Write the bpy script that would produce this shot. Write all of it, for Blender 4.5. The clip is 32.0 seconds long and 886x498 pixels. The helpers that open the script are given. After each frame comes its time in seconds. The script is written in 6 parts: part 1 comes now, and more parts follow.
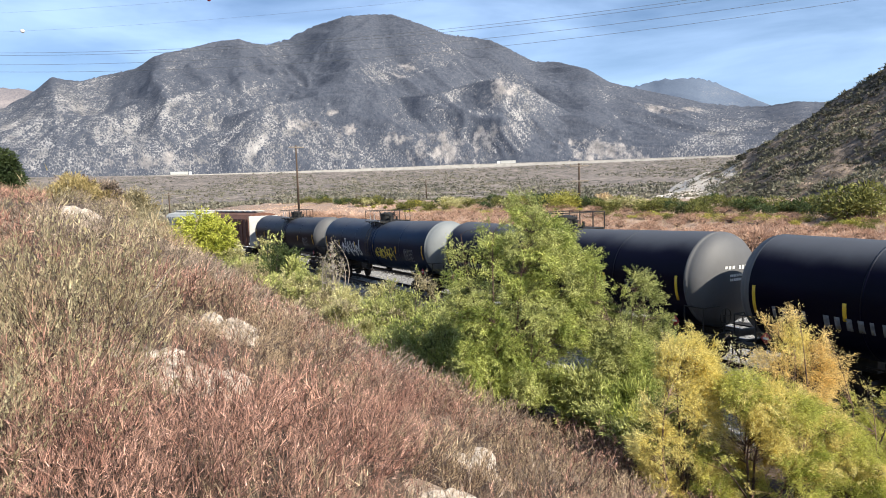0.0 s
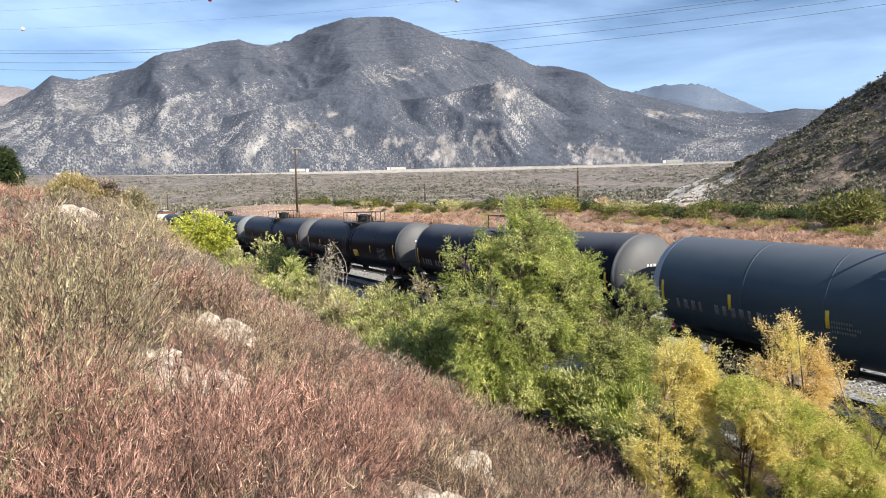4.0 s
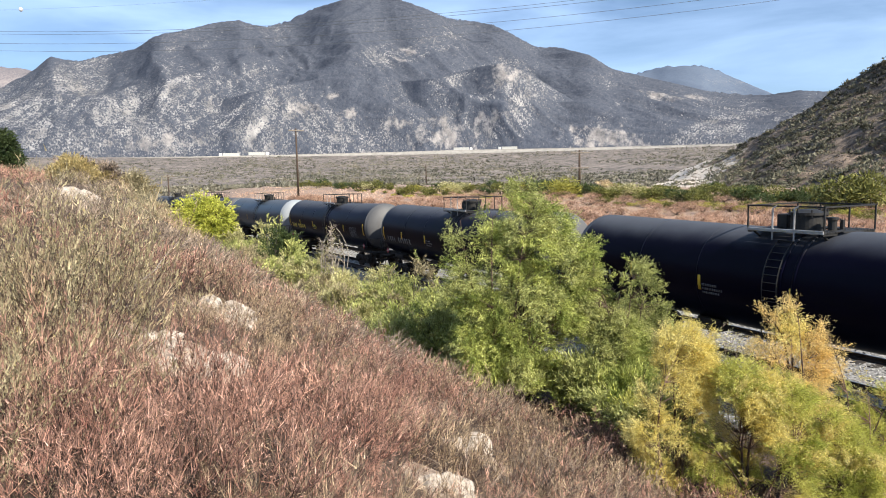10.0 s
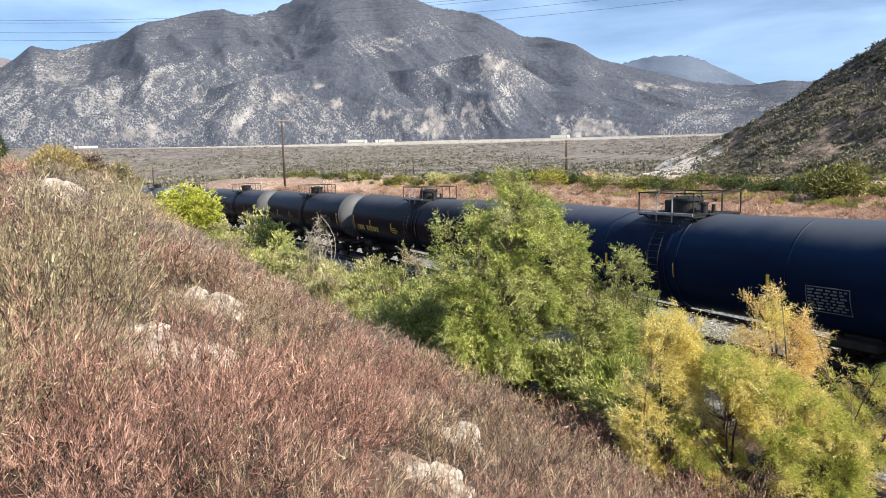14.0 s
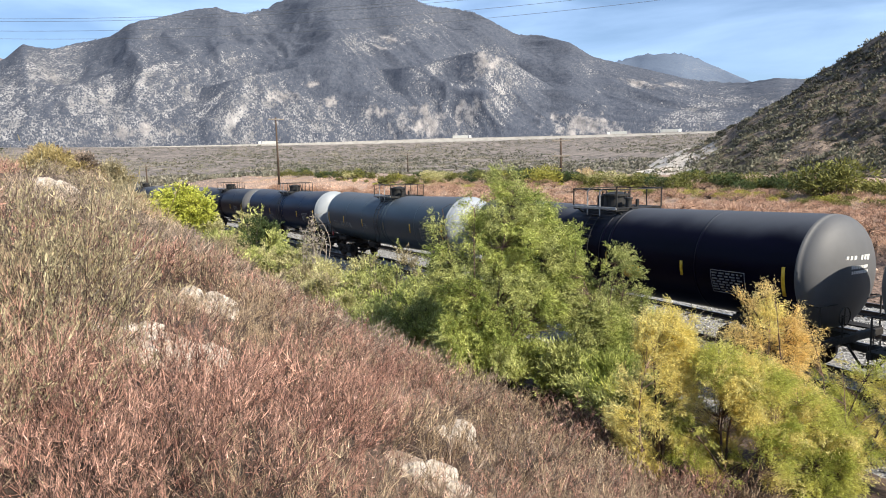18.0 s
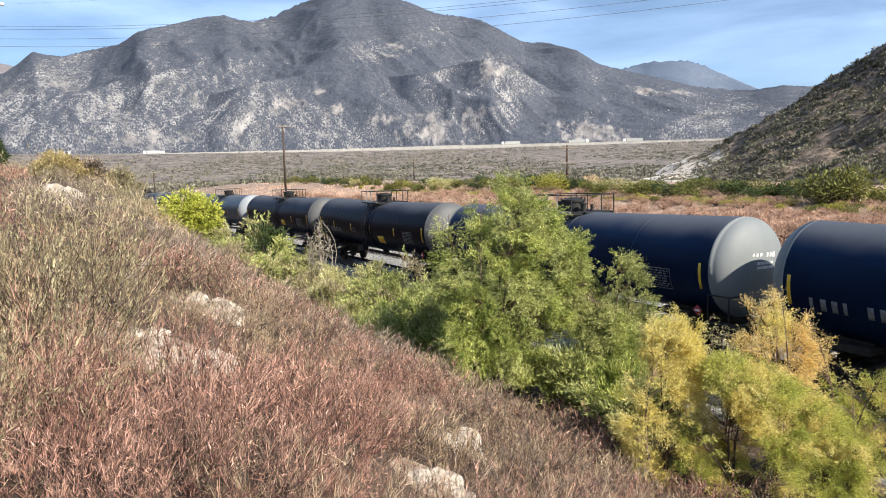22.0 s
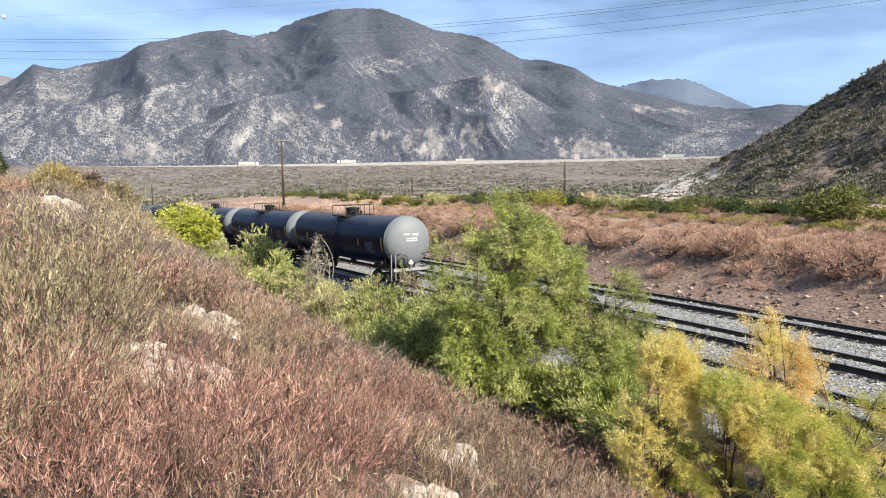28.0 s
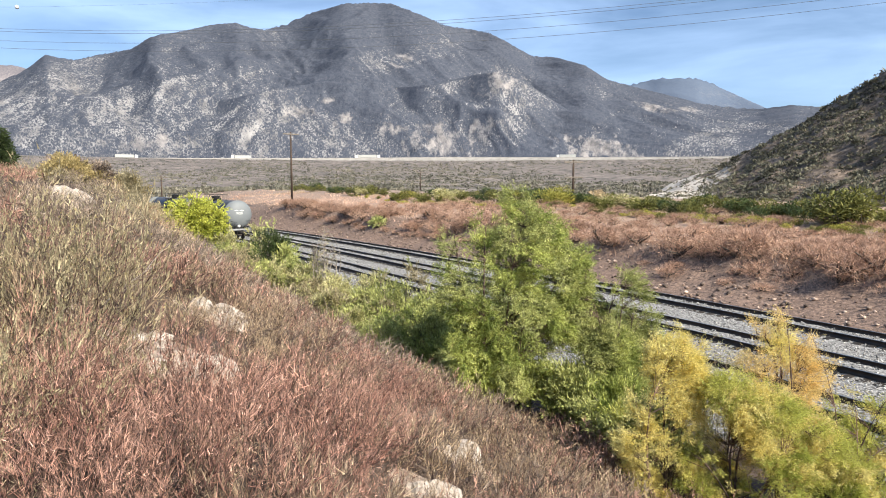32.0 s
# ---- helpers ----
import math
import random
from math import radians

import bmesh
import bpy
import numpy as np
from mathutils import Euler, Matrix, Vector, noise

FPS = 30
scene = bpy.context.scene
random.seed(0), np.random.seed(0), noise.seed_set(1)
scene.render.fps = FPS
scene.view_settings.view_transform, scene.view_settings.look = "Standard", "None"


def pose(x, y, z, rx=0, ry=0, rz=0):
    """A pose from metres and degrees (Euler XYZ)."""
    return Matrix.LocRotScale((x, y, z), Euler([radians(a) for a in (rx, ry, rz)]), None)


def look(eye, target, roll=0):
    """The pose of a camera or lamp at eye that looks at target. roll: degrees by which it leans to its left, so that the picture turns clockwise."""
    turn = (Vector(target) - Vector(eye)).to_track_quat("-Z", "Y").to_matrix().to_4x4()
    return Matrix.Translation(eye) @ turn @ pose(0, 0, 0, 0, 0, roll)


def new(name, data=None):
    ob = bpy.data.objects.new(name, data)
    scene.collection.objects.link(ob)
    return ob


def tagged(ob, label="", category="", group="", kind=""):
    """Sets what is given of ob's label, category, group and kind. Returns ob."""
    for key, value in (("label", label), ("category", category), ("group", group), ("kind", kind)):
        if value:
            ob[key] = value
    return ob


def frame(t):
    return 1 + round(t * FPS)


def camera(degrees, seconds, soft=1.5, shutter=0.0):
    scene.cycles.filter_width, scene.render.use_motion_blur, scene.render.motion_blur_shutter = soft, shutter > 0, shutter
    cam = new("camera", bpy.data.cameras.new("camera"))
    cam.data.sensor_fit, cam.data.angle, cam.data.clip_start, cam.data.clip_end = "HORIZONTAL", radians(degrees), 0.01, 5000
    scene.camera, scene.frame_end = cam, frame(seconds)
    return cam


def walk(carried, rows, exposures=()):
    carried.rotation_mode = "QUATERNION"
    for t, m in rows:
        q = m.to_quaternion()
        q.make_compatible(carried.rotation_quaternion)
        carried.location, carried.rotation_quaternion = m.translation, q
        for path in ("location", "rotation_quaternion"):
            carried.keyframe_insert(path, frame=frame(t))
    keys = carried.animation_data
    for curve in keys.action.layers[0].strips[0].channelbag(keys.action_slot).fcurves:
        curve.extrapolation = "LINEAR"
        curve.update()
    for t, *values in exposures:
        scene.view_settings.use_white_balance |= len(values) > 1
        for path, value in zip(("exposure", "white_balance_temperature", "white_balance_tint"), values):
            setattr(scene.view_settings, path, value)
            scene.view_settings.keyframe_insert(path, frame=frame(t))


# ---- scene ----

# camera: held by hand at one spot on the slope, turning a little
EYE_Z = 5.69
PATH = [
    (0, 85.38, 1.90, 0.63), (0.5, 85.51, 1.79, 0.70), (1, 85.65, 1.74, 0.49), (1.5, 85.87, 1.78, 0.25),
    (2, 86.07, 1.74, 0.23), (2.5, 86.11, 1.69, 0.41), (3, 85.93, 1.56, 0.60), (3.5, 85.63, 1.38, 0.58),
    (5.5, 85.61, 1.03, 0.60), (6, 85.67, 0.98, 0.80), (6.5, 85.63, 1.13, 0.88), (7, 85.52, 1.40, 0.94),
    (7.5, 85.36, 1.47, 0.99), (8, 85.17, 1.27, 1.01), (8.5, 84.88, 1.04, 1.00), (9, 84.59, 1.07, 0.92),
    (9.5, 84.37, 1.14, 0.77), (10, 84.13, 1.21, 0.62), (10.5, 83.89, 1.15, 0.56), (11, 83.73, 0.98, 0.46),
    (11.5, 83.70, 0.94, 0.16), (12, 83.80, 1.04, -0.16), (12.5, 83.83, 1.25, -0.32), (13, 83.70, 1.32, -0.42),
    (13.5, 83.46, 1.33, -0.49), (14, 83.29, 1.34, -0.47), (14.5, 83.29, 1.48, -0.41), (16.5, 83.29, 1.48, -0.63),
    (17, 83.25, 1.46, -0.78), (17.5, 83.19, 1.46, -0.89), (18, 83.13, 1.48, -0.93), (18.5, 83.10, 1.48, -0.93),
    (19, 83.07, 1.47, -0.90), (19.5, 83.13, 1.42, -0.78), (20, 83.28, 1.36, -0.60), (20.5, 83.52, 1.38, -0.48),
    (21, 83.73, 1.37, -0.45), (21.5, 83.80, 1.37, -0.45), (22, 83.73, 1.41, -0.41), (22.5, 83.68, 1.49, -0.33),
    (23, 83.78, 1.55, -0.18), (23.5, 84.16, 1.56, -0.12), (24, 84.55, 1.51, -0.29), (24.5, 84.81, 1.40, -0.48),
    (25, 84.99, 1.25, -0.40), (25.5, 85.02, 1.13, -0.05), (27.5, 84.80, 0.84, -0.34), (28, 85.02, 0.91, -0.58),
    (28.5, 85.17, 0.98, -0.63), (29, 85.15, 0.73, -0.63), (29.5, 85.12, 0.40, -0.66), (30, 85.07, 0.30, -0.59),
    (30.5, 85.03, 0.34, -0.34), (31, 84.94, 0.22, -0.02), (31.5, 84.77, 0.07, 0.18), (32, 84.69, 0.03, 0.11),
]
cam = camera(67.04, 32.0, soft=1.0)
walk(cam, [(t, pose(0, 0, EYE_Z, rx, ry, rz)) for t, rx, ry, rz in PATH])

# ---- light: afternoon sun from behind on the right, thin high cloud ----
SUN_AZ, SUN_EL = radians(135.5), radians(38)
SUN_DIR = Vector((math.sin(SUN_AZ) * math.cos(SUN_EL), math.cos(SUN_AZ) * math.cos(SUN_EL), math.sin(SUN_EL)))
scene.view_settings.exposure = 0.95
sun = new("sun", bpy.data.lights.new("sun", "SUN"))
sun.data.energy, sun.data.angle, sun.data.color = 5.0, radians(0.53), (1.0, 0.925, 0.79)
sun.matrix_world = look(SUN_DIR * 50, (0, 0, 0))


def make_world():
    w = bpy.data.worlds.new("sky")
    scene.world = w
    w.use_nodes = True
    nt = w.node_tree
    nt.nodes.clear()
    N, L = nt.nodes.new, nt.links.new
    sky = N("ShaderNodeTexSky")
    sky.sky_type, sky.sun_disc = "NISHITA", False
    sky.sun_elevation, sky.sun_rotation = SUN_EL, SUN_AZ
    sky.air_density, sky.dust_density, sky.ozone_density, sky.altitude = 1.0, 0.25, 5.0, 700
    co = N("ShaderNodeTexCoord")
    mp = N("ShaderNodeMapping")
    mp.inputs["Scale"].default_value = (1.5, 1.5, 6.5)
    mp.inputs["Rotation"].default_value = (0.0, 0.12, 0.5)
    L(co.outputs["Generated"], mp.inputs["Vector"])
    nz = N("ShaderNodeTexNoise")
    nz.inputs["Scale"].default_value, nz.inputs["Detail"].default_value = 1.7, 7
    nz.inputs["Roughness"].default_value, nz.inputs["Distortion"].default_value = 0.52, 0.35
    L(mp.outputs["Vector"], nz.inputs["Vector"])
    rp = N("ShaderNodeValToRGB")
    rp.color_ramp.elements[0].position, rp.color_ramp.elements[0].color = 0.33, (0.03, 0.03, 0.03, 1)
    rp.color_ramp.elements[1].position, rp.color_ramp.elements[1].color = 0.72, (0.66, 0.66, 0.66, 1)
    L(nz.outputs["Fac"], rp.inputs["Fac"])
    mx = N("ShaderNodeMix")
    mx.data_type = "RGBA"
    mx.inputs["B"].default_value = (7.3, 10.0, 14.4, 1)
    L(rp.outputs["Color"], mx.inputs["Factor"])
    L(sky.outputs["Color"], mx.inputs["A"])
    bg = N("ShaderNodeBackground")
    bg.inputs["Strength"].default_value = 0.062
    L(mx.outputs["Result"], bg.inputs["Color"])
    out = N("ShaderNodeOutputWorld")
    L(bg.outputs["Background"], out.inputs["Surface"])


make_world()


# ---- materials ----
def material(name, a, b, scale=2.0, rough=0.8, bump=0.3, metal=0.0, detail=6, c=None, fine=0.0, vary=0.0, island=0.0, translucent=0.0, stretch=(1, 1, 1), spec=0.4, tone=0.66):
    """Two or three colours mixed by broad and fine noise in object space, with bump; vary: by object, island: by loose piece."""
    a, b, c = [k and tuple(v * tone for v in k) for k in (a, b, c)]
    m = bpy.data.materials.new(name)
    m.use_nodes = True
    nt = m.node_tree
    N, L = nt.nodes.new, nt.links.new
    bs, out = nt.nodes["Principled BSDF"], nt.nodes["Material Output"]
    bs.inputs["Roughness"].default_value, bs.inputs["Metallic"].default_value = rough, metal
    bs.inputs["Specular IOR Level"].default_value = spec
    geo = N("ShaderNodeNewGeometry")
    mp = N("ShaderNodeMapping")
    mp.inputs["Scale"].default_value = stretch
    co = N("ShaderNodeTexCoord")
    L(co.outputs["Object"], mp.inputs["Vector"])
    nz = N("ShaderNodeTexNoise")
    nz.inputs["Scale"].default_value, nz.inputs["Detail"].default_value, nz.inputs["Roughness"].default_value = scale, detail, 0.62
    L(mp.outputs["Vector"], nz.inputs["Vector"])
    rp = N("ShaderNodeValToRGB")
    e = rp.color_ramp.elements
    e[0].position, e[0].color, e[1].position, e[1].color = 0.36, (*a, 1), 0.64, (*b, 1)
    if c:
        x = e.new(0.5)
        x.color = (*c, 1)
    L(nz.outputs["Fac"], rp.inputs["Fac"])
    col = rp.outputs["Color"]
    if fine:
        n2 = N("ShaderNodeTexNoise")
        n2.inputs["Scale"].default_value, n2.inputs["Detail"].default_value = fine, 3
        L(mp.outputs["Vector"], n2.inputs["Vector"])
        mr = N("ShaderNodeMapRange")
        mr.inputs["From Min"].default_value, mr.inputs["From Max"].default_value = 0.3, 0.7
        mr.inputs["To Min"].default_value, mr.inputs["To Max"].default_value = 0.6, 1.35
        L(n2.outputs["Fac"], mr.inputs["Value"])
        mu = N("ShaderNodeVectorMath")
        mu.operation = "SCALE"
        L(col, mu.inputs[0]), L(mr.outputs["Result"], mu.inputs["Scale"])
        col = mu.outputs["Vector"]
    for amount, source in ((vary, "object"), (island, "island")):
        if amount:
            src = N("ShaderNodeObjectInfo").outputs["Random"] if source == "object" else geo.outputs["Random Per Island"]
            mr = N("ShaderNodeMapRange")
            mr.inputs["To Min"].default_value, mr.inputs["To Max"].default_value = 1 - amount, 1 + amount
            L(src, mr.inputs["Value"])
            mu = N("ShaderNodeVectorMath")
            mu.operation = "SCALE"
            L(col, mu.inputs[0]), L(mr.outputs["Result"], mu.inputs["Scale"])
            col = mu.outputs["Vector"]
    L(col, bs.inputs["Base Color"])
    if bump:
        bp = N("ShaderNodeBump")
        bp.inputs["Strength"].default_value, bp.inputs["Distance"].default_value = bump, 0.5 / scale
        L(nz.outputs["Fac"], bp.inputs["Height"])
        L(bp.outputs["Normal"], bs.inputs["Normal"])
    if translucent:
        tr = N("ShaderNodeBsdfTranslucent")
        L(col, tr.inputs["Color"])
        mx = N("ShaderNodeMixShader")
        mx.inputs["Fac"].default_value = translucent
        L(bs.outputs["BSDF"], mx.inputs[1]), L(tr.outputs["BSDF"], mx.inputs[2]), L(mx.outputs["Shader"], out.inputs["Surface"])
    return m


M = dict(
    soil=material("soil", (0.20, 0.13, 0.085), (0.40, 0.29, 0.20), 0.9, 0.95, 0.5, fine=14),
    ballast=material("ballast", (0.05, 0.047, 0.044), (0.60, 0.58, 0.55), 11.0, 0.9, 1.0, detail=3, fine=26),
    steel=material("rail_steel", (0.035, 0.028, 0.024), (0.07, 0.05, 0.04), 3, 0.6, 0.1, 0.3),
    railhead=material("polished_railhead", (0.35, 0.34, 0.33), (0.5, 0.49, 0.47), 3, 0.3, 0.0, 1.0, tone=0.9),
    tie=material("creosoted_tie", (0.014, 0.011, 0.009), (0.045, 0.036, 0.03), 6, 0.9, 0.5, vary=0.5, stretch=(1, 0.2, 1)),
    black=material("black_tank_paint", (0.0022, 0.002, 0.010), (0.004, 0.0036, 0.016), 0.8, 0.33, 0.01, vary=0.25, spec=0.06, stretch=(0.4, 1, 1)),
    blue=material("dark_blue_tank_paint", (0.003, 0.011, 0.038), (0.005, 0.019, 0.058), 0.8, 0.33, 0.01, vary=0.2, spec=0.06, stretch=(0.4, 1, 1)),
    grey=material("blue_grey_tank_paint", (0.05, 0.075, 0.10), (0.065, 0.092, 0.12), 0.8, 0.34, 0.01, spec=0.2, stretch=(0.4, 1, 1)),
    # black heads face the sun: painted greyer than the shells of the same paint
    head_grey=material("sunlit_dusty_head_paint", (0.115, 0.115, 0.12), (0.14, 0.14, 0.145), 0.8, 0.6, 0.0),
    head_pale=material("faded_head_paint", (0.22, 0.24, 0.25), (0.26, 0.28, 0.285), 0.8, 0.6, 0.0),
    head_white=material("pale_head_paint", (0.34, 0.37, 0.40), (0.40, 0.43, 0.455), 0.8, 0.5, 0.0),
    iron=material("black_iron", (0.012, 0.012, 0.013), (0.03, 0.028, 0.026), 5, 0.6, 0.1),
    bogie=material("greasy_bogie_iron", (0.012, 0.010, 0.009), (0.035, 0.028, 0.022), 5, 0.75, 0.2),
    wheel=material("wheel_steel", (0.022, 0.016, 0.013), (0.05, 0.036, 0.03), 6, 0.5, 0.1, 0.5),
    white=material("white_lettering", (0.62, 0.62, 0.6), (0.75, 0.75, 0.73), 6, 0.6, 0.0, tone=0.9),
    yellow=material("yellow_reflective_strip", (0.62, 0.38, 0.02), (0.75, 0.48, 0.04), 6, 0.5, 0.0, tone=0.9),
    yellow_text=material("yellow_lettering", (0.6, 0.45, 0.06), (0.7, 0.55, 0.1), 6, 0.6, 0.0, tone=0.9),
    dim_text=material("weathered_lettering", (0.15, 0.15, 0.155), (0.24, 0.24, 0.245), 6, 0.7, 0.0),
    purple=material("purple_spray_paint", (0.25, 0.08, 0.3), (0.4, 0.2, 0.45), 3, 0.6, 0.0),
    galv=material("galvanised_rail", (0.3, 0.3, 0.3), (0.42, 0.42, 0.42), 6, 0.45, 0.05, 0.4, tone=0.9),
    rust=material("rust_brown_steel", (0.14, 0.06, 0.04), (0.24, 0.11, 0.07), 2, 0.8, 0.1),
    whitecar=material("off_white_car_paint", (0.55, 0.55, 0.52), (0.68, 0.68, 0.64), 2, 0.6, 0.05),
    wood=material("weathered_pole_wood", (0.055, 0.036, 0.026), (0.12, 0.08, 0.055), 4, 0.9, 0.4, stretch=(1, 1, 0.15)),
    arm=material("grey_crossarm_wood", (0.20, 0.17, 0.14), (0.36, 0.31, 0.26), 4, 0.9, 0.3),
    wire=material("dull_conductor", (0.10, 0.11, 0.12), (0.14, 0.15, 0.16), 2, 0.6, 0.0),
    rock=material("pale_granite", (0.30, 0.25, 0.20), (0.56, 0.49, 0.42), 5, 0.9, 0.8, fine=30, tone=0.85),
    bark=material("grey_brown_bark", (0.09, 0.07, 0.055), (0.2, 0.16, 0.13), 12, 0.95, 0.5),
)


def add_pale_crown(m, low, high, colour, most):
    """Dust and sky sheen painted paler towards a tank's crown, in uneven patches."""
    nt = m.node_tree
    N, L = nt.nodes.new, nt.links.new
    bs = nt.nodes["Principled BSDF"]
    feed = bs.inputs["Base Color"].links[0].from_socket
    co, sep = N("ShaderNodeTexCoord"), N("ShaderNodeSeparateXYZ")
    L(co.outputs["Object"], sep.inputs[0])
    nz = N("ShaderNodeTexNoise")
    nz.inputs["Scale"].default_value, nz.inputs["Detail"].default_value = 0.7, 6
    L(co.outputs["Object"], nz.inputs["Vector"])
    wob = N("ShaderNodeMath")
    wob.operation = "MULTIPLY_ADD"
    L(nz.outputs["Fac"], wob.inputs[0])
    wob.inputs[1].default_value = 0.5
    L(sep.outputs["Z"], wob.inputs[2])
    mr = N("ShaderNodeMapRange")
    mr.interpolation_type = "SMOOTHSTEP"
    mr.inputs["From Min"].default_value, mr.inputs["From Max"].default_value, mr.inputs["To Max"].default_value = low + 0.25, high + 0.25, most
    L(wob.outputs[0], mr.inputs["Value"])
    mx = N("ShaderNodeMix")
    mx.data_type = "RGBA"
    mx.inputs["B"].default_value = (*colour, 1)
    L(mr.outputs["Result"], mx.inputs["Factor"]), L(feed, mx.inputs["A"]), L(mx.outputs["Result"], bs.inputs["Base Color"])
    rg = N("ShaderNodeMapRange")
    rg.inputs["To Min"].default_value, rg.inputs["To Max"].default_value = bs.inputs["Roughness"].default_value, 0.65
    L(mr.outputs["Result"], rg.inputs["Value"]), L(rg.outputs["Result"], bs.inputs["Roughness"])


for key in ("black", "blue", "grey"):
    add_pale_crown(M[key], 3.52, 4.22, (0.10, 0.108, 0.125), 0.7)


# ---- plan: three curved tracks; s runs along them, n across (positive away from the camera) ----
RAD, PSI, BASE_Y, GAUGE = 526.3, 1.039, 45.34, 1.435
CX, CY = -RAD * math.sin(PSI), BASE_Y - RAD * math.cos(PSI)
TRACKS = (4.653, 0.0, -4.459)


def on_track(s, n):
    """Plan position and heading angle of the track at s, offset n."""
    th = PSI - s / RAD
    return CX + (RAD + n) * np.sin(th), CY + (RAD + n) * np.cos(th), th


def to_track(x, y):
    dx, dy = np.asarray(x, float) - CX, np.asarray(y, float) - CY
    return (PSI - np.arctan2(dx, dy)) * RAD, np.hypot(dx, dy) - RAD


def smooth(x, a, b):
    t = np.clip((np.asarray(x, float) - a) / (b - a), 0, 1)
    return t * t * (3 - 2 * t)


def lattice(ix, iy, seed):
    h = np.sin(ix * 127.1 + iy * 311.7 + seed * 74.7) * 43758.5453
    return h - np.floor(h)


def value_noise(x, y, seed=0):
    x, y = np.asarray(x, float), np.asarray(y, float)
    ix, iy = np.floor(x), np.floor(y)
    fx, fy = x - ix, y - iy
    fx, fy = fx * fx * (3 - 2 * fx), fy * fy * (3 - 2 * fy)
    a, b = lattice(ix, iy, seed), lattice(ix + 1, iy, seed)
    c, d = lattice(ix, iy + 1, seed), lattice(ix + 1, iy + 1, seed)
    return (a + (b - a) * fx) * (1 - fy) + (c + (d - c) * fx) * fy


def fbm(x, y, octaves=4, seed=0):
    total, amp, norm = 0.0, 1.0, 0.0
    for o in range(octaves):
        total, norm = total + amp * value_noise(x * 2 ** o, y * 2 ** o, seed + o), norm + amp
        amp *= 0.5
    return total / norm


def ground_z(x, y):
    x, y = np.asarray(x, float), np.asarray(y, float)
    s, n = to_track(x, y)
    u, d = -n, np.hypot(x, y)
    near = np.interp(u, [7.2, 9, 13.7, 21.5, 30, 60, 200], [-0.85, -0.5, 0.0, 4.15, 5.4, 8, 20])
    near = near + 0.043 * np.clip(s + 41, 0, 36) * smooth(u, 13.5, 21)
    plateau = np.clip(2.5 + 0.020 * (s + 10), 2.0, 4.9)
    edge = n + 3.0 * (fbm(s * 0.11, n * 0.05, 3, 77) - 0.5)
    rise = np.interp(edge, [8.5, 11, 14.2, 15.4, 22, 35], [0, 0.1, 0.36, 0.66, 0.8, 1])
    far = -0.85 + (plateau + 0.85) * rise
    terrace = EYE_Z + d * np.tan(np.radians(np.interp(d, [150, 200, 260, 640, 660, 900], [-1.5, -1.15, -0.2, 2.3, 2.25, 1.6])))
    far = far + (terrace - far) * smooth(n, 62, 130)
    z = np.where(n < 0, near, far)
    bumps = (fbm(x * 0.9, y * 0.9, 3, 5) - 0.5) * 0.35 + (fbm(x * 0.16, y * 0.16, 3, 9) - 0.5) * 1.0
    bumps = bumps * smooth(np.abs(n), 9, 14) * np.clip(0.6 + d / 250, 0.6, 3.0)
    return z + bumps * np.where(d > 620, 0.2, 1)


# ---- mesh helpers ----
def mesh_np(name, verts, faces, mats, index=None, shade=False):
    """A mesh from arrays; faces: an (m, k) array."""
    me = bpy.data.meshes.new(name)
    verts, faces = np.asarray(verts, np.float32), np.asarray(faces, np.int32)
    k = faces.shape[1]
    me.vertices.add(len(verts)), me.loops.add(faces.size), me.polygons.add(len(faces))
    me.vertices.foreach_set("co", verts.ravel())
    me.loops.foreach_set("vertex_index", faces.ravel())
    me.polygons.foreach_set("loop_start", np.arange(0, faces.size, k, dtype=np.int32))
    me.polygons.foreach_set("loop_total", np.full(len(faces), k, np.int32))
    if index is not None:
        me.polygons.foreach_set("material_index", np.asarray(index, np.int32))
    if shade:
        me.polygons.foreach_set("use_smooth", np.ones(len(faces), bool))
    for m in mats if isinstance(mats, (list, tuple)) else [mats]:
        me.materials.append(m)
    me.update(calc_edges=True)
    return me


def mesh_bm(name, bm, mat, shade=False):
    me = bpy.data.meshes.new(name)
    bmesh.ops.recalc_face_normals(bm, faces=bm.faces)
    bm.to_mesh(me)
    bm.free()
    me.materials.append(mat)
    if shade:
        me.polygons.foreach_set("use_smooth", np.ones(len(me.polygons), bool))
    return me


def child(name, me, parent, label="", at=None):
    """Links a mesh as a part of parent."""
    ob = new(name, me)
    ob.parent = parent
    if at is not None:
        ob.matrix_basis = at
    if label:
        ob["label"] = label
    return ob


def box(bm, cx, cy, cz, sx, sy, sz, rot=None, bevel=0.0):
    m = Matrix.Translation((cx, cy, cz)) @ (rot or Matrix()) @ Matrix.Diagonal((sx, sy, sz, 1))
    made = bmesh.ops.create_cube(bm, size=1, matrix=m)
    if bevel:
        edges = list({e for v in made["verts"] for e in v.link_edges})
        bmesh.ops.bevel(bm, geom=edges, offset=bevel, segments=1, affect="EDGES")


def rod(bm, a, b, r, seg=8):
    a, b = Vector(a), Vector(b)
    d = b - a
    m = Matrix.Translation((a + b) / 2) @ d.to_track_quat("Z", "Y").to_matrix().to_4x4()
    bmesh.ops.create_cone(bm, cap_ends=True, segments=seg, radius1=r, radius2=r, depth=d.length, matrix=m)


def disc(bm, c, axis, r, depth, seg=24, r2=None):
    m = Matrix.Translation(c) @ Vector(axis).to_track_quat("Z", "Y").to_matrix().to_4x4()
    bmesh.ops.create_cone(bm, cap_ends=True, segments=seg, radius1=r, radius2=r if r2 is None else r2, depth=depth, matrix=m)


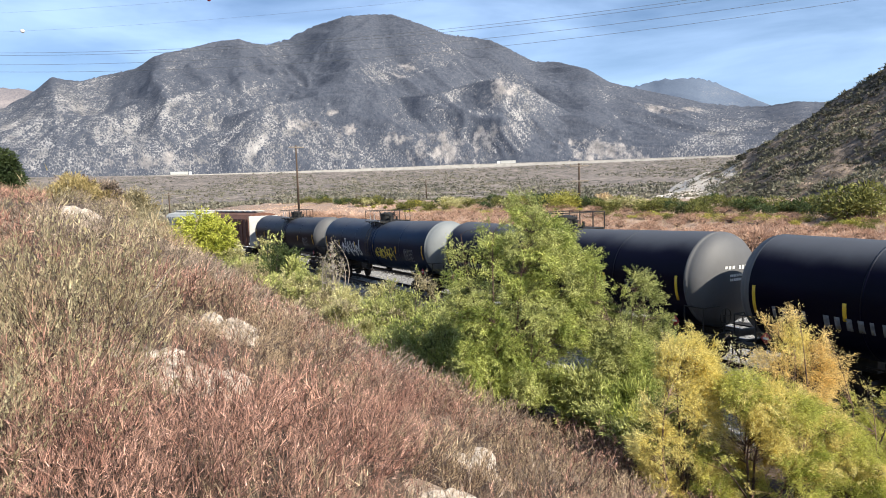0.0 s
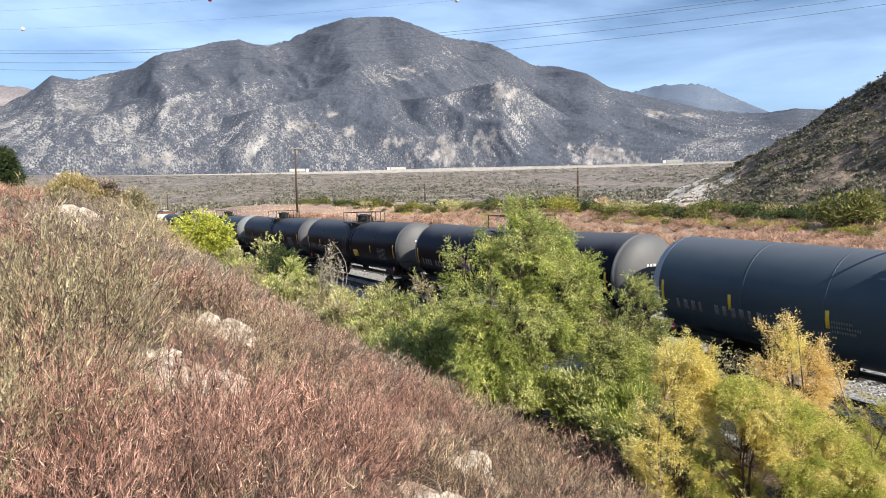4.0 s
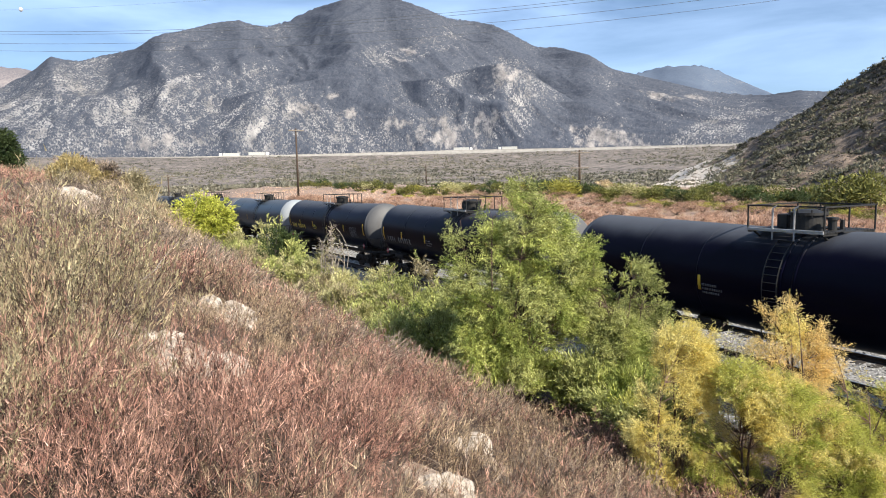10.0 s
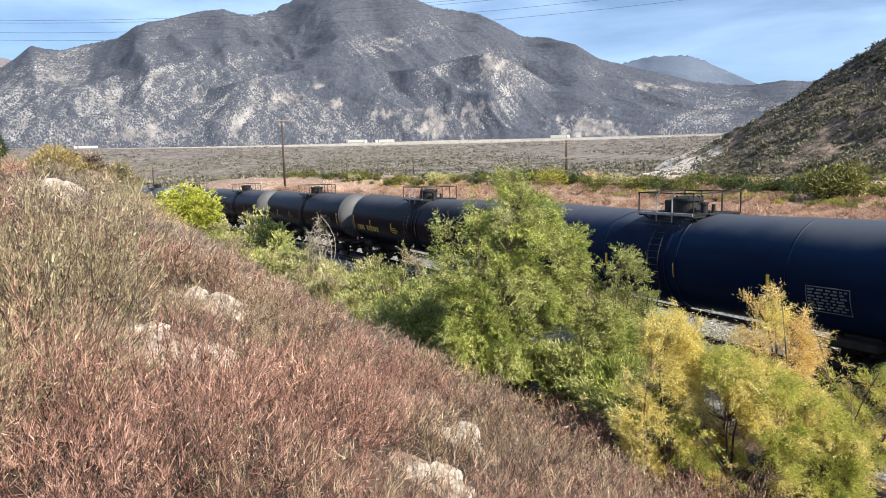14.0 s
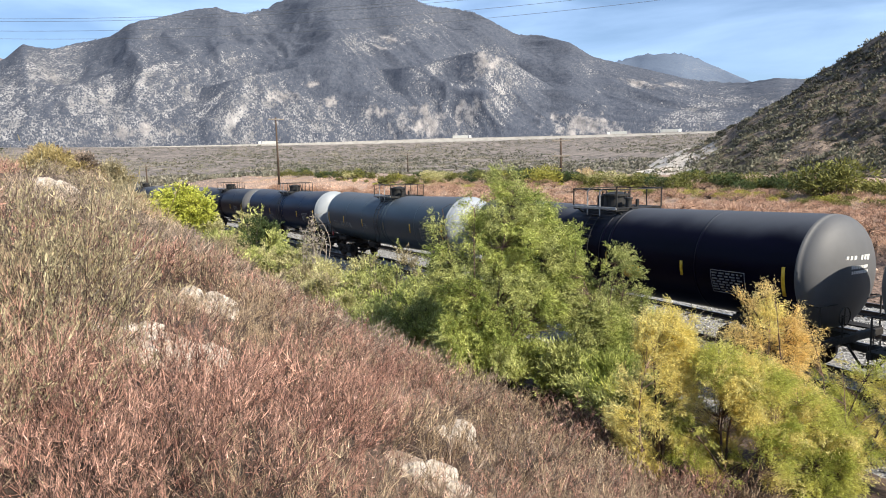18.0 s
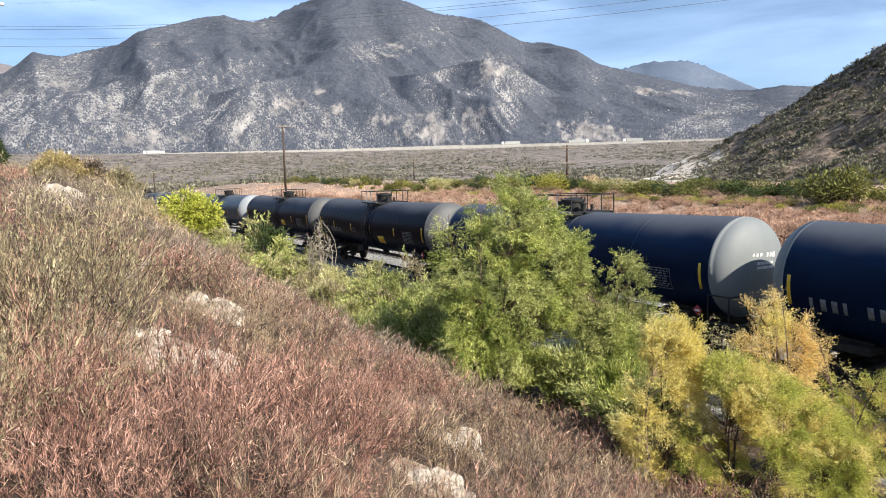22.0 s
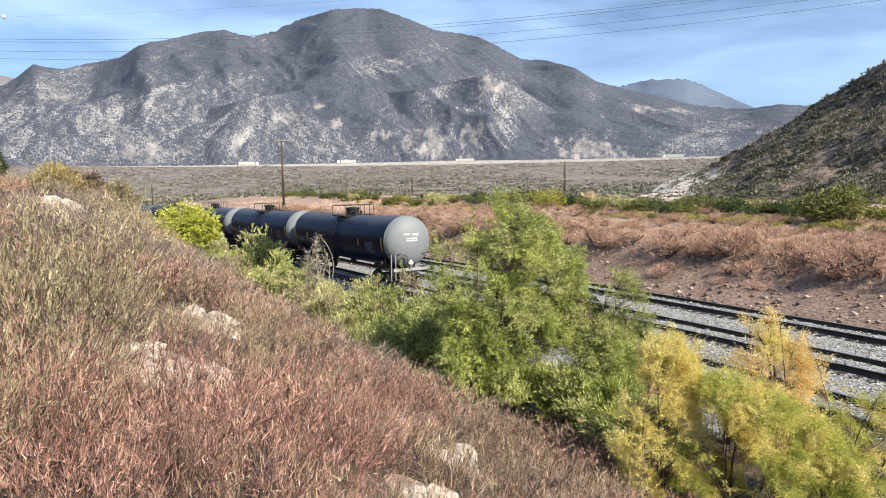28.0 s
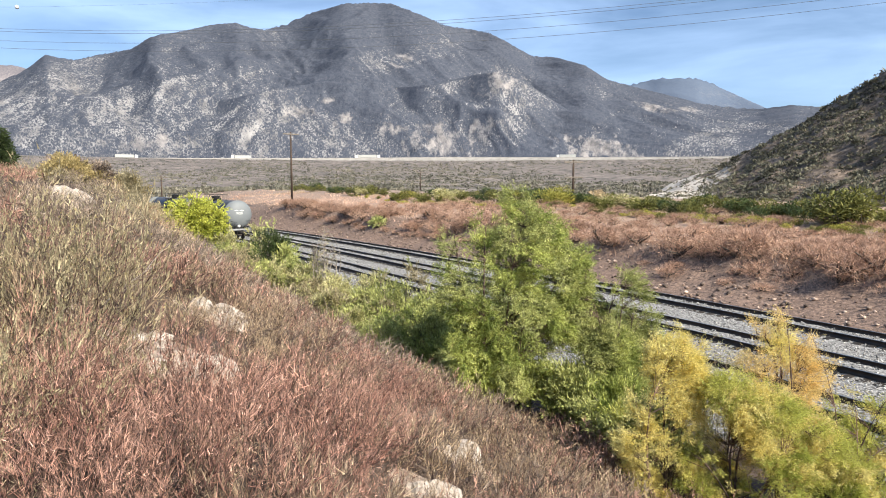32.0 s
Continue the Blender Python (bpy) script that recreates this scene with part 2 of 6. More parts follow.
def tubes(paths, radii, sides=3):
    """Tapered tubes along many paths at once: paths (m, k, 3), radii (m, k). Returns verts and quads."""
    m, k, _ = paths.shape
    tan = np.gradient(paths, axis=1)
    tan /= np.linalg.norm(tan, axis=2, keepdims=True) + 1e-9
    ref = np.where(np.abs(tan[..., 2:3]) > 0.9, [1.0, 0, 0], [0, 0, 1.0])
    a = np.cross(tan, ref)
    a /= np.linalg.norm(a, axis=2, keepdims=True) + 1e-9
    b = np.cross(tan, a)
    ang = np.arange(sides) * 2 * np.pi / sides
    v = paths[:, :, None] + radii[:, :, None, None] * (np.cos(ang)[:, None] * a[:, :, None] + np.sin(ang)[:, None] * b[:, :, None])
    base = (np.arange(m)[:, None, None] * k + np.arange(k - 1)[None, :, None]) * sides + np.arange(sides)
    nxt = (np.arange(m)[:, None, None] * k + np.arange(k - 1)[None, :, None]) * sides + (np.arange(sides) + 1) % sides
    q = np.stack([base, nxt, nxt + sides, base + sides], -1).reshape(-1, 4)
    return v.reshape(-1, 3), q


def slivers(pos, along, size, width, rng):
    """Thin twigs and needles: one tapered triangle each."""
    m = len(pos)
    along = along / (np.linalg.norm(along, axis=1, keepdims=True) + 1e-9)
    side = np.cross(along, rng.normal(size=(m, 3)))
    side /= np.linalg.norm(side, axis=1, keepdims=True) + 1e-9
    size, width = np.broadcast_to(size, m)[:, None], np.broadcast_to(width, m)[:, None]
    v = np.stack([pos - side * width, pos + side * width, pos + along * size], 1)
    return v.reshape(-1, 3), np.arange(3 * m).reshape(-1, 3)


def join_np(*pieces):
    """Joins (verts, quads, material slot) pieces."""
    vs, qs, ix, base = [], [], [], 0
    for v, q, slot in pieces:
        vs.append(v), qs.append(q + base), ix.append(np.full(len(q), slot))
        base += len(v)
    return np.concatenate(vs), np.concatenate(qs), np.concatenate(ix)


def grid_faces(rows, cols):
    i = np.arange(rows - 1)[:, None] * cols + np.arange(cols - 1)
    return np.stack([i, i + 1, i + cols + 1, i + cols], -1).reshape(-1, 4)


def stones(rng, x, y, z, big, flat=0.7):
    """Many small angular stones in one mesh: verts and triangles."""
    ico = np.array([(0, 0, 1), (0.9, 0, 0.35), (0.28, 0.85, 0.3), (-0.72, 0.52, 0.4), (-0.7, -0.5, 0.3), (0.3, -0.85, 0.4), (0, 0, -0.5)])
    tri = np.array([(0, 1, 2), (0, 2, 3), (0, 3, 4), (0, 4, 5), (0, 5, 1), (6, 2, 1), (6, 3, 2), (6, 4, 3), (6, 5, 4), (6, 1, 5)])
    n = len(x)
    turn = rng.uniform(0, 2 * np.pi, n)
    p = ico[None] * rng.uniform(0.7, 1.3, (n, 7, 1)) * np.stack([big, big * rng.uniform(0.6, 1, n), big * flat], -1)[:, None]
    p = np.stack([p[..., 0] * np.cos(turn)[:, None] - p[..., 1] * np.sin(turn)[:, None], p[..., 0] * np.sin(turn)[:, None] + p[..., 1] * np.cos(turn)[:, None], p[..., 2]], -1)
    p += np.stack([x, y, z + big * 0.2], -1)[:, None]
    return p.reshape(-1, 3), (np.arange(n)[:, None, None] * 7 + tri[None]).reshape(-1, 3)


# ---- ground sheet, to the horizon ----
def make_ground():
    # soil darker than the bare patches, standing in for shade under the brush
    m = material("shaded_slope_soil", (0.055, 0.036, 0.026), (0.15, 0.10, 0.07), 0.7, 0.95, 0.5, fine=9)
    az = np.radians(np.concatenate([np.arange(-180, -46, 3.0), np.arange(-46, 46, 0.33), np.arange(46, 180, 3.0), [180.0]]))
    r = np.concatenate([[0.02], np.geomspace(0.6, 5000, 240)])
    A, R = np.meshgrid(az, r)
    x, y = R * np.sin(A) + 0.4, R * np.cos(A) - 0.6
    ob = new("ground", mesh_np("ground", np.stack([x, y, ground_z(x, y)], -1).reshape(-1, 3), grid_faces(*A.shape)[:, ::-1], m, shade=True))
    nt = m.node_tree
    N, L = nt.nodes.new, nt.links.new
    ramp = [n for n in nt.nodes if n.type == "VALTORGB"][0]
    bs = nt.nodes["Principled BSDF"]
    feed = bs.inputs["Base Color"].links[0].from_socket
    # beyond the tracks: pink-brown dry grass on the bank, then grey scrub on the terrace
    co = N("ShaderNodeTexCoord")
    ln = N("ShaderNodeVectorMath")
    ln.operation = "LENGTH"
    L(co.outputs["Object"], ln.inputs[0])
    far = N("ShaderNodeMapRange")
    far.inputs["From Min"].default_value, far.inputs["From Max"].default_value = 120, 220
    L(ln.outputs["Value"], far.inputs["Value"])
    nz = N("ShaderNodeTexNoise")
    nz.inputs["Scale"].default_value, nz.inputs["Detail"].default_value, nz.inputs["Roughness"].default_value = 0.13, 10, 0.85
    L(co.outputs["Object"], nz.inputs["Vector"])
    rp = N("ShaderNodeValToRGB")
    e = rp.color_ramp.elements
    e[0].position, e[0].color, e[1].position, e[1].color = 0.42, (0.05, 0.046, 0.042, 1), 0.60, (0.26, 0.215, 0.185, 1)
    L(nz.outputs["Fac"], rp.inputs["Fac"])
    # stony brown cutting beside the far track, then pinkish soil on the bank
    ds = N("ShaderNodeVectorMath")
    ds.operation = "DISTANCE"
    fl = N("ShaderNodeVectorMath")
    fl.operation = "MULTIPLY"
    fl.inputs[1].default_value = (1, 1, 0)
    L(co.outputs["Object"], fl.inputs[0]), L(fl.outputs["Vector"], ds.inputs[0])
    ds.inputs[1].default_value = (CX, CY, 0)
    stones = N("ShaderNodeTexNoise")
    stones.inputs["Scale"].default_value, stones.inputs["Detail"].default_value, stones.inputs["Roughness"].default_value = 5.5, 5, 0.85
    L(co.outputs["Object"], stones.inputs["Vector"])
    for edge, c0, c1 in ((RAD + 6.5, (0.035, 0.023, 0.019, 1), (0.31, 0.21, 0.16, 1)), (RAD + 14.5, (0.19, 0.125, 0.092, 1), (0.42, 0.30, 0.225, 1))):
        rs = N("ShaderNodeValToRGB")
        k = rs.color_ramp.elements
        k[0].position, k[0].color, k[1].position, k[1].color = 0.38, c0, 0.64, c1
        L(stones.outputs["Fac"], rs.inputs["Fac"])
        mr = N("ShaderNodeMapRange")
        mr.inputs["From Min"].default_value, mr.inputs["From Max"].default_value = edge, edge + 3
        L(ds.outputs["Value"], mr.inputs["Value"])
        m2 = N("ShaderNodeMix")
        m2.data_type = "RGBA"
        L(mr.outputs["Result"], m2.inputs["Factor"]), L(feed, m2.inputs["A"]), L(rs.outputs["Color"], m2.inputs["B"])
        feed = m2.outputs["Result"]
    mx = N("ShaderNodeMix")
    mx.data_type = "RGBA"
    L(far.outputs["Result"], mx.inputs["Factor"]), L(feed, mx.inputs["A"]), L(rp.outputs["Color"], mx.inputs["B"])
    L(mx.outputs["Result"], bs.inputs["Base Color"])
    tagged(ob, "dry sandy hillside and valley floor under brush", "ground", kind="structure")


make_ground()


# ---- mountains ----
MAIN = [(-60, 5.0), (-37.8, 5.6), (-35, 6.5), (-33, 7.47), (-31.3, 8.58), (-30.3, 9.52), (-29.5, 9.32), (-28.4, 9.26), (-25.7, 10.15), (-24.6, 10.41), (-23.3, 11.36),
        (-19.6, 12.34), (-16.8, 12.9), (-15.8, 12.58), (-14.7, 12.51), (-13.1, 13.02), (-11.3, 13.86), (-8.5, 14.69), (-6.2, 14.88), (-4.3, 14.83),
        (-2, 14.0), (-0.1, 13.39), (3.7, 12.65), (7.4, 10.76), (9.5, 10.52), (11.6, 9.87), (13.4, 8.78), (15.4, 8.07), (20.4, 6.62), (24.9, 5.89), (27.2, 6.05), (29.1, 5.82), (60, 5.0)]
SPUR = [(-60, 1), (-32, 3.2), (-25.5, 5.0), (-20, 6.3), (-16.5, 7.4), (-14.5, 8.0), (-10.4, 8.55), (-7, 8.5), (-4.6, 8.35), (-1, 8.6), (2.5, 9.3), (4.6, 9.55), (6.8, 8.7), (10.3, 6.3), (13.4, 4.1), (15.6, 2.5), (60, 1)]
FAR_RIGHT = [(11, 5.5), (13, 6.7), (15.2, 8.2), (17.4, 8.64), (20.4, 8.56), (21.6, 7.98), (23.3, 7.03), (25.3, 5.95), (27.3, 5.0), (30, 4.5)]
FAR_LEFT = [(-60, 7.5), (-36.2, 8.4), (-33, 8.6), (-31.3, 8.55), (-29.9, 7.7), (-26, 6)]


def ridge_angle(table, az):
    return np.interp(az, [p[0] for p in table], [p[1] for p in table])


SCARS = ((72, 894, 141, 24), (-191, 874, 98, 20), (-160, 929, 122, 9), (-303, 699, 50, 25), (1, 738, 56, 34), (43, 769, 73, 18), (171, 738, 50, 34),
         (-66, 1189, 233, 13), (-79, 1149, 202, 12), (372, 1216, 137, 26), (471, 1309, 152, 22), (-128, 839, 91, 14), (-63, 807, 71, 15))


def mountain_material(name, scrub, dark, soil, pale, amount, scale=0.012, scars=()):
    """Chaparral in dark clumps over pale granite soil that breaks through in streaks and patches."""
    m = bpy.data.materials.new(name)
    m.use_nodes = True
    nt = m.node_tree
    N, L = nt.nodes.new, nt.links.new
    bs = nt.nodes["Principled BSDF"]
    bs.inputs["Roughness"].default_value, bs.inputs["Specular IOR Level"].default_value = 0.95, 0.1
    co = N("ShaderNodeTexCoord")

    # texture space that runs round the valley, so that the slopes' grain follows the gullies
    sp, az, ln, cb = N("ShaderNodeSeparateXYZ"), N("ShaderNodeMath"), N("ShaderNodeVectorMath"), N("ShaderNodeCombineXYZ")
    az.operation, ln.operation = "ARCTAN2", "LENGTH"
    L(co.outputs["Object"], sp.inputs[0]), L(sp.outputs["X"], az.inputs[0]), L(sp.outputs["Y"], az.inputs[1]), L(co.outputs["Object"], ln.inputs[0])
    arc = N("ShaderNodeMath")
    arc.operation = "MULTIPLY"
    arc.inputs[1].default_value = 1000.0
    L(az.outputs[0], arc.inputs[0]), L(arc.outputs[0], cb.inputs["X"]), L(ln.outputs["Value"], cb.inputs["Y"]), L(sp.outputs["Z"], cb.inputs["Z"])

    def tex(scl, det, rough, dist=0.0, stretch=None, lean=0.0):
        t = N("ShaderNodeTexNoise")
        t.inputs["Scale"].default_value, t.inputs["Detail"].default_value = scl, det
        t.inputs["Roughness"].default_value, t.inputs["Distortion"].default_value = rough, dist
        mp = N("ShaderNodeMapping")
        mp.inputs["Scale"].default_value = stretch or (1.0, 0.05, 0.85)
        turn = N("ShaderNodeMapping")
        turn.inputs["Rotation"].default_value = (0, radians(lean), 0)
        L(cb.outputs["Vector"], turn.inputs["Vector"]), L(turn.outputs["Vector"], mp.inputs["Vector"]), L(mp.outputs["Vector"], t.inputs["Vector"])
        return t.outputs["Fac"]

    def ramp(fac, p0, c0, p1, c1):
        rp = N("ShaderNodeValToRGB")
        e = rp.color_ramp.elements
        e[0].position, e[0].color, e[1].position, e[1].color = p0, (*c0, 1), p1, (*c1, 1)
        L(fac, rp.inputs["Fac"])
        return rp.outputs["Color"]

    def mix(fac, a, b):
        mx = N("ShaderNodeMix")
        mx.data_type = "RGBA"
        L(fac, mx.inputs["Factor"]), L(a, mx.inputs["A"]), L(b, mx.inputs["B"])
        return mx.outputs["Result"]

    bush = ramp(tex(0.24, 4, 0.8), 0.38, dark, 0.62, scrub)
    earth = ramp(tex(0.05, 6, 0.7), 0.38, soil, 0.62, pale)
    broad = tex(0.0048, 4, 0.55, 0.6)
    speck = tex(0.46, 3, 0.7)
    streak = tex(scale, 6, 0.72, 0.6, (1.3, 0.08, 0.34), -42)
    s1 = N("ShaderNodeMath")
    s1.operation = "MULTIPLY_ADD"
    L(speck, s1.inputs[0])
    s1.inputs[1].default_value = 2.1
    br = N("ShaderNodeMath")
    br.operation = "MULTIPLY_ADD"
    L(broad, br.inputs[0])
    br.inputs[1].default_value, br.inputs[2].default_value = 1.1, 0.0
    L(br.outputs[0], s1.inputs[2])
    s2 = N("ShaderNodeMath")
    s2.operation = "MULTIPLY_ADD"
    L(streak, s2.inputs[0])
    s2.inputs[1].default_value = 1.5
    L(s1.outputs[0], s2.inputs[2])
    # more bare soil low on the slope
    sep = N("ShaderNodeSeparateXYZ")
    L(co.outputs["Object"], sep.inputs[0])
    low = N("ShaderNodeMapRange")
    low.inputs["From Min"].default_value, low.inputs["From Max"].default_value = 60, 420
    low.inputs["To Min"].default_value, low.inputs["To Max"].default_value = 0.12, -0.22
    L(sep.outputs["Z"], low.inputs["Value"])
    # the western slope is barer than the rest, up to its crest
    west = N("ShaderNodeMapRange")
    west.inputs["From Min"].default_value, west.inputs["From Max"].default_value = radians(-17), radians(-9)
    west.inputs["To Min"].default_value, west.inputs["To Max"].default_value = 0.14, 0.0
    L(az.outputs[0], west.inputs["Value"])
    # and the eastern spur is more overgrown
    east = N("ShaderNodeMapRange")
    east.inputs["From Min"].default_value, east.inputs["From Max"].default_value = radians(5), radians(14)
    east.inputs["To Min"].default_value, east.inputs["To Max"].default_value = 0.0, -0.08
    L(az.outputs[0], east.inputs["Value"])
    both = N("ShaderNodeMath")
    both.operation = "ADD"
    L(west.outputs["Result"], both.inputs[0]), L(east.outputs["Result"], both.inputs[1])
    s4 = N("ShaderNodeMath")
    s4.operation = "ADD"
    L(s2.outputs[0], s4.inputs[0]), L(both.outputs[0], s4.inputs[1])
    # slope weight, which also paints the sun-facing flanks paler
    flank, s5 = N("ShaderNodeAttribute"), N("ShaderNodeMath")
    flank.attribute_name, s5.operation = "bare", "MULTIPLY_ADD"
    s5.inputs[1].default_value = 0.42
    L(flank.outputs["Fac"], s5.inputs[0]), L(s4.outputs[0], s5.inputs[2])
    s3 = N("ShaderNodeMath")
    s3.operation = "ADD"
    L(s5.outputs[0], s3.inputs[0]), L(low.outputs["Result"], s3.inputs[1])
    cover = N("ShaderNodeMapRange")
    cover.inputs["From Min"].default_value, cover.inputs["From Max"].default_value = amount + 0.66, amount + 0.90
    L(s3.outputs[0], cover.inputs["Value"])
    shown = mix(cover.outputs["Result"], bush, earth)
    # bare landslips and cut banks
    near = None
    for sx, sy, sz, sr in scars:
        v = N("ShaderNodeVectorMath")
        v.operation = "SUBTRACT"
        L(co.outputs["Object"], v.inputs[0])
        v.inputs[1].default_value = (sx, sy, sz)
        v2 = N("ShaderNodeVectorMath")
        v2.operation = "MULTIPLY"
        v2.inputs[1].default_value = (0.8 / sr, 0.3 / sr, 1.25 / sr)
        v3 = N("ShaderNodeVectorMath")
        v3.operation = "LENGTH"
        L(v.outputs["Vector"], v2.inputs[0]), L(v2.outputs["Vector"], v3.inputs[0])
        if near is None:
            near = v3.outputs["Value"]
        else:
            mn = N("ShaderNodeMath")
            mn.operation = "MINIMUM"
            L(near, mn.inputs[0]), L(v3.outputs["Value"], mn.inputs[1])
            near = mn.outputs[0]
    if scars:
        ragged = N("ShaderNodeMath")
        ragged.operation = "MULTIPLY_ADD"
        ragged.inputs[1].default_value = 6.5
        L(tex(0.07, 5, 0.75), ragged.inputs[0]), L(near, ragged.inputs[2])
        bare = N("ShaderNodeMapRange")
        bare.inputs["From Min"].default_value, bare.inputs["From Max"].default_value = 3.2, 4.2
        bare.inputs["To Min"].default_value, bare.inputs["To Max"].default_value = 0.8, 0.0
        L(ragged.outputs[0], bare.inputs["Value"])
        shown = mix(bare.outputs["Result"], shown, ramp(tex(0.06, 5, 0.7), 0.35, (0.16, 0.148, 0.143), 0.6, (0.40, 0.365, 0.34)))
    L(shown, bs.inputs["Base Color"])
    bp = N("ShaderNodeBump")
    bp.inputs["Strength"].default_value, bp.inputs["Distance"].default_value = 0.45, 4.0
    L(speck, bp.inputs["Height"]), L(bp.outputs["Normal"], bs.inputs["Normal"])
    return m


def spurs(x, y, wide, octaves, seed):
    """Branching ribs and gullies: ridged noise turned and narrowed octave by octave, 0 in the gullies, 1 on the ribs."""
    wx = x / wide + 1.1 * (fbm(x / wide * 0.8, y / wide * 0.8, 3, seed + 21) - 0.5)
    wy = y / wide + 1.1 * (fbm(x / wide * 0.8 + 9, y / wide * 0.8, 3, seed + 22) - 0.5)
    total, amp, norm, weight = 0.0, 1.0, 0.0, 1.0
    for o in range(octaves):
        r = 1 - np.abs(2 * value_noise(wx, wy, seed + o) - 1)
        total, norm = total + amp * r * weight, norm + amp
        weight = np.clip(0.35 + 0.9 * r, 0, 1)
        amp *= 0.52
        wx, wy = 1.95 * (0.83 * wx - 0.56 * wy) + 3.1, 1.95 * (0.56 * wx + 0.83 * wy) + 1.7
    return total / norm


def mountain_z(layers, A, R, rough):
    x, y = R * np.sin(np.radians(A)), R * np.cos(np.radians(A))
    z = np.full_like(x, -1e9)
    for table, top, foot, seed, depth in layers:
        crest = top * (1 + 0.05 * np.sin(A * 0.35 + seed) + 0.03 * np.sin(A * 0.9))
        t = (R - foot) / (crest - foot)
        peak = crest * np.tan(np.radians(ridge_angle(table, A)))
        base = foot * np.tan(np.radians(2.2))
        gul = spurs(x * 1.25 + 0.45 * y, y * 0.62, 0.25 * (top - foot) + 30, 6, seed)
        up = np.clip(t, 0, 1)
        h = base + (peak - base) * (up ** 0.94) - rough * depth * (peak - base) * (1.0 - gul) * (4 * up * (1 - up)) ** 0.6
        h = np.where(t > 1, peak - (R - crest) * 0.45, h)
        h = np.where(t < 0, base - (foot - R) * 0.3, h)
        z = np.maximum(z, h)
    return z + (fbm(x * 0.012, y * 0.005, 4, 3) - 0.5) * 7 * np.clip(R / 1500, 0.3, 2) + EYE_Z


def make_mountain(name, layers, az0, az1, step, radii, mat, label, rough):
    A, R = np.meshgrid(np.arange(az0, az1, step), radii)
    x, y = R * np.sin(np.radians(A)), R * np.cos(np.radians(A))
    z = mountain_z(layers, A, R, rough)
    me = mesh_np(name, np.stack([x, y, z], -1).reshape(-1, 3), grid_faces(*A.shape)[:, ::-1], mat, shade=True)
    # pale soil on steep flanks and hollows, scrub on ribs; sun-facing sides painted paler
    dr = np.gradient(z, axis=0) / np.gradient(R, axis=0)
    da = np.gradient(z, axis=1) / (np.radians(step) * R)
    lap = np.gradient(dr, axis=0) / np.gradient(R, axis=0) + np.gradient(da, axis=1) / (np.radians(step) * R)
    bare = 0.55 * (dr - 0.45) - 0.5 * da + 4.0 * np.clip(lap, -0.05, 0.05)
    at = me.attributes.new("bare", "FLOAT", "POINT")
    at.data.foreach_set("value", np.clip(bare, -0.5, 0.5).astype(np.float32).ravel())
    tagged(new(name, me), label, "mountain", kind="structure")


# bluish haze of the distance is mixed into the scrub and soil colours
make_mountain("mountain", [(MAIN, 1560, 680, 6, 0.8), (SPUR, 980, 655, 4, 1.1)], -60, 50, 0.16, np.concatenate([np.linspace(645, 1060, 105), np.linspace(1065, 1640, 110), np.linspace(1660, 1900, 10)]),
              mountain_material("hazed_chaparral_slope", (0.088, 0.095, 0.115), (0.048, 0.056, 0.076), (0.15, 0.145, 0.147), (0.34, 0.325, 0.315), 1.95, scars=SCARS), "broad chaparral mountain with pale bare gullies", 0.30)
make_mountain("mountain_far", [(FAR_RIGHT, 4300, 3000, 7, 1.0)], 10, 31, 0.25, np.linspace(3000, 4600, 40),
              mountain_material("hazy_distant_slope", (0.105, 0.132, 0.178), (0.086, 0.109, 0.155), (0.145, 0.158, 0.185), (0.237, 0.237, 0.25), 1.62, 0.006), "distant blue-grey mountain with pale scars", 0.1)
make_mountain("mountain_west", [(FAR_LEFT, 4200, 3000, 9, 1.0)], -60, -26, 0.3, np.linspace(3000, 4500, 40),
              mountain_material("hazy_bare_slope", (0.178, 0.162, 0.172), (0.145, 0.135, 0.148), (0.224, 0.198, 0.198), (0.277, 0.244, 0.237), 1.45, 0.006), "distant bare pinkish hills", 0.1)

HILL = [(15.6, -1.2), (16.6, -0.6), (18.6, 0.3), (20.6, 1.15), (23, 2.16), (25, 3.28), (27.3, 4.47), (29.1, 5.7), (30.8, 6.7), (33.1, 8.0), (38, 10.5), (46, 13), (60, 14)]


def hill_z(A, R):
    """The steep hill on the right: its crest line recedes towards the toe."""
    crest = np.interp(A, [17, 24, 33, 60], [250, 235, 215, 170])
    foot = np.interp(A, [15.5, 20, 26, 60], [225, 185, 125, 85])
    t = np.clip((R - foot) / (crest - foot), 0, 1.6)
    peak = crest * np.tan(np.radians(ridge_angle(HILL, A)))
    base = -4.0
    up = np.clip(t, 0, 1)
    gul = spurs(R * np.sin(np.radians(A)) * 1.2, R * np.cos(np.radians(A)) * 0.6, 30, 4, 12)
    h = base + (peak - base) * up ** 1.0 - 0.3 * (peak - base) * (1.0 - gul) * (4 * up * (1 - up)) ** 0.8
    h = np.where(t > 1, peak - (R - crest) * 0.25, h)
    return h + EYE_Z + (fbm(R * np.sin(np.radians(A)) * 0.08, R * np.cos(np.radians(A)) * 0.08, 4, 2) - 0.5) * 5.0 * smooth(up, 0, 0.2)


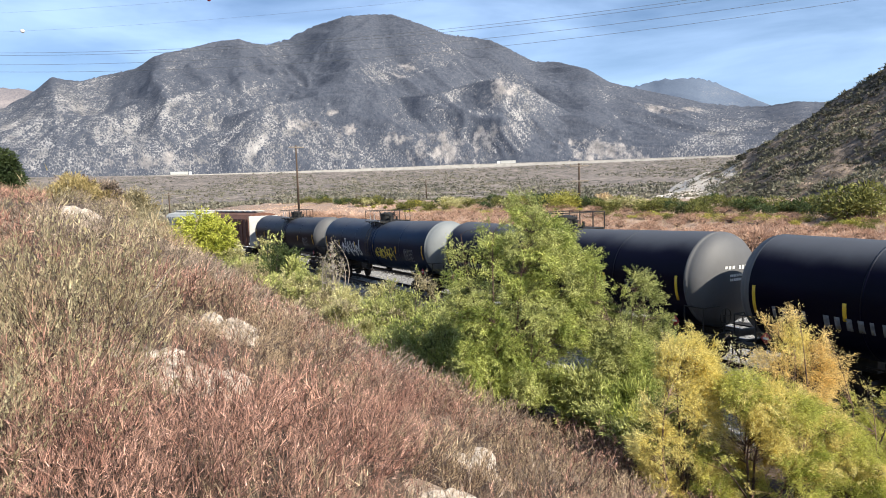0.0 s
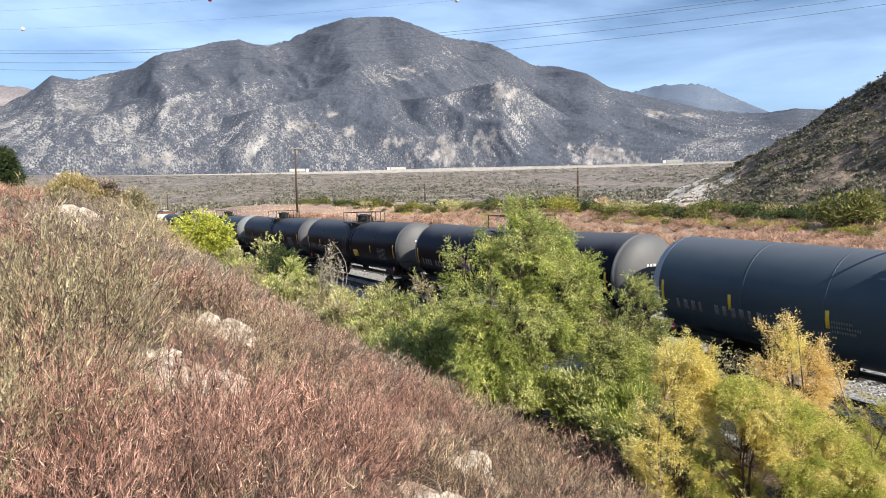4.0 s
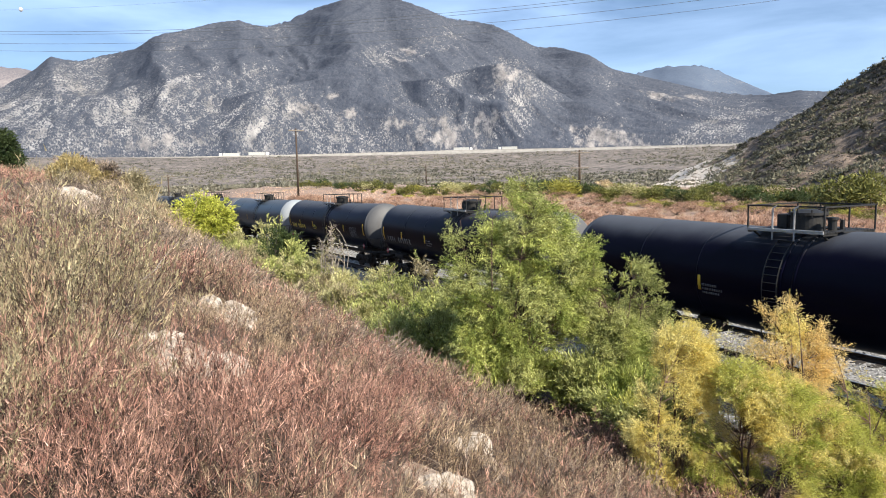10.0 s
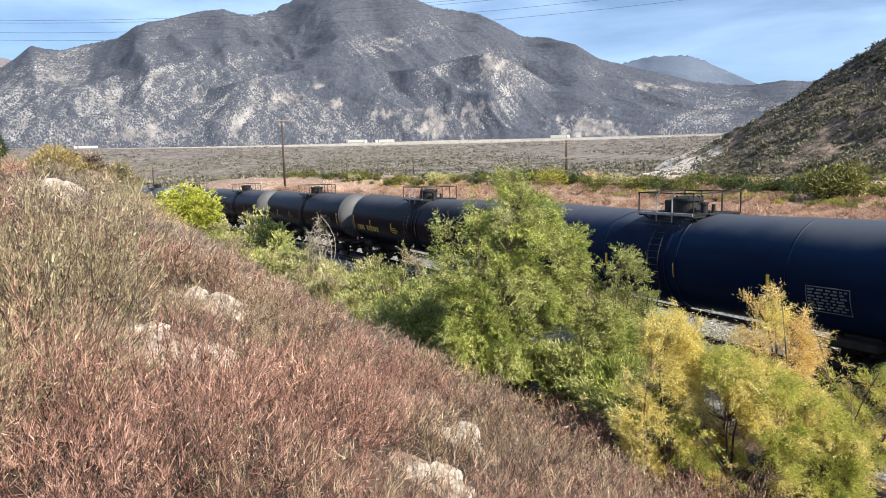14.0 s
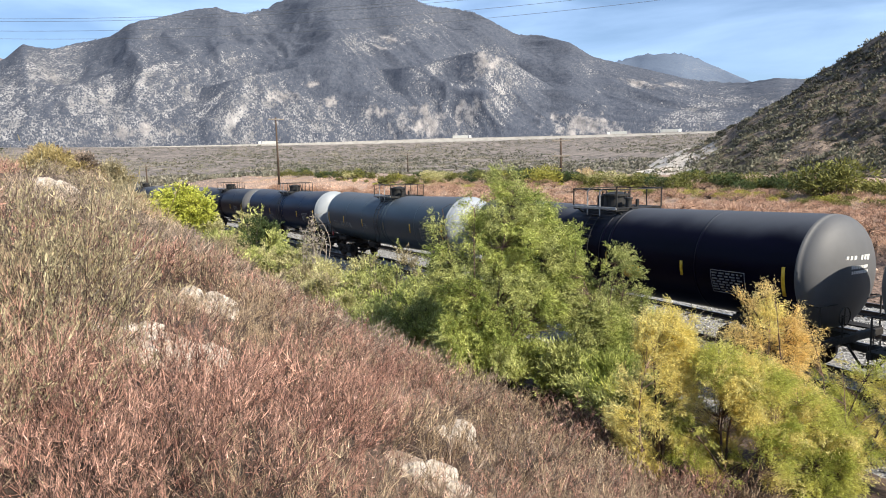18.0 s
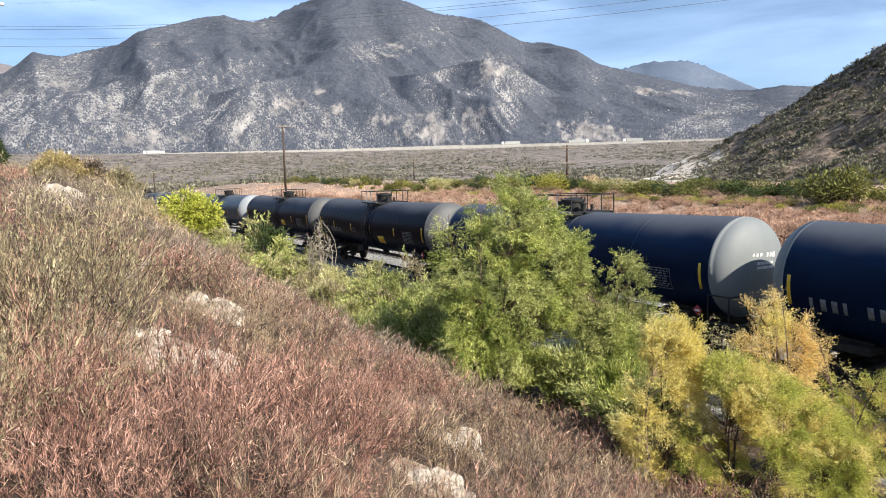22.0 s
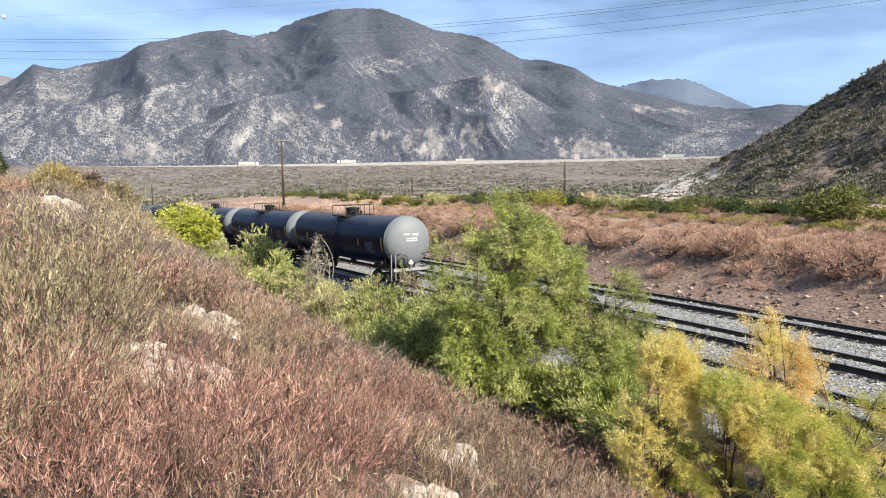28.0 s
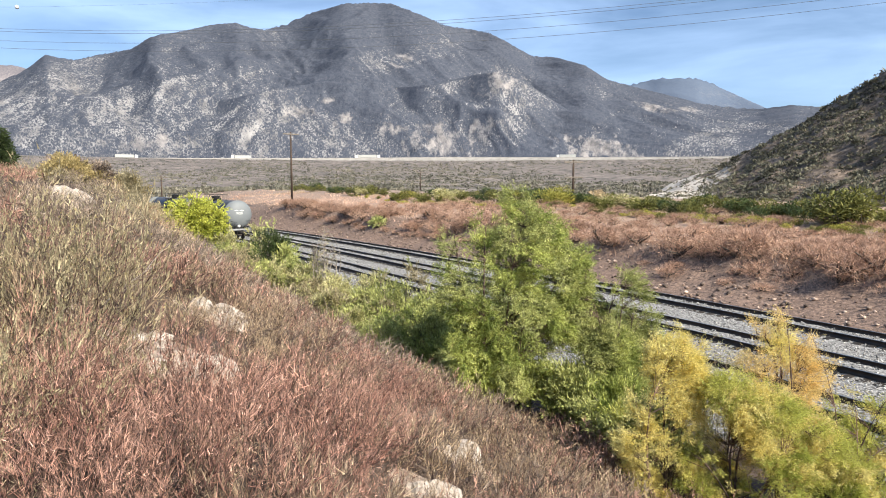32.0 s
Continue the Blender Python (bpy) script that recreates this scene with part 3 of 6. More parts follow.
def make_hill():
    A, R = np.meshgrid(np.arange(15.4, 60, 0.2), np.linspace(84, 300, 110))
    x, y = R * np.sin(np.radians(A)), R * np.cos(np.radians(A))
    mat = material("scrub_hill_soil", (0.10, 0.08, 0.066), (0.36, 0.27, 0.205), 0.30, 0.95, 0.8, detail=9, c=(0.17, 0.13, 0.10), fine=1.1)
    nt = mat.node_tree
    N, L = nt.nodes.new, nt.links.new
    bs = nt.nodes["Principled BSDF"]
    feed = bs.inputs["Base Color"].links[0].from_socket
    co, sep, at = N("ShaderNodeTexCoord"), N("ShaderNodeSeparateXYZ"), N("ShaderNodeMath")
    at.operation = "ARCTAN2"
    L(co.outputs["Object"], sep.inputs[0]), L(sep.outputs["X"], at.inputs[0]), L(sep.outputs["Y"], at.inputs[1])
    nz = N("ShaderNodeTexNoise")
    nz.inputs["Scale"].default_value, nz.inputs["Detail"].default_value = 0.09, 6
    L(co.outputs["Object"], nz.inputs["Vector"])
    wob = N("ShaderNodeMath")
    wob.operation = "MULTIPLY_ADD"
    L(nz.outputs["Fac"], wob.inputs[0])
    wob.inputs[1].default_value = 0.16
    L(at.outputs[0], wob.inputs[2])
    mr = N("ShaderNodeMapRange")
    mr.inputs["From Min"].default_value, mr.inputs["From Max"].default_value = radians(26.2), radians(27.2)
    mr.inputs["To Min"].default_value, mr.inputs["To Max"].default_value = 0.85, 0.0
    L(wob.outputs[0], mr.inputs["Value"])
    mx = N("ShaderNodeMix")
    mx.data_type = "RGBA"
    mx.inputs["B"].default_value = (0.58, 0.52, 0.45, 1)
    L(mr.outputs["Result"], mx.inputs["Factor"]), L(feed, mx.inputs["A"]), L(mx.outputs["Result"], bs.inputs["Base Color"])
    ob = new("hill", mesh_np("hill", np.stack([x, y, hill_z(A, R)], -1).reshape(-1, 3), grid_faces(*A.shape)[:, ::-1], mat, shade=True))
    tagged(ob, "steep dark scrub-covered hill with an eroded pale toe", "hill", kind="structure")


make_hill()


# ---- tracks ----
def strip(name, s, profile, mat, shade=False):
    """A profile of (n, z) points swept along the tracks."""
    n = np.array([p[0] for p in profile])
    z = np.array([p[1] for p in profile])
    x, y, _ = on_track(s[:, None], n[None, :])
    v = np.stack([x, y, np.broadcast_to(z, x.shape)], -1).reshape(-1, 3)
    return mesh_np(name, v, grid_faces(len(s), len(n)), mat, shade=shade)


S_ALL = np.arange(-150, 260.1, 2.5)


def make_tracks():
    prof = [(-8.6, -0.95), (-7.0, -0.5), (-6.1, -0.28)]
    for c in (-4.459, 0.0, 4.653):
        prof += [(c - 1.35, -0.2), (c - 0.95, -0.25), (c - 0.6, -0.17), (c, -0.14), (c + 0.6, -0.17), (c + 0.95, -0.24), (c + 1.35, -0.18), (c + 2.2, -0.2)]
    prof = [p for p in prof[:-1]] + [(6.2, -0.24), (7.4, -0.55), (9.0, -0.95)]
    s = np.arange(-150, 260.1, 0.6)
    n, z = np.array([p[0] for p in prof]), np.array([p[1] for p in prof])
    n = np.interp(np.linspace(0, len(n) - 1, 82), np.arange(len(n)), n)
    z = np.interp(n, [p[0] for p in prof], [p[1] for p in prof])
    x, y, _ = on_track(s[:, None], n[None, :])
    zz = z + (fbm(x * 3.1, y * 3.1, 2, 8) - 0.5) * 0.09
    bed = new("ballast_bed", mesh_np("ballast_bed", np.stack([x, y, zz], -1).reshape(-1, 3), grid_faces(*x.shape), M["ballast"]))
    tagged(bed, "pale grey crushed stone ballast under three tracks", "ballast", kind="structure")
    # loose stones on the ballast, thickest where the tracks pass nearest
    rng = np.random.default_rng(3)
    m = 19000
    ss, nn = -34 + 84 * rng.uniform(0, 1, m) ** 1.6, rng.uniform(-8.2, 7.6, m)
    clear = np.all([np.abs(np.abs(nn - c) - GAUGE / 2) > 0.13 for c in TRACKS], axis=0)
    ss, nn = ss[clear], nn[clear]
    x, y, _ = on_track(ss, nn)
    size = rng.uniform(0.025, 0.06, len(ss))
    v, q = stones(rng, x, y, np.interp(nn, [p[0] for p in prof], [p[1] for p in prof]) + 0.01, size, 0.8)
    grey = material("crushed_grey_stone", (0.10, 0.095, 0.09), (0.85, 0.82, 0.77), 5.0, 0.9, 0.0, island=0.8)
    tagged(new("ballast_stones", mesh_np("ballast_stones", v, q, grey)), "loose crushed grey stones over the ballast", "ballast", kind="stuff")
    rail_prof = [(-0.08, -0.195), (-0.08, -0.175), (-0.014, -0.15), (-0.014, -0.05), (-0.036, -0.04), (-0.036, -0.004), (-0.03, 0.0), (0.03, 0.0), (0.036, -0.004), (0.036, -0.04), (0.014, -0.05), (0.014, -0.15), (0.08, -0.175), (0.08, -0.195)]
    bm = bmesh.new()
    box(bm, 0, 0, -0.285, 0.24, 2.6, 0.18, bevel=0.015)
    tie = mesh_bm("tie", bm, M["tie"])
    for c in TRACKS:
        root = new("railway_track")
        tagged(root, "steel rails on dark timber ties in ballast", "track", "railway tracks", "structure")
        for side in (-1, 1):
            me = strip("rail", S_ALL, [(c + side * GAUGE / 2 + a, b) for a, b in rail_prof], [M["steel"], M["railhead"]])
            idx = np.tile(np.array([0] * 5 + [1, 1, 1] + [0] * 5), len(S_ALL) - 1)
            me.polygons.foreach_set("material_index", idx.astype(np.int32))
            child("rail", me, root)
        s = -42.0
        rng = random.Random(int(c * 10) + 50)
        while s < 100:
            x, y, th = on_track(s, c)
            child("tie", tie, root, at=pose(float(x), float(y), 0, 0, 0, math.degrees(math.atan2(math.sin(th), -math.cos(th))) + rng.uniform(-1.5, 1.5)))
            s += 0.52 + rng.uniform(-0.02, 0.02)


make_tracks()


# ---- highway across the valley ----
def make_highway():
    az = np.radians(np.arange(-50, 24.5, 0.5))
    el = np.interp(np.degrees(az), [-50, -32, 0.8, 22.6], [2.0, 2.09, 2.44, 2.28])
    r0 = 640.0
    z = EYE_Z + r0 * np.tan(np.radians(el))
    lanes = []
    for dr, dz in ((-16, -6), (-7.1, -0.1), (-6.9, 0.0), (14, 0.0), (14.1, -0.6), (22, -3)):
        lanes.append(np.stack([(r0 + dr) * np.sin(az), (r0 + dr) * np.cos(az), z + dz], -1))
    v = np.stack(lanes, 1)
    mat = material("highway_concrete", (0.33, 0.31, 0.28), (0.46, 0.43, 0.39), 0.2, 0.9, 0.1)
    ob = new("road", mesh_np("road", v.reshape(-1, 3), grid_faces(len(az), 6), mat))
    tagged(ob, "pale concrete highway on a low embankment", "highway", kind="structure")
    bar = []
    for dr, dz in ((-6.6, 0.0), (-6.5, 0.7), (-6.2, 0.7), (-6.1, 0.0)):
        bar.append(np.stack([(r0 + dr) * np.sin(az), (r0 + dr) * np.cos(az), z + dz], -1))
    ob = new("highway_barrier", mesh_np("highway_barrier", np.stack(bar, 1).reshape(-1, 3), grid_faces(len(az), 4), mat))
    tagged(ob, "long white concrete barrier along the highway", "barrier", kind="structure")


make_highway()


# ---- the train: tank cars; X forward, +Y the side that the camera sees, z = 0 at the rail top ----
TANK_R, TANK_C, TANK_END, HALF = 1.51, 2.62, 2.74, 7.73
CACHE = {}


def tank_c(x):
    """Height of the tank's axis: both halves slope down to the outlet in the middle."""
    return TANK_C + (TANK_END - TANK_C) * np.clip(np.abs(x) / HALF, 0, 1)


def cached(key, make):
    if key not in CACHE:
        CACHE[key] = make()
    return CACHE[key]


def shell_mesh(mat):
    seg, xs = 64, np.linspace(-HALF, HALF, 13)
    ang = np.arange(seg + 1) * 2 * np.pi / seg
    rows = []
    for x in xs:
        rows.append(np.stack([np.full(seg + 1, x), TANK_R * np.sin(ang), tank_c(x) + TANK_R * np.cos(ang)], -1))
    v, q = np.stack(rows).reshape(-1, 3), grid_faces(len(xs), seg + 1)
    return mesh_np("shell", v, q, mat, shade=True)


def head_mesh(mat, sign):
    seg, k = 64, 12
    ang = np.arange(seg + 1) * 2 * np.pi / seg
    u = np.linspace(0, np.pi / 2, k)
    rows = [np.stack([np.full(seg + 1, sign * (HALF - 0.02))] + [(TANK_R + 0.003) * np.sin(ang), TANK_END + (TANK_R + 0.003) * np.cos(ang)], -1),
            np.stack([np.full(seg + 1, sign * (HALF + 0.07))] + [(TANK_R + 0.003) * np.sin(ang), TANK_END + (TANK_R + 0.003) * np.cos(ang)], -1)]
    for t in u:
        r = max(TANK_R * math.cos(t), 0.002)
        rows.append(np.stack([np.full(seg + 1, sign * (HALF + 0.07 + 0.70 * math.sin(t))), r * np.sin(ang), TANK_END + r * np.cos(ang)], -1))
    q = grid_faces(len(rows), seg + 1)
    return mesh_np("head", np.stack(rows).reshape(-1, 3), q if sign < 0 else q[:, ::-1], mat, shade=True)


SEAMS = ((-0.95, 0.05, 0.02), (-0.55, 0.05, 0.02), (-4.6, 0.03, 0.006), (4.6, 0.03, 0.006), (2.2, 0.02, 0.005))


def seam_mesh(mat, x, w, h):
    """A weld band or a raised strap round the shell."""
    seg = 48
    ang = np.arange(seg + 1) * 2 * np.pi / seg
    rows = []
    for dx, dr in ((-w, -0.004), (-w, h), (w, h), (w, -0.004)):
        rows.append(np.stack([np.full(seg + 1, x + dx), (TANK_R + dr) * np.sin(ang), tank_c(x + dx) + (TANK_R + dr) * np.cos(ang)], -1))
    return mesh_np("weld_band", np.stack(rows).reshape(-1, 3), grid_faces(4, seg + 1), mat, shade=False)


DECK = TANK_C + TANK_R + 0.02


def deck_mesh():
    bm = bmesh.new()
    for y in (-0.78, 0.78):
        for i in range(5):
            box(bm, 0, y + (i - 2) * 0.115, DECK, 2.26, 0.09, 0.035)
        for x in (-1.08, -0.36, 0.36, 1.08):
            box(bm, x, y, DECK - 0.05, 0.05, 0.6, 0.06)
    for x in (-1.0, 1.0):
        for i in range(4):
            box(bm, x + (i - 1.5) * 0.13, 0, DECK + 0.002, 0.1, 0.94, 0.03)
    for y in (-1.0, 1.0):
        for x in (-1.0, 1.0):
            rod(bm, (x, y, DECK - 0.03), (x, y * 0.72, TANK_C + 1.33), 0.03)
    return mesh_bm("deck", bm, M["iron"])


def railing_mesh(side):
    bm = bmesh.new()
    y = side * 1.06
    for x in (-1.12, -0.42, 0.42, 1.12) if side < 0 else (-1.12, 1.12):
        box(bm, x, y, DECK + 0.33, 0.035, 0.035, 0.66)
    box(bm, 0, y, DECK + 0.66, 2.3, 0.04, 0.04)
    if side > 0:
        for x in (-1.12, 1.12):
            box(bm, x, 0, DECK + 0.66, 0.04, 2.1, 0.04)
    return mesh_bm("railing", bm, M["iron"])


def manway_mesh():
    bm = bmesh.new()
    top = TANK_C + TANK_R
    disc(bm, (0.05, 0, top + 0.18), (0, 0, 1), 0.43, 0.5, 28)
    disc(bm, (0.05, 0, top + 0.45), (0, 0, 1), 0.49, 0.08, 28)
    disc(bm, (0.05, 0, top + 0.52), (0, 0, 1), 0.40, 0.08, 28, 0.2)
    for k in range(8):
        a = k * math.pi / 4
        rod(bm, (0.05 + 0.46 * math.cos(a), 0.46 * math.sin(a), top + 0.36), (0.05 + 0.46 * math.cos(a), 0.46 * math.sin(a), top + 0.56), 0.025, 6)
    return mesh_bm("manway", bm, M["iron"])


def valve_mesh(kind):
    bm = bmesh.new()
    top = TANK_C + TANK_R
    if kind == "relief":
        disc(bm, (-0.72, 0.12, top + 0.14), (0, 0, 1), 0.11, 0.36, 12)
        disc(bm, (-0.72, 0.12, top + 0.34), (0, 0, 1), 0.15, 0.07, 12)
    elif kind == "housing":
        box(bm, 0.78, -0.1, top + 0.2, 0.34, 0.4, 0.42, bevel=0.03)
    else:
        rod(bm, (-0.72, -0.3, top - 0.05), (-0.72, -0.3, top + 0.3), 0.06, 8)
    return mesh_bm("valve", bm, M["iron"])


def platform_edge_mesh():
    bm = bmesh.new()
    box(bm, 0, 1.09, DECK + 0.01, 2.26, 0.05, 0.09, bevel=0.01)
    return mesh_bm("platform_edge", bm, M["galv"])


def gate_post_mesh():
    bm = bmesh.new()
    rod(bm, (0, 1.1, DECK - 0.25), (0, 1.1, DECK + 0.6), 0.025, 6)
    rod(bm, (0, 1.1, DECK + 0.6), (-0.1, 1.06, DECK + 0.67), 0.025, 6)
    return mesh_bm("gate_post", bm, M["galv"])


def placard_mesh():
    """A square hazard placard on its point, with a plain pale bar."""
    v = np.array([(0, 0, 0.17), (0.17, 0, 0), (0, 0, -0.17), (-0.17, 0, 0)])
    v = np.concatenate([v + [0, 0.012, 0], v - [0, 0.012, 0], np.array([(-0.09, 0.016, 0.03), (0.09, 0.016, 0.03), (0.09, 0.016, -0.03), (-0.09, 0.016, -0.03)])])
    q = np.array([(0, 3, 2, 1), (4, 5, 6, 7), (0, 1, 5, 4), (1, 2, 6, 5), (2, 3, 7, 6), (3, 0, 4, 7), (8, 11, 10, 9)])
    return mesh_np("placard", v, q, [M["placard_red"], M["white"]], [0] * 6 + [1])


def ladder_mesh():
    bm = bmesh.new()
    def at(a, r=TANK_R + 0.09):
        return r * math.sin(a), TANK_C + r * math.cos(a)
    steps = [radians(38 + 7.6 * i) for i in range(11)]
    for x in (-0.22, 0.22):
        pts = [(x, *at(a)) for a in steps] + [(x, TANK_R + 0.09, 1.1)]
        for p, q in zip(pts, pts[1:]):
            rod(bm, p, q, 0.016, 5)
    for a in steps[::1]:
        y, z = at(a)
        rod(bm, (-0.22, y, z), (0.22, y, z), 0.012, 5)
    for z in (2.3, 2.0, 1.7, 1.4, 1.15):
        rod(bm, (-0.22, TANK_R + 0.09, z), (0.22, TANK_R + 0.09, z), 0.012, 5)
    for a in steps[::4]:
        for x in (-0.22, 0.22):
            y, z = at(a)
            y2, z2 = at(a, TANK_R)
            rod(bm, (x, y, z), (x, y2, z2), 0.014, 5)
    return mesh_bm("ladder", bm, M["iron"])


def sill_mesh(sign):
    bm = bmesh.new()
    box(bm, sign * 6.7, 0, 1.02, 3.4, 0.34, 0.36, bevel=0.02)
    box(bm, sign * 6.2, 0, 1.26, 1.1, 2.3, 0.2, bevel=0.02)
    for y in (-0.75, 0.75):
        box(bm, sign * 6.2, y, 1.44, 0.9, 0.08, 0.5)
    box(bm, sign * 8.35, 0, 1.08, 0.16, 2.7, 0.2, bevel=0.02)
    box(bm, sign * 7.9, 1.15, 1.16, 0.9, 0.4, 0.04)
    box(bm, sign * 7.9, -1.15, 1.16, 0.9, 0.4, 0.04)
    return mesh_bm("end_sill", bm, M["bogie"])


def coupler_mesh(sign):
    bm = bmesh.new()
    box(bm, sign * 8.6, 0, 0.86, 0.5, 0.16, 0.18, bevel=0.02)
    box(bm, sign * 8.93, 0.03, 0.86, 0.24, 0.3, 0.28, bevel=0.05)
    rod(bm, (sign * 8.45, 0.35, 0.95), (sign * 8.8, 0.3, 0.45), 0.035, 6)
    rod(bm, (sign * 8.8, 0.3, 0.45), (sign * 9.0, 0.12, 0.5), 0.035, 6)
    return mesh_bm("coupler", bm, M["bogie"])


def end_rail_mesh(sign, side):
    """Handrail at a car's end: side 0 the rail across, else the bent loop on that side."""
    bm = bmesh.new()
    x, y = sign * 8.32, side * 1.35
    if side == 0:
        rod(bm, (x, -1.35, 2.02), (x, 1.35, 2.02), 0.022, 6)
    else:
        for a, b in zip([(x, y, 1.1), (x, y, 2.02), (sign * 7.6, y, 2.02)], [(x, y, 2.02), (sign * 7.6, y, 2.02), (sign * 7.6, y, 1.15)]):
            rod(bm, a, b, 0.022, 6)
    return mesh_bm("end_handrail", bm, M["iron"])


def step_mesh(sign, side):
    bm = bmesh.new()
    x, y = sign * 8.32, side * 1.35
    for yy in (y * 0.8, y * 1.05):
        rod(bm, (x, yy, 1.2), (x, yy, 0.45), 0.02, 6)
    for z in (0.47, 0.8):
        rod(bm, (x, y * 0.78, z), (x, y * 1.07, z), 0.022, 6)
    return mesh_bm("sill_step", bm, M["iron"])


def brake_wheel_mesh():
    bm = bmesh.new()
    rod(bm, (-8.42, 0.55, 1.1), (-8.42, 0.55, 1.75), 0.03, 6)
    m = Matrix.Translation((-8.47, 0.55, 1.72)) @ Matrix.Rotation(math.pi / 2, 4, "Y")
    for k in range(16):
        a, b = k * math.pi / 8, (k + 1) * math.pi / 8
        rod(bm, m @ Vector((0.24 * math.cos(a), 0.24 * math.sin(a), 0)), m @ Vector((0.24 * math.cos(b), 0.24 * math.sin(b), 0)), 0.016, 5)
    for k in range(4):
        a = k * math.pi / 2
        rod(bm, m @ Vector((0, 0, 0)), m @ Vector((0.24 * math.cos(a), 0.24 * math.sin(a), 0)), 0.012, 5)
    return mesh_bm("brake_wheel", bm, M["iron"])


def bogie_mesh():
    bm = bmesh.new()
    for y in (-0.98, 0.98):
        box(bm, 0, y, 0.72, 1.9, 0.14, 0.14, bevel=0.03)
        box(bm, 0, y, 0.34, 0.75, 0.14, 0.13, bevel=0.03)
        for sgn in (-1, 1):
            box(bm, sgn * 0.62, y, 0.52, 0.62, 0.13, 0.12, Matrix.Rotation(sgn * radians(36), 4, "Y"))
            box(bm, sgn * 0.89, y, 0.5, 0.3, 0.2, 0.34, bevel=0.04)
            disc(bm, (sgn * 0.89, y * 1.11, 0.46), (0, 1, 0), 0.11, 0.1, 12)
        for k in (-0.17, 0, 0.17):
            disc(bm, (k, y, 0.53), (0, 0, 1), 0.07, 0.28, 10)
        box(bm, 0.3, y, 0.53, 0.06, 0.12, 0.3)
        box(bm, -0.3, y, 0.53, 0.06, 0.12, 0.3)
    box(bm, 0, 0, 0.66, 0.42, 2.2, 0.24, bevel=0.04)
    disc(bm, (0, 0, 0.82), (0, 0, 1), 0.2, 0.14, 16)
    return mesh_bm("bogie_frame", bm, M["bogie"])


def axle_mesh():
    bm = bmesh.new()
    rod(bm, (0, -1.05, 0), (0, 1.05, 0), 0.075, 10)
    for y in (-1, 1):
        disc(bm, (0, y * 0.745, 0), (0, 1, 0), 0.46, 0.12, 28)
        disc(bm, (0, y * 0.665, 0), (0, 1, 0), 0.49, 0.03, 28)
        disc(bm, (0, y * 0.815, 0), (0, 1, 0), 0.16, 0.05, 14)
        for k in range(3):
            a = k * 2 * math.pi / 3
            box(bm, 0.28 * math.cos(a), y * 0.81, 0.28 * math.sin(a), 0.09, 0.02, 0.05)
    return mesh_bm("axle", bm, M["wheel"])


def belly_mesh():
    bm = bmesh.new()
    disc(bm, (0, 0, 1.12), (0, 0, 1), 0.2, 0.4, 16)
    box(bm, 0, 0, 0.9, 0.3, 0.3, 0.12)
    rod(bm, (-5.2, 0.3, 1.0), (5.2, 0.3, 1.0), 0.03, 6)
    rod(bm, (-5.2, -0.5, 1.04), (5.2, -0.5, 1.04), 0.02, 6)
    box(bm, 2.4, 0.55, 1.1, 0.9, 0.45, 0.4, bevel=0.05)
    return mesh_bm("outlet_valve", bm, M["bogie"])


def shell_patch(x0, x1, a0, a1, mat, name, lift=0.006, cols=1):
    """A thin plate lying on the tank's near flank, between angles from the top."""
    a = np.radians(np.linspace(a0, a1, 4))
    v = []
    for r in (TANK_R + lift, TANK_R - 0.002):
        for x in (x0, x1):
            v.append(np.stack([np.full(4, x), r * np.sin(a), tank_c(x) + r * np.cos(a)], -1))
    v = np.concatenate(v)
    q = [[i, i + 1, i + 5, i + 4] for i in range(3)]
    q += [[0, 4, 12, 8], [3, 11, 15, 7]] + [[i, i + 8, i + 9, i + 1] for i in range(3)] + [[i + 4, i + 5, i + 13, i + 12] for i in range(3)]
    return v, np.array(q), 0


def strips_mesh(x):
    a0, a1 = (82, 112) if abs(x) > 7 else (87, 104)
    v, q, _ = shell_patch(x - 0.05, x + 0.05, a0, a1, M["yellow"], "strip")
    return mesh_np("reflective_strip", v, q, M["yellow"])


def lettering_mesh(x0, height, a_top, chars, mat, seed, rows=1, gap=0.9):
    """Rows of plain bars, one for each character, on the flank."""
    rng = random.Random(seed)
    pieces = []
    step = math.degrees(height / TANK_R)
    for r in range(rows):
        x = x0
        for ch in range(chars if r == 0 else chars + rng.randint(-3, 3)):
            w = height * rng.choice((0.3, 0.42, 0.46))
            a0 = a_top + r * step * 1.7
            if not (rows == 1 and ch == 4):
                pieces.append(shell_patch(x - w, x, a0, a0 + step, mat, "c"))
            x -= height * gap
    v, q, _ = join_np(*pieces)
    return mesh_np("lettering", v, q, mat)


def head_letter_mesh(mat, seed, rows):
    """Rows of bars on the tail-facing head."""
    rng = random.Random(seed)
    bm = bmesh.new()
    z = TANK_END + 0.42
    for r in range(rows):
        h = 0.15 if r == 0 else 0.075
        end = -0.42 if r == 0 else rng.uniform(-0.2, -0.32)
        y0 = 0.52 if r == 0 else 0.36
        y = y0
        while y > end:
            w = rng.uniform(0.55, 0.8) * h
            if r or abs(y - 0.06) > 0.07:
                rr = math.sqrt(max(0.0, 1 - (y * y + (z - TANK_END) ** 2) / TANK_R ** 2))
                box(bm, -(HALF + 0.072 + 0.70 * rr), y - w / 2, z, 0.012, w, h, Matrix.Rotation(-0.10, 4, "Y") @ Matrix.Rotation(-y * 0.25, 4, "Z"))
            y -= h * 0.92
        z -= 0.22 if r == 0 else 0.13
    return mesh_bm("head_lettering", bm, mat)


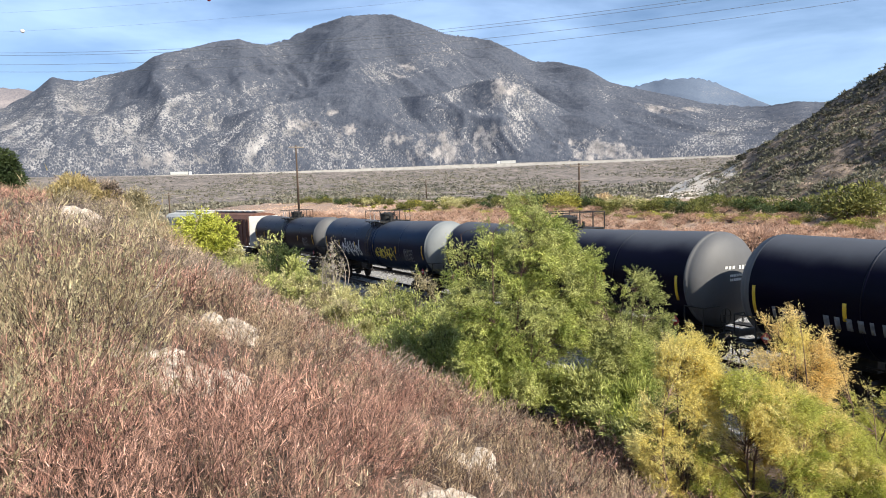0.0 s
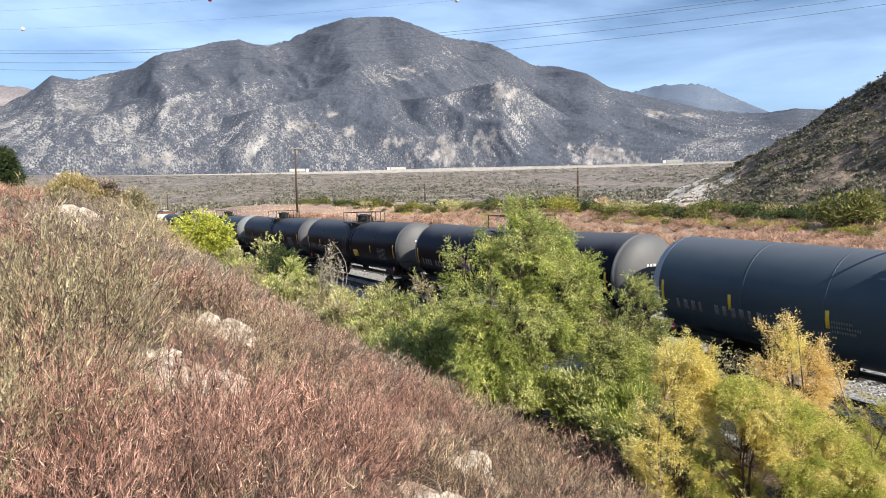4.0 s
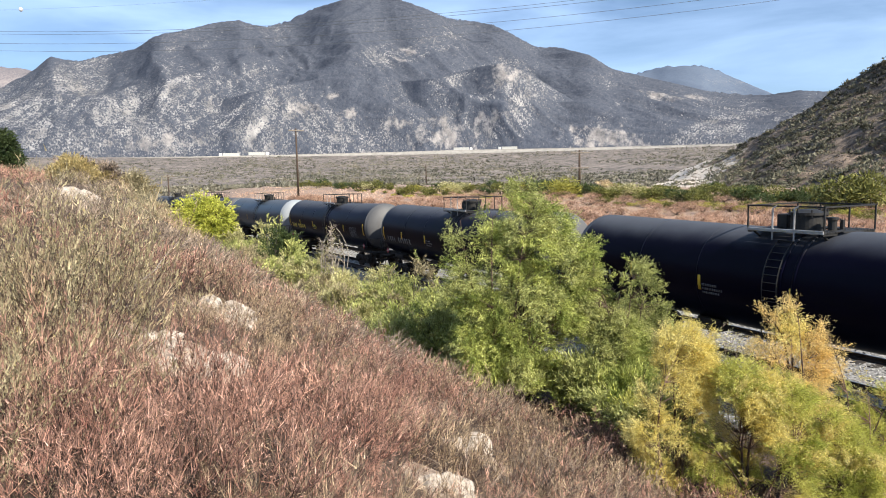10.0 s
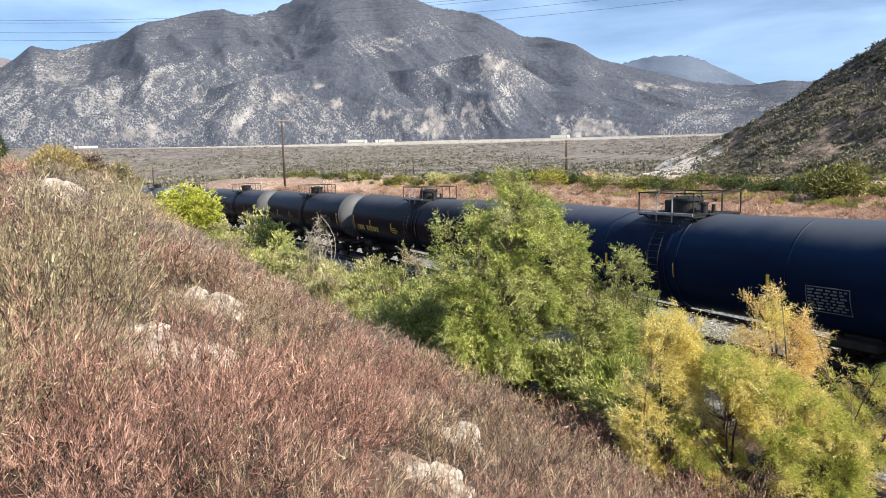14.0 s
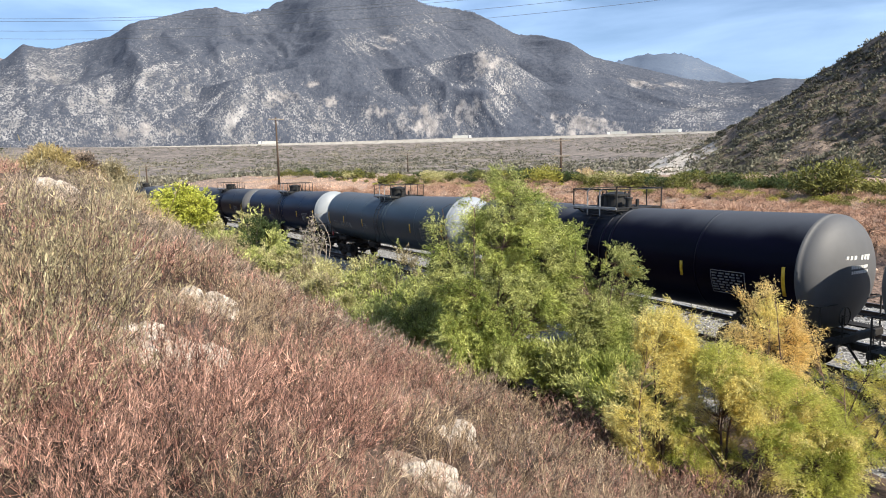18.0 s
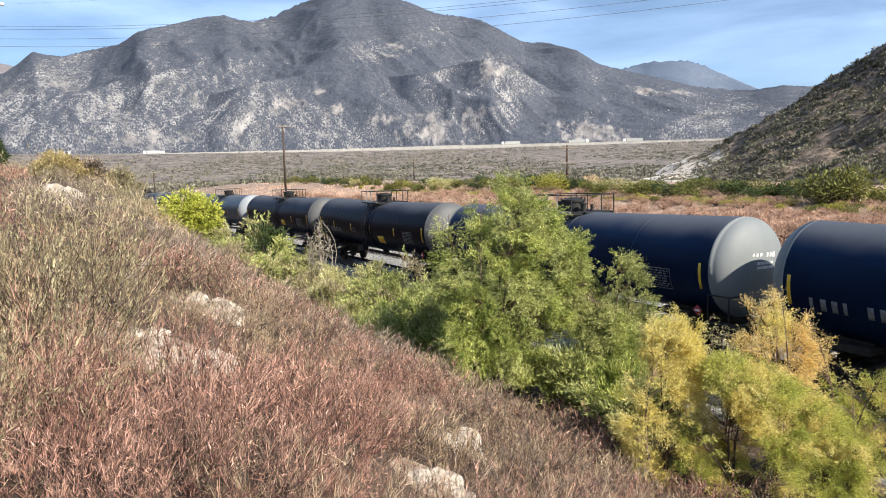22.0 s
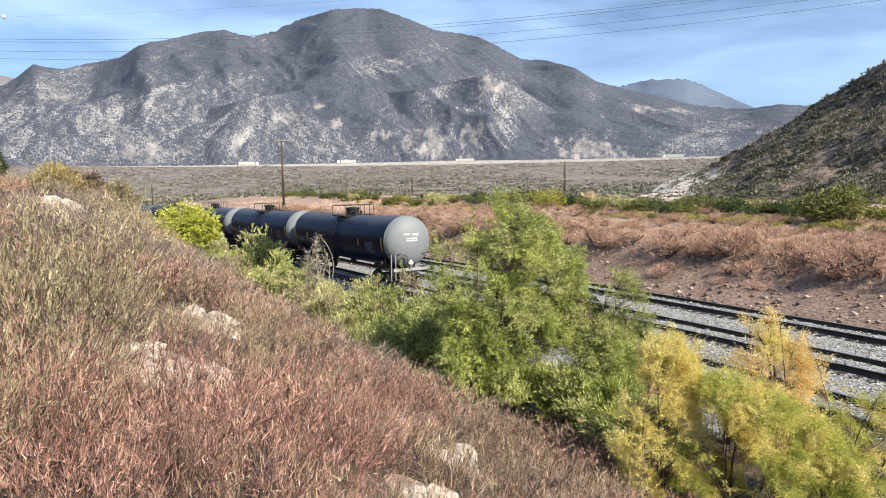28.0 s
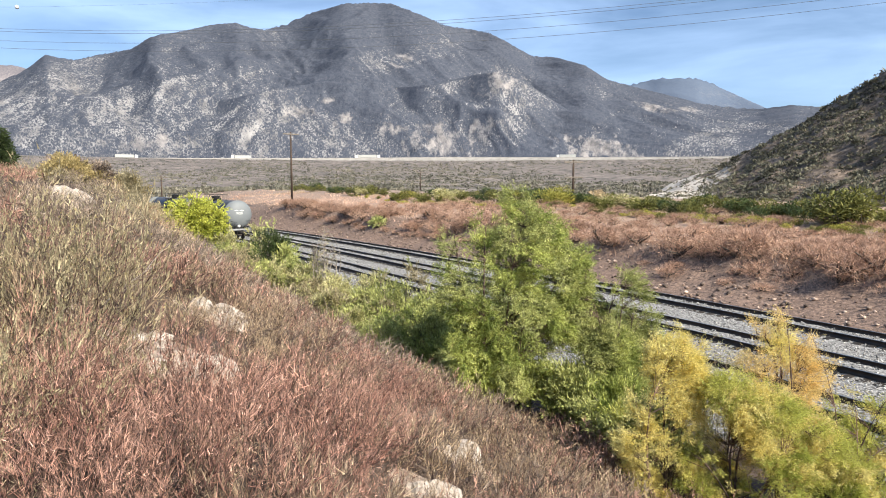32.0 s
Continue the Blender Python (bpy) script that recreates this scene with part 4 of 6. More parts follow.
def panel_mesh(x0, seed):
    """The stencilled data panel: a thin frame of rows of small bars."""
    rng = random.Random(seed)
    pieces = []
    for r in range(7):
        x, a = x0, 95 + r * 3.2
        while x > x0 - 0.95:
            w = rng.uniform(0.06, 0.2)
            pieces.append(shell_patch(max(x - w, x0 - 1.0), x, a, a + 1.7, None, "p"))
            x -= w + 0.06
    for a in (92.5, 118):
        pieces.append(shell_patch(x0 - 1.05, x0 + 0.05, a, a + 0.9, None, "p"))
    for x in (x0 + 0.05, x0 - 1.05):
        pieces.append(shell_patch(x - 0.02, x, 92.5, 118.9, None, "p"))
    v, q, _ = join_np(*pieces)
    return mesh_np("data_panel", v, q, M["dim_text"])


def label_mesh(x, a0, w, da, mat, name):
    v, q, _ = shell_patch(x - w / 2, x + w / 2, a0, a0 + da, mat, name, 0.01)
    return mesh_np(name, v, q, mat)


def scrawl_mesh(x0, width, a_mid, mat, seed, amp=10, loops=5, r=0.022, name="graffiti"):
    """Looping spray-paint lines laid on the flank."""
    rng = np.random.default_rng(seed)
    t = np.linspace(0, 1, 120)
    paths = []
    for k in range(3):
        ph = rng.uniform(0, 6, 4)
        x = x0 - width * t + 0.16 * width / loops * np.sin(2 * np.pi * loops * t + ph[0])
        a = np.radians(a_mid + amp * (0.7 * np.sin(2 * np.pi * loops * t + ph[1]) + 0.5 * np.sin(2 * np.pi * (loops * 1.7) * t + ph[2])) + (k - 1) * amp * 0.5)
        paths.append(np.stack([x, (TANK_R + 0.004) * np.sin(a), tank_c(x) + (TANK_R + 0.004) * np.cos(a)], -1))
    v, q = tubes(np.stack(paths), np.full((3, 120), r), 4)
    return mesh_np(name, v, q, mat)


def emblem_mesh():
    """A pale oval emblem with plain blocks inside."""
    pieces = []
    t = np.linspace(0, 2 * np.pi, 40)
    for rx, ra in ((0.42, 19), (0.35, 15.5)):
        a = np.radians(100 + ra * np.cos(t))
        pieces.append((np.stack([-0.3 + rx * np.sin(t), (TANK_R + 0.004) * np.sin(a), TANK_C + (TANK_R + 0.004) * np.cos(a)], -1)[None], np.full((1, 40), 0.018)))
    out = [(*tubes(p, r, 4), 0) for p, r in pieces]
    for x, w, a, da in ((-0.1, 0.22, 88, 9), (-0.4, 0.26, 86, 8), (-0.28, 0.5, 101, 7), (-0.25, 0.3, 110, 4)):
        v, q, _ = shell_patch(x - w / 2, x + w / 2, a, a + da, None, "e")
        out.append((v, q, 0))
    v, q, _ = join_np(*out)
    return mesh_np("emblem", v, q, M["dim_text"])


CARS = []
M["placard_red"] = material("red_placard_enamel", (0.50, 0.03, 0.04), (0.58, 0.05, 0.06), 4, 0.5, 0.0)


def tank_car(spec):
    pos, shift, shell, head, text, extras = spec
    root = new("tank_car")
    colour = {"black": "black", "blue": "dark blue", "grey": "blue-grey"}[shell]
    top = {"head_grey": "dusty sunlit grey", "head_pale": "faded grey", "head_white": "pale"}[head]
    tagged(root, "%s railway tank car with %s end rolling on rails" % (colour, top), "tank car", "tank cars of the train")
    child("shell", cached(("shell", shell), lambda: shell_mesh(M[shell])), root)
    for sign in (-1, 1):
        child("head", cached(("head", head, sign), lambda: head_mesh(M[head], sign)), root, top + " domed tank head")
        child("end_sill", cached(("sill", sign), lambda: sill_mesh(sign)), root)
        child("coupler", cached(("coupler", sign), lambda: coupler_mesh(sign)), root)
        for sy in (-1, 0, 1):
            child("end_handrail", cached(("endrail", sign, sy), lambda: end_rail_mesh(sign, sy)), root)
        for sy in (-1, 1):
            child("sill_step", cached(("step", sign, sy), lambda: step_mesh(sign, sy)), root)
        child("placard", cached("placard", placard_mesh), root, "red hazard placard on its point", at=pose(sign * 7.25, 1.38, 1.5))
        bogie = child("bogie", cached("bogie", bogie_mesh), root, at=pose(sign * 6.2, 0, 0))
        for dx in (-0.89, 0.89):
            ax = child("axle", cached("axle", axle_mesh), bogie, at=pose(dx, 0, 0.46))
            AXLES.append(ax)
        child("railing", cached(("railing", sign), lambda: railing_mesh(sign)), root, at=pose(shift, 0, 0))
    for sx, sw, sh in SEAMS:
        child("weld_band", cached(("seam", shell, sx), lambda: seam_mesh(M[shell], sx, sw, sh)), root)
    child("platform_edge", cached("edge", platform_edge_mesh), root, "pale galvanised platform edge", at=pose(shift, 0, 0))
    for px in (-0.32, 0.32):
        child("gate_post", cached("post", gate_post_mesh), root, "bent galvanised gate post", at=pose(shift + px, 0, 0))
    child("deck", cached("deck", deck_mesh), root, at=pose(shift, 0, 0))
    child("manway", cached("manway", manway_mesh), root, at=pose(shift, 0, 0))
    for kind in ("relief", "housing", "vent"):
        child("valve", cached(("valve", kind), lambda: valve_mesh(kind)), root, at=pose(shift, 0, 0))
    child("ladder", cached("ladder", ladder_mesh), root, at=pose(shift, 0, 0))
    child("outlet_valve", cached("belly", belly_mesh), root)
    child("brake_wheel", cached("brake", brake_wheel_mesh), root)
    for x in (-7.4, -4.1, -0.9, 2.1, 5.0, 7.55):
        child("reflective_strip", cached(("strip", x), lambda: strips_mesh(x)), root, "yellow reflective strip")
    tm = M["yellow_text"] if text == "yellow" else M["white"]
    fl = M["yellow_text"] if text == "yellow" else M["dim_text"]
    tagged(child("lettering", cached(("mark", text), lambda: lettering_mesh(7.0, 0.32, 101, 11, fl, 3)), root, "row of plain bars in place of the car's number"), kind="stuff")
    tagged(child("lettering", cached(("small", text), lambda: lettering_mesh(2.0, 0.07, 96, 9, fl, 5, 3)), root), kind="stuff")
    tagged(child("data_panel", cached("panel", lambda: panel_mesh(-5.2, 6)), root), kind="stuff")
    tagged(child("head_lettering", cached(("headmark", text), lambda: head_letter_mesh(tm, 4, 5 if text == "yellow" else 3)), root), kind="stuff")
    for make in extras:
        name, me, label = make()
        child(name, me, root, label)
    if pos < 1:
        tail_marker(root)
    CARS.append((root, pos))


def tail_marker(root):
    """What shows on the last car's end: a pale sill beam, galvanised corner posts and a white placard."""
    bm = bmesh.new()
    box(bm, -8.46, 0, 1.12, 0.05, 2.5, 0.18, bevel=0.01)
    child("end_plate", mesh_bm("end_plate", bm, M["galv"]), root, "pale dusty end plate")
    for y in (1.36, 1.08):
        bm = bmesh.new()
        rod(bm, (-8.4, y, 0.5), (-8.4, y, 2.05), 0.035, 8)
        child("corner_post", mesh_bm("corner_post", bm, M["galv"]), root, "galvanised corner post")
    v = np.array([(0, 0, 0.19), (0, 0.19, 0), (0, 0, -0.19), (0, -0.19, 0)])
    v = np.concatenate([v, v - [0.015, 0, 0]]) + [-8.46, 0.1, 1.5]
    q = np.array([(0, 1, 2, 3), (7, 6, 5, 4), (0, 4, 5, 1), (1, 5, 6, 2), (2, 6, 7, 3), (3, 7, 4, 0)])
    child("placard", mesh_np("placard", v, q, M["white"]), root, "white diamond placard on the end")
    bm = bmesh.new()
    box(bm, -8.43, 0.1, 1.32, 0.03, 0.6, 0.5, bevel=0.01)
    child("placard_bracket", mesh_bm("placard_bracket", bm, M["iron"]), root)


AXLES = []


def yellow_label(x, a=100, w=0.75, da=17):
    return lambda: ("label", label_mesh(x, a, w, da, M["yellow"], "label"), "yellow warning label")


def scrawl(x, w, a, m, seed, amp=10, loops=5):
    return lambda: ("graffiti", scrawl_mesh(x, w, a, M[m], seed, amp, loops), "looping spray-painted scrawl")


def emblem():
    return "emblem", emblem_mesh(), "pale oval emblem of plain shapes"


SPECS = [
    (-0.89, -0.06, "blue", "head_pale", "white", []),
    (16.81, 0.4, "blue", "head_pale", "white", [emblem]),
    (34.81, 0.05, "blue", "head_pale", "white", [scrawl(4.6, 2.6, 118, "dim_text", 2, 8, 4)]),
    (52.96, 0.0, "black", "head_grey", "white", [yellow_label(-2.2, 108, 0.8, 18)]),
    (71.04, 0.22, "black", "head_grey", "white", [yellow_label(-2.0), yellow_label(1.6, 116, 0.7, 14)]),
    (89.39, -0.03, "grey", "head_white", "white", []),
    (107.56, -0.1, "blue", "head_white", "white", [scrawl(2.4, 0.8, 114, "dim_text", 4, 6, 3)]),
    (125.34, 0.12, "black", "head_grey", "yellow", []),
    (143.43, -0.32, "black", "head_grey", "white", []),
    (162.04, -0.5, "black", "head_grey", "white", []),
    (180.45, -0.5, "black", "head_grey", "yellow", []),
    (198.56, -0.5, "grey", "head_white", "white", []),
    (216.44, -0.2, "black", "head_grey", "white", [yellow_label(-1.6), scrawl(0.6, 3.4, 116, "dim_text", 5, 9, 5), scrawl(2.9, 0.9, 98, "purple", 6, 12, 3)]),
    (234.84, 0.05, "black", "head_grey", "white", [yellow_label(-1.7)]),
    (252.79, -0.15, "black", "head_grey", "white", []),
    (270.91, -0.05, "blue", "head_pale", "white", [scrawl(4.4, 3.2, 104, "white", 8, 14, 4), scrawl(-1.2, 2.6, 106, "yellow_text", 9, 10, 4)]),
    (289.16, 0.0, "black", "head_grey", "white", []),
]


def hopper_car(pos, side, label):
    """Covered hopper: ribbed sides, sloped ends, round-edged roof with hatches, on two bogies."""
    root = new("hopper_car")
    tagged(root, label, "hopper car", "hopper cars of the train")
    prof = [(-1.55, 1.2), (-1.6, 3.9), (-1.2, 4.35), (0, 4.55), (1.2, 4.35), (1.6, 3.9), (1.55, 1.2)]
    v = np.array([[x, y, z] for x in (-8.4, -8.2, 8.2, 8.4) for y, z in prof])
    v[:7, 2] = v[21:, 2] = np.clip(v[:7, 2], 2.2, 9)
    q = [tuple(int(i) for i in f) for f in grid_faces(4, 7)] + [tuple(range(7)), tuple(range(27, 20, -1)), (0, 7, 14, 21, 27, 20, 13, 6)]
    me = bpy.data.meshes.new("hopper_body")
    me.from_pydata([tuple(p) for p in v], [], q)
    me.materials.append(M[side])
    child("hopper_body", me, root)
    bm = bmesh.new()
    for i in range(13):
        for y in (-1.62, 1.62):
            box(bm, -7.8 + i * 1.3, y, 2.55, 0.1, 0.09, 2.6)
    child("rib", mesh_bm("rib", bm, M[side]), root)
    bm = bmesh.new()
    box(bm, 0, 0, 4.6, 15, 0.7, 0.1)
    for i in range(8):
        box(bm, -7 + i * 2, 0, 4.68, 1.2, 0.9, 0.1, bevel=0.03)
    child("roof_hatch", mesh_bm("roof_hatch", bm, M["whitecar"]), root)
    bm = bmesh.new()
    for sign in (-1, 1):
        box(bm, sign * 8.45, 0, 2.7, 0.1, 3.0, 3.0, bevel=0.05)
        box(bm, sign * 8.0, 0, 1.0, 2.0, 0.4, 0.35)
    child("end_plate", mesh_bm("end_plate", bm, M["whitecar"]), root)
    for sign in (-1, 1):
        bogie = child("bogie", cached("bogie", bogie_mesh), root, at=pose(sign * 6.4, 0, 0))
        for dx in (-0.89, 0.89):
            AXLES.append(child("axle", cached("axle", axle_mesh), bogie, at=pose(dx, 0, 0.46)))
    CARS.append((root, pos))


for spec in SPECS:
    tank_car(spec)
hopper_car(307.6, "rust", "rust-brown covered hopper car with a white end")
hopper_car(326.0, "whitecar", "off-white covered hopper car with roof hatches")


def train_s(t):
    """Where the train's datum stands along the track at t seconds."""
    return -270.3 + 9.8988 * t - 0.00266 * t * t


def car_pose(pos, t):
    x, y, th = on_track(train_s(t) + pos, TRACKS[2])
    return pose(float(x), float(y), 0.0, 0, 0, math.degrees(math.atan2(math.sin(th), -math.cos(th))))


def motions():
    """The train rolls away to the left at a steady speed; its wheels turn."""
    times = [i * 0.8 for i in range(41)]
    for car, pos in CARS:
        walk(car, [(t, car_pose(pos, t)) for t in times])
    for car, az0, lane, flip in TRAFFIC:
        walk(car, [(t, road_pose(az0 + (-2.3 if flip else 2.3) * (t - 16.0), lane, flip)) for t in (0.0, 8.0, 16.0, 24.0, 32.0)])
    spin = [(i * 2 / FPS, -(train_s(i * 2 / FPS) - train_s(0)) / 0.46) for i in range(int(32 * FPS / 2) + 1)]
    for ax in AXLES:
        place = ax.matrix_basis.translation.copy()
        walk(ax, [(t, Matrix.Translation(place) @ Matrix.Rotation(-a, 4, "Y")) for t, a in spin])


# ---- plants ----
def leaf_material(name, a, b, c=None, scale=1.2, translucent=0.32, island=0.4, tone=0.7):
    return material(name, a, b, scale, 0.65, 0.0, detail=3, c=c, island=island, vary=0.12, translucent=translucent, spec=0.25, tone=tone)


P = dict(
    red_stem=material("red_brown_dry_stem", (0.19, 0.080, 0.060), (0.62, 0.37, 0.275), 1.6, 0.85, 0.0, island=0.85, vary=0.3, tone=0.76),
    bleached=material("bleached_dead_wood", (0.34, 0.28, 0.23), (0.62, 0.55, 0.48), 6, 0.85, 0.2),
    # dark stems put the shade of the shrubs' insides into the colour
    dark_stem=material("dark_brown_woody_stem", (0.07, 0.04, 0.032), (0.24, 0.15, 0.115), 1.6, 0.85, 0.0, island=0.6, vary=0.2),
    chaff=material("pale_straw_chaff", (0.22, 0.145, 0.09), (0.66, 0.51, 0.35), 3, 0.85, 0.0, island=0.7, vary=0.2),
    tan_stem=material("straw_dry_stem", (0.22, 0.14, 0.085), (0.66, 0.51, 0.34), 1.6, 0.85, 0.0, island=0.75, vary=0.2),
    grey_stem=material("grey_dead_stem", (0.10, 0.073, 0.055), (0.50, 0.39, 0.30), 1.6, 0.85, 0.0, island=0.75, vary=0.2),
    seed=material("rust_seed_head", (0.18, 0.075, 0.055), (0.70, 0.45, 0.36), 3, 0.9, 0.0, island=0.9, vary=0.3, tone=0.78),
    sage=leaf_material("yellow_green_brush_leaf", (0.34, 0.29, 0.165), (0.68, 0.58, 0.36), scale=2),
    gold=leaf_material("golden_flower_head", (0.40, 0.31, 0.13), (0.60, 0.49, 0.24), scale=2),
    feather=leaf_material("feathery_green_leaf", (0.16, 0.21, 0.045), (0.64, 0.66, 0.22), c=(0.37, 0.41, 0.11), scale=1.6, tone=0.9),
    river=leaf_material("riverbed_olive_leaf", (0.13, 0.14, 0.04), (0.33, 0.32, 0.09), scale=0.3),
    willow=leaf_material("olive_bush_leaf", (0.22, 0.25, 0.075), (0.57, 0.58, 0.22), scale=1.3, translucent=0.25, tone=0.9),
    lime=leaf_material("lime_yellow_leaf", (0.36, 0.39, 0.06), (0.60, 0.60, 0.12), scale=0.9, tone=0.9),
    river_lime=leaf_material("yellow_olive_leaf", (0.33, 0.32, 0.06), (0.54, 0.50, 0.12), scale=0.5, tone=0.8),
    pale=leaf_material("pale_sage_leaf", (0.40, 0.38, 0.16), (0.68, 0.63, 0.34), scale=1.2, tone=0.8),
    tam_gold=leaf_material("golden_tamarisk_spray", (0.78, 0.65, 0.19), (0.90, 0.81, 0.36), scale=1.6, translucent=0.5, island=0.3, tone=0.88),
    tam_green=leaf_material("green_tamarisk_spray", (0.36, 0.42, 0.08), (0.78, 0.74, 0.22), scale=1.3, translucent=0.5, island=0.35, tone=0.85),
    tam_amber=leaf_material("amber_tamarisk_spray", (0.80, 0.57, 0.21), (0.90, 0.74, 0.36), scale=1.6, translucent=0.5, island=0.3, tone=0.88),
    dark=leaf_material("dark_evergreen_leaf", (0.05, 0.08, 0.03), (0.12, 0.16, 0.055), scale=0.8),
    pink=leaf_material("pink_brown_dry_grass", (0.48, 0.29, 0.20), (0.70, 0.50, 0.37), scale=0.15, translucent=0.2, tone=0.95),
    straw=leaf_material("pale_straw_grass", (0.42, 0.31, 0.17), (0.62, 0.49, 0.30), scale=0.15, translucent=0.2, tone=0.95),
    bank=leaf_material("brown_bank_scrub", (0.26, 0.15, 0.105), (0.60, 0.40, 0.285), scale=0.5, translucent=0.15, tone=0.92),
    scrub=leaf_material("dull_hill_scrub", (0.08, 0.08, 0.056), (0.23, 0.22, 0.155), scale=0.08, translucent=0.15),
    hillbrush=leaf_material("grey_brown_hill_brush", (0.11, 0.085, 0.06), (0.30, 0.245, 0.17), scale=0.08, translucent=0.1, island=0.5),
    greyscrub=leaf_material("grey_valley_scrub", (0.14, 0.14, 0.105), (0.29, 0.265, 0.20), scale=0.02, translucent=0.1),
)


def bent(rng, base, tip, k, sag, wobble):
    """Curved paths from base to tip points, (m, 3) each."""
    t = np.linspace(0, 1, k)[None, :, None]
    p = base[:, None] * (1 - t) + tip[:, None] * t
    bulge = 4 * t * (1 - t)
    side = rng.normal(size=(len(base), 1, 3)) * wobble
    length = np.linalg.norm(tip - base, axis=1)[:, None, None]
    return p + bulge * (side + np.array([0, 0, 1.0]) * sag) * length


def brush_arrays(rng, stems, height, spread, twigs, k=4, r=0.0024, lean=0.5, length=(0.10, 0.26), wide=0.0014):
    """An open shrub of thin crooked stems that rise from one crown, with side twigs."""
    a, e = rng.uniform(0, 2 * np.pi, stems), np.sqrt(rng.uniform(0, 1, stems))
    base = np.stack([np.cos(a), np.sin(a), np.zeros(stems)], -1) * (e * spread * 0.45)[:, None]
    h = height * rng.uniform(0.5, 1.1, stems) * (1 - 0.4 * e ** 2)
    tip = base + np.stack([np.cos(a) * e * spread * lean, np.sin(a) * e * spread * lean, h], -1) + rng.normal(size=(stems, 3)) * 0.11 * height
    path = bent(rng, base - [0, 0, 0.06], tip, k, 0.0, 0.14)
    path[:, 1:-1] += rng.normal(size=(stems, k - 2, 3)) * 0.03 * height
    v1, q1 = tubes(path, np.linspace(1, 0.35, k)[None] * r * rng.uniform(0.6, 1.2, (stems, 1)))
    pick, at = rng.integers(0, stems, twigs), rng.uniform(0.16, 1.0, twigs) ** 0.6
    f = at * (k - 1)
    i = np.minimum(f.astype(int), k - 2)
    w = (f - i)[:, None]
    b2 = path[pick, i] * (1 - w) + path[pick, i + 1] * w
    d = tip[pick] - base[pick]
    d = d / np.linalg.norm(d, axis=1, keepdims=True) + rng.normal(size=(twigs, 3)) * 0.5 + [0, 0, 0.4]
    d /= np.linalg.norm(d, axis=1, keepdims=True)
    t2 = b2 + d * (height * rng.uniform(*length, twigs))[:, None]
    v2, q2 = slivers(b2, t2 - b2, np.linalg.norm(t2 - b2, axis=1), wide * rng.uniform(0.6, 1.3, twigs), rng)
    return (v1, q1), (v2, q2), b2, t2, d


def shrub_meshes(kind, seed, coarse=1.0):
    """The parts of one dry shrub: (name, mesh) of its stems, its twigs and its seed bits or leaves; coarse ones have fewer, thicker twigs."""
    rng = np.random.default_rng(seed)
    h = rng.uniform(0.36, 0.56)
    few = 1 / coarse

    def bits(b2, t2, d, n, size, width, spread=0.7, up=0.4, low=0.3):
        n = int(n * few)
        pick = rng.integers(0, len(t2), n)
        w = rng.uniform(low, 1.05, n)[:, None]
        pos = b2[pick] * (1 - w) + t2[pick] * w + rng.normal(size=(n, 3)) * 0.006
        return slivers(pos, d[pick] + rng.normal(size=(n, 3)) * spread + [0, 0, up], rng.uniform(0.4, 1.3, n) * size * coarse ** 0.5, width * coarse * rng.uniform(0.5, 1.4, n), rng)

    def arrays(stems, height, spread, twigs, lean=0.5, length=(0.07, 0.26)):
        return brush_arrays(rng, stems, height, spread, int(twigs * few), lean=lean, length=length, wide=0.0016 * coarse, r=0.0024 * coarse ** 0.5)

    def parts(tubes_mat, twig_mat, s1, s2):
        return [("stem_clump", mesh_np("stem_clump", *s1, P[tubes_mat])), ("twig_mass", mesh_np("twig_mass", *s2, P[twig_mat]))]

    if kind == "red":
        s1, s2, b2, t2, d = arrays(64, h, 0.55, 1600)
        return parts("dark_stem", "red_stem", s1, s2) + [("seed_mass", mesh_np("seed_mass", *bits(b2, t2, d, 1500, 0.026, 0.0014), P["seed"]))]
    if kind == "tan":
        s1, s2, b2, t2, d = arrays(64, h, 0.5, 1500)
        return parts("dark_stem", "tan_stem", s1, s2) + [("seed_mass", mesh_np("seed_mass", *bits(b2, t2, d, 1200, 0.026, 0.0014, up=0.8), P["chaff"]))]
    if kind == "grey":
        s1, s2, b2, t2, d = arrays(46, h * 0.75, 0.7, 1000, 0.8, (0.1, 0.36))
        return parts("dark_stem", "grey_stem", s1, s2) + [("seed_mass", mesh_np("seed_mass", *bits(b2, t2, d, 400, 0.03, 0.002), P["dark_stem"]))]
    s1, s2, b2, t2, d = arrays(70, h * 1.5, 0.75, 300)
    lv = bits(b2, t2, d, 3000, 0.028, 0.0030 / coarse ** 0.5, spread=0.45, up=0.8, low=-0.3)
    return parts("dark_stem", "tan_stem", s1, s2) + [("foliage", mesh_np("foliage", *lv, P["sage"])), ("bloom", mesh_np("bloom", *bits(b2, t2, d, 130, 0.012, 0.004, up=1.0, low=0.9), P["gold"]))]


# bare spots and rocks on the slope: plan position and radius
BARE = [(-2.25, 5.2, 0.55), (-3.15, 5.45, 0.2), (-2.95, 8.36, 0.42), (0.22, 7.1, 0.34), (-0.07, 5.0, 0.42), (-11.2, 20.0, 1.0)]
SHRUBS = {"red": ("red-brown leafless dry brush with thin upright stems", "dry shrub"), "tan": ("straw-coloured dry brush of fine upright stalks", "dry shrub"),
          "grey": ("low grey tangle of dead twigs", "dead shrub"), "green": ("tall yellow-green brush with small golden heads", "brush")}


def clear_of(x, y, extra=0.0):
    return all((x - a) ** 2 + (y - b) ** 2 > (r + extra) ** 2 for a, b, r in BARE)


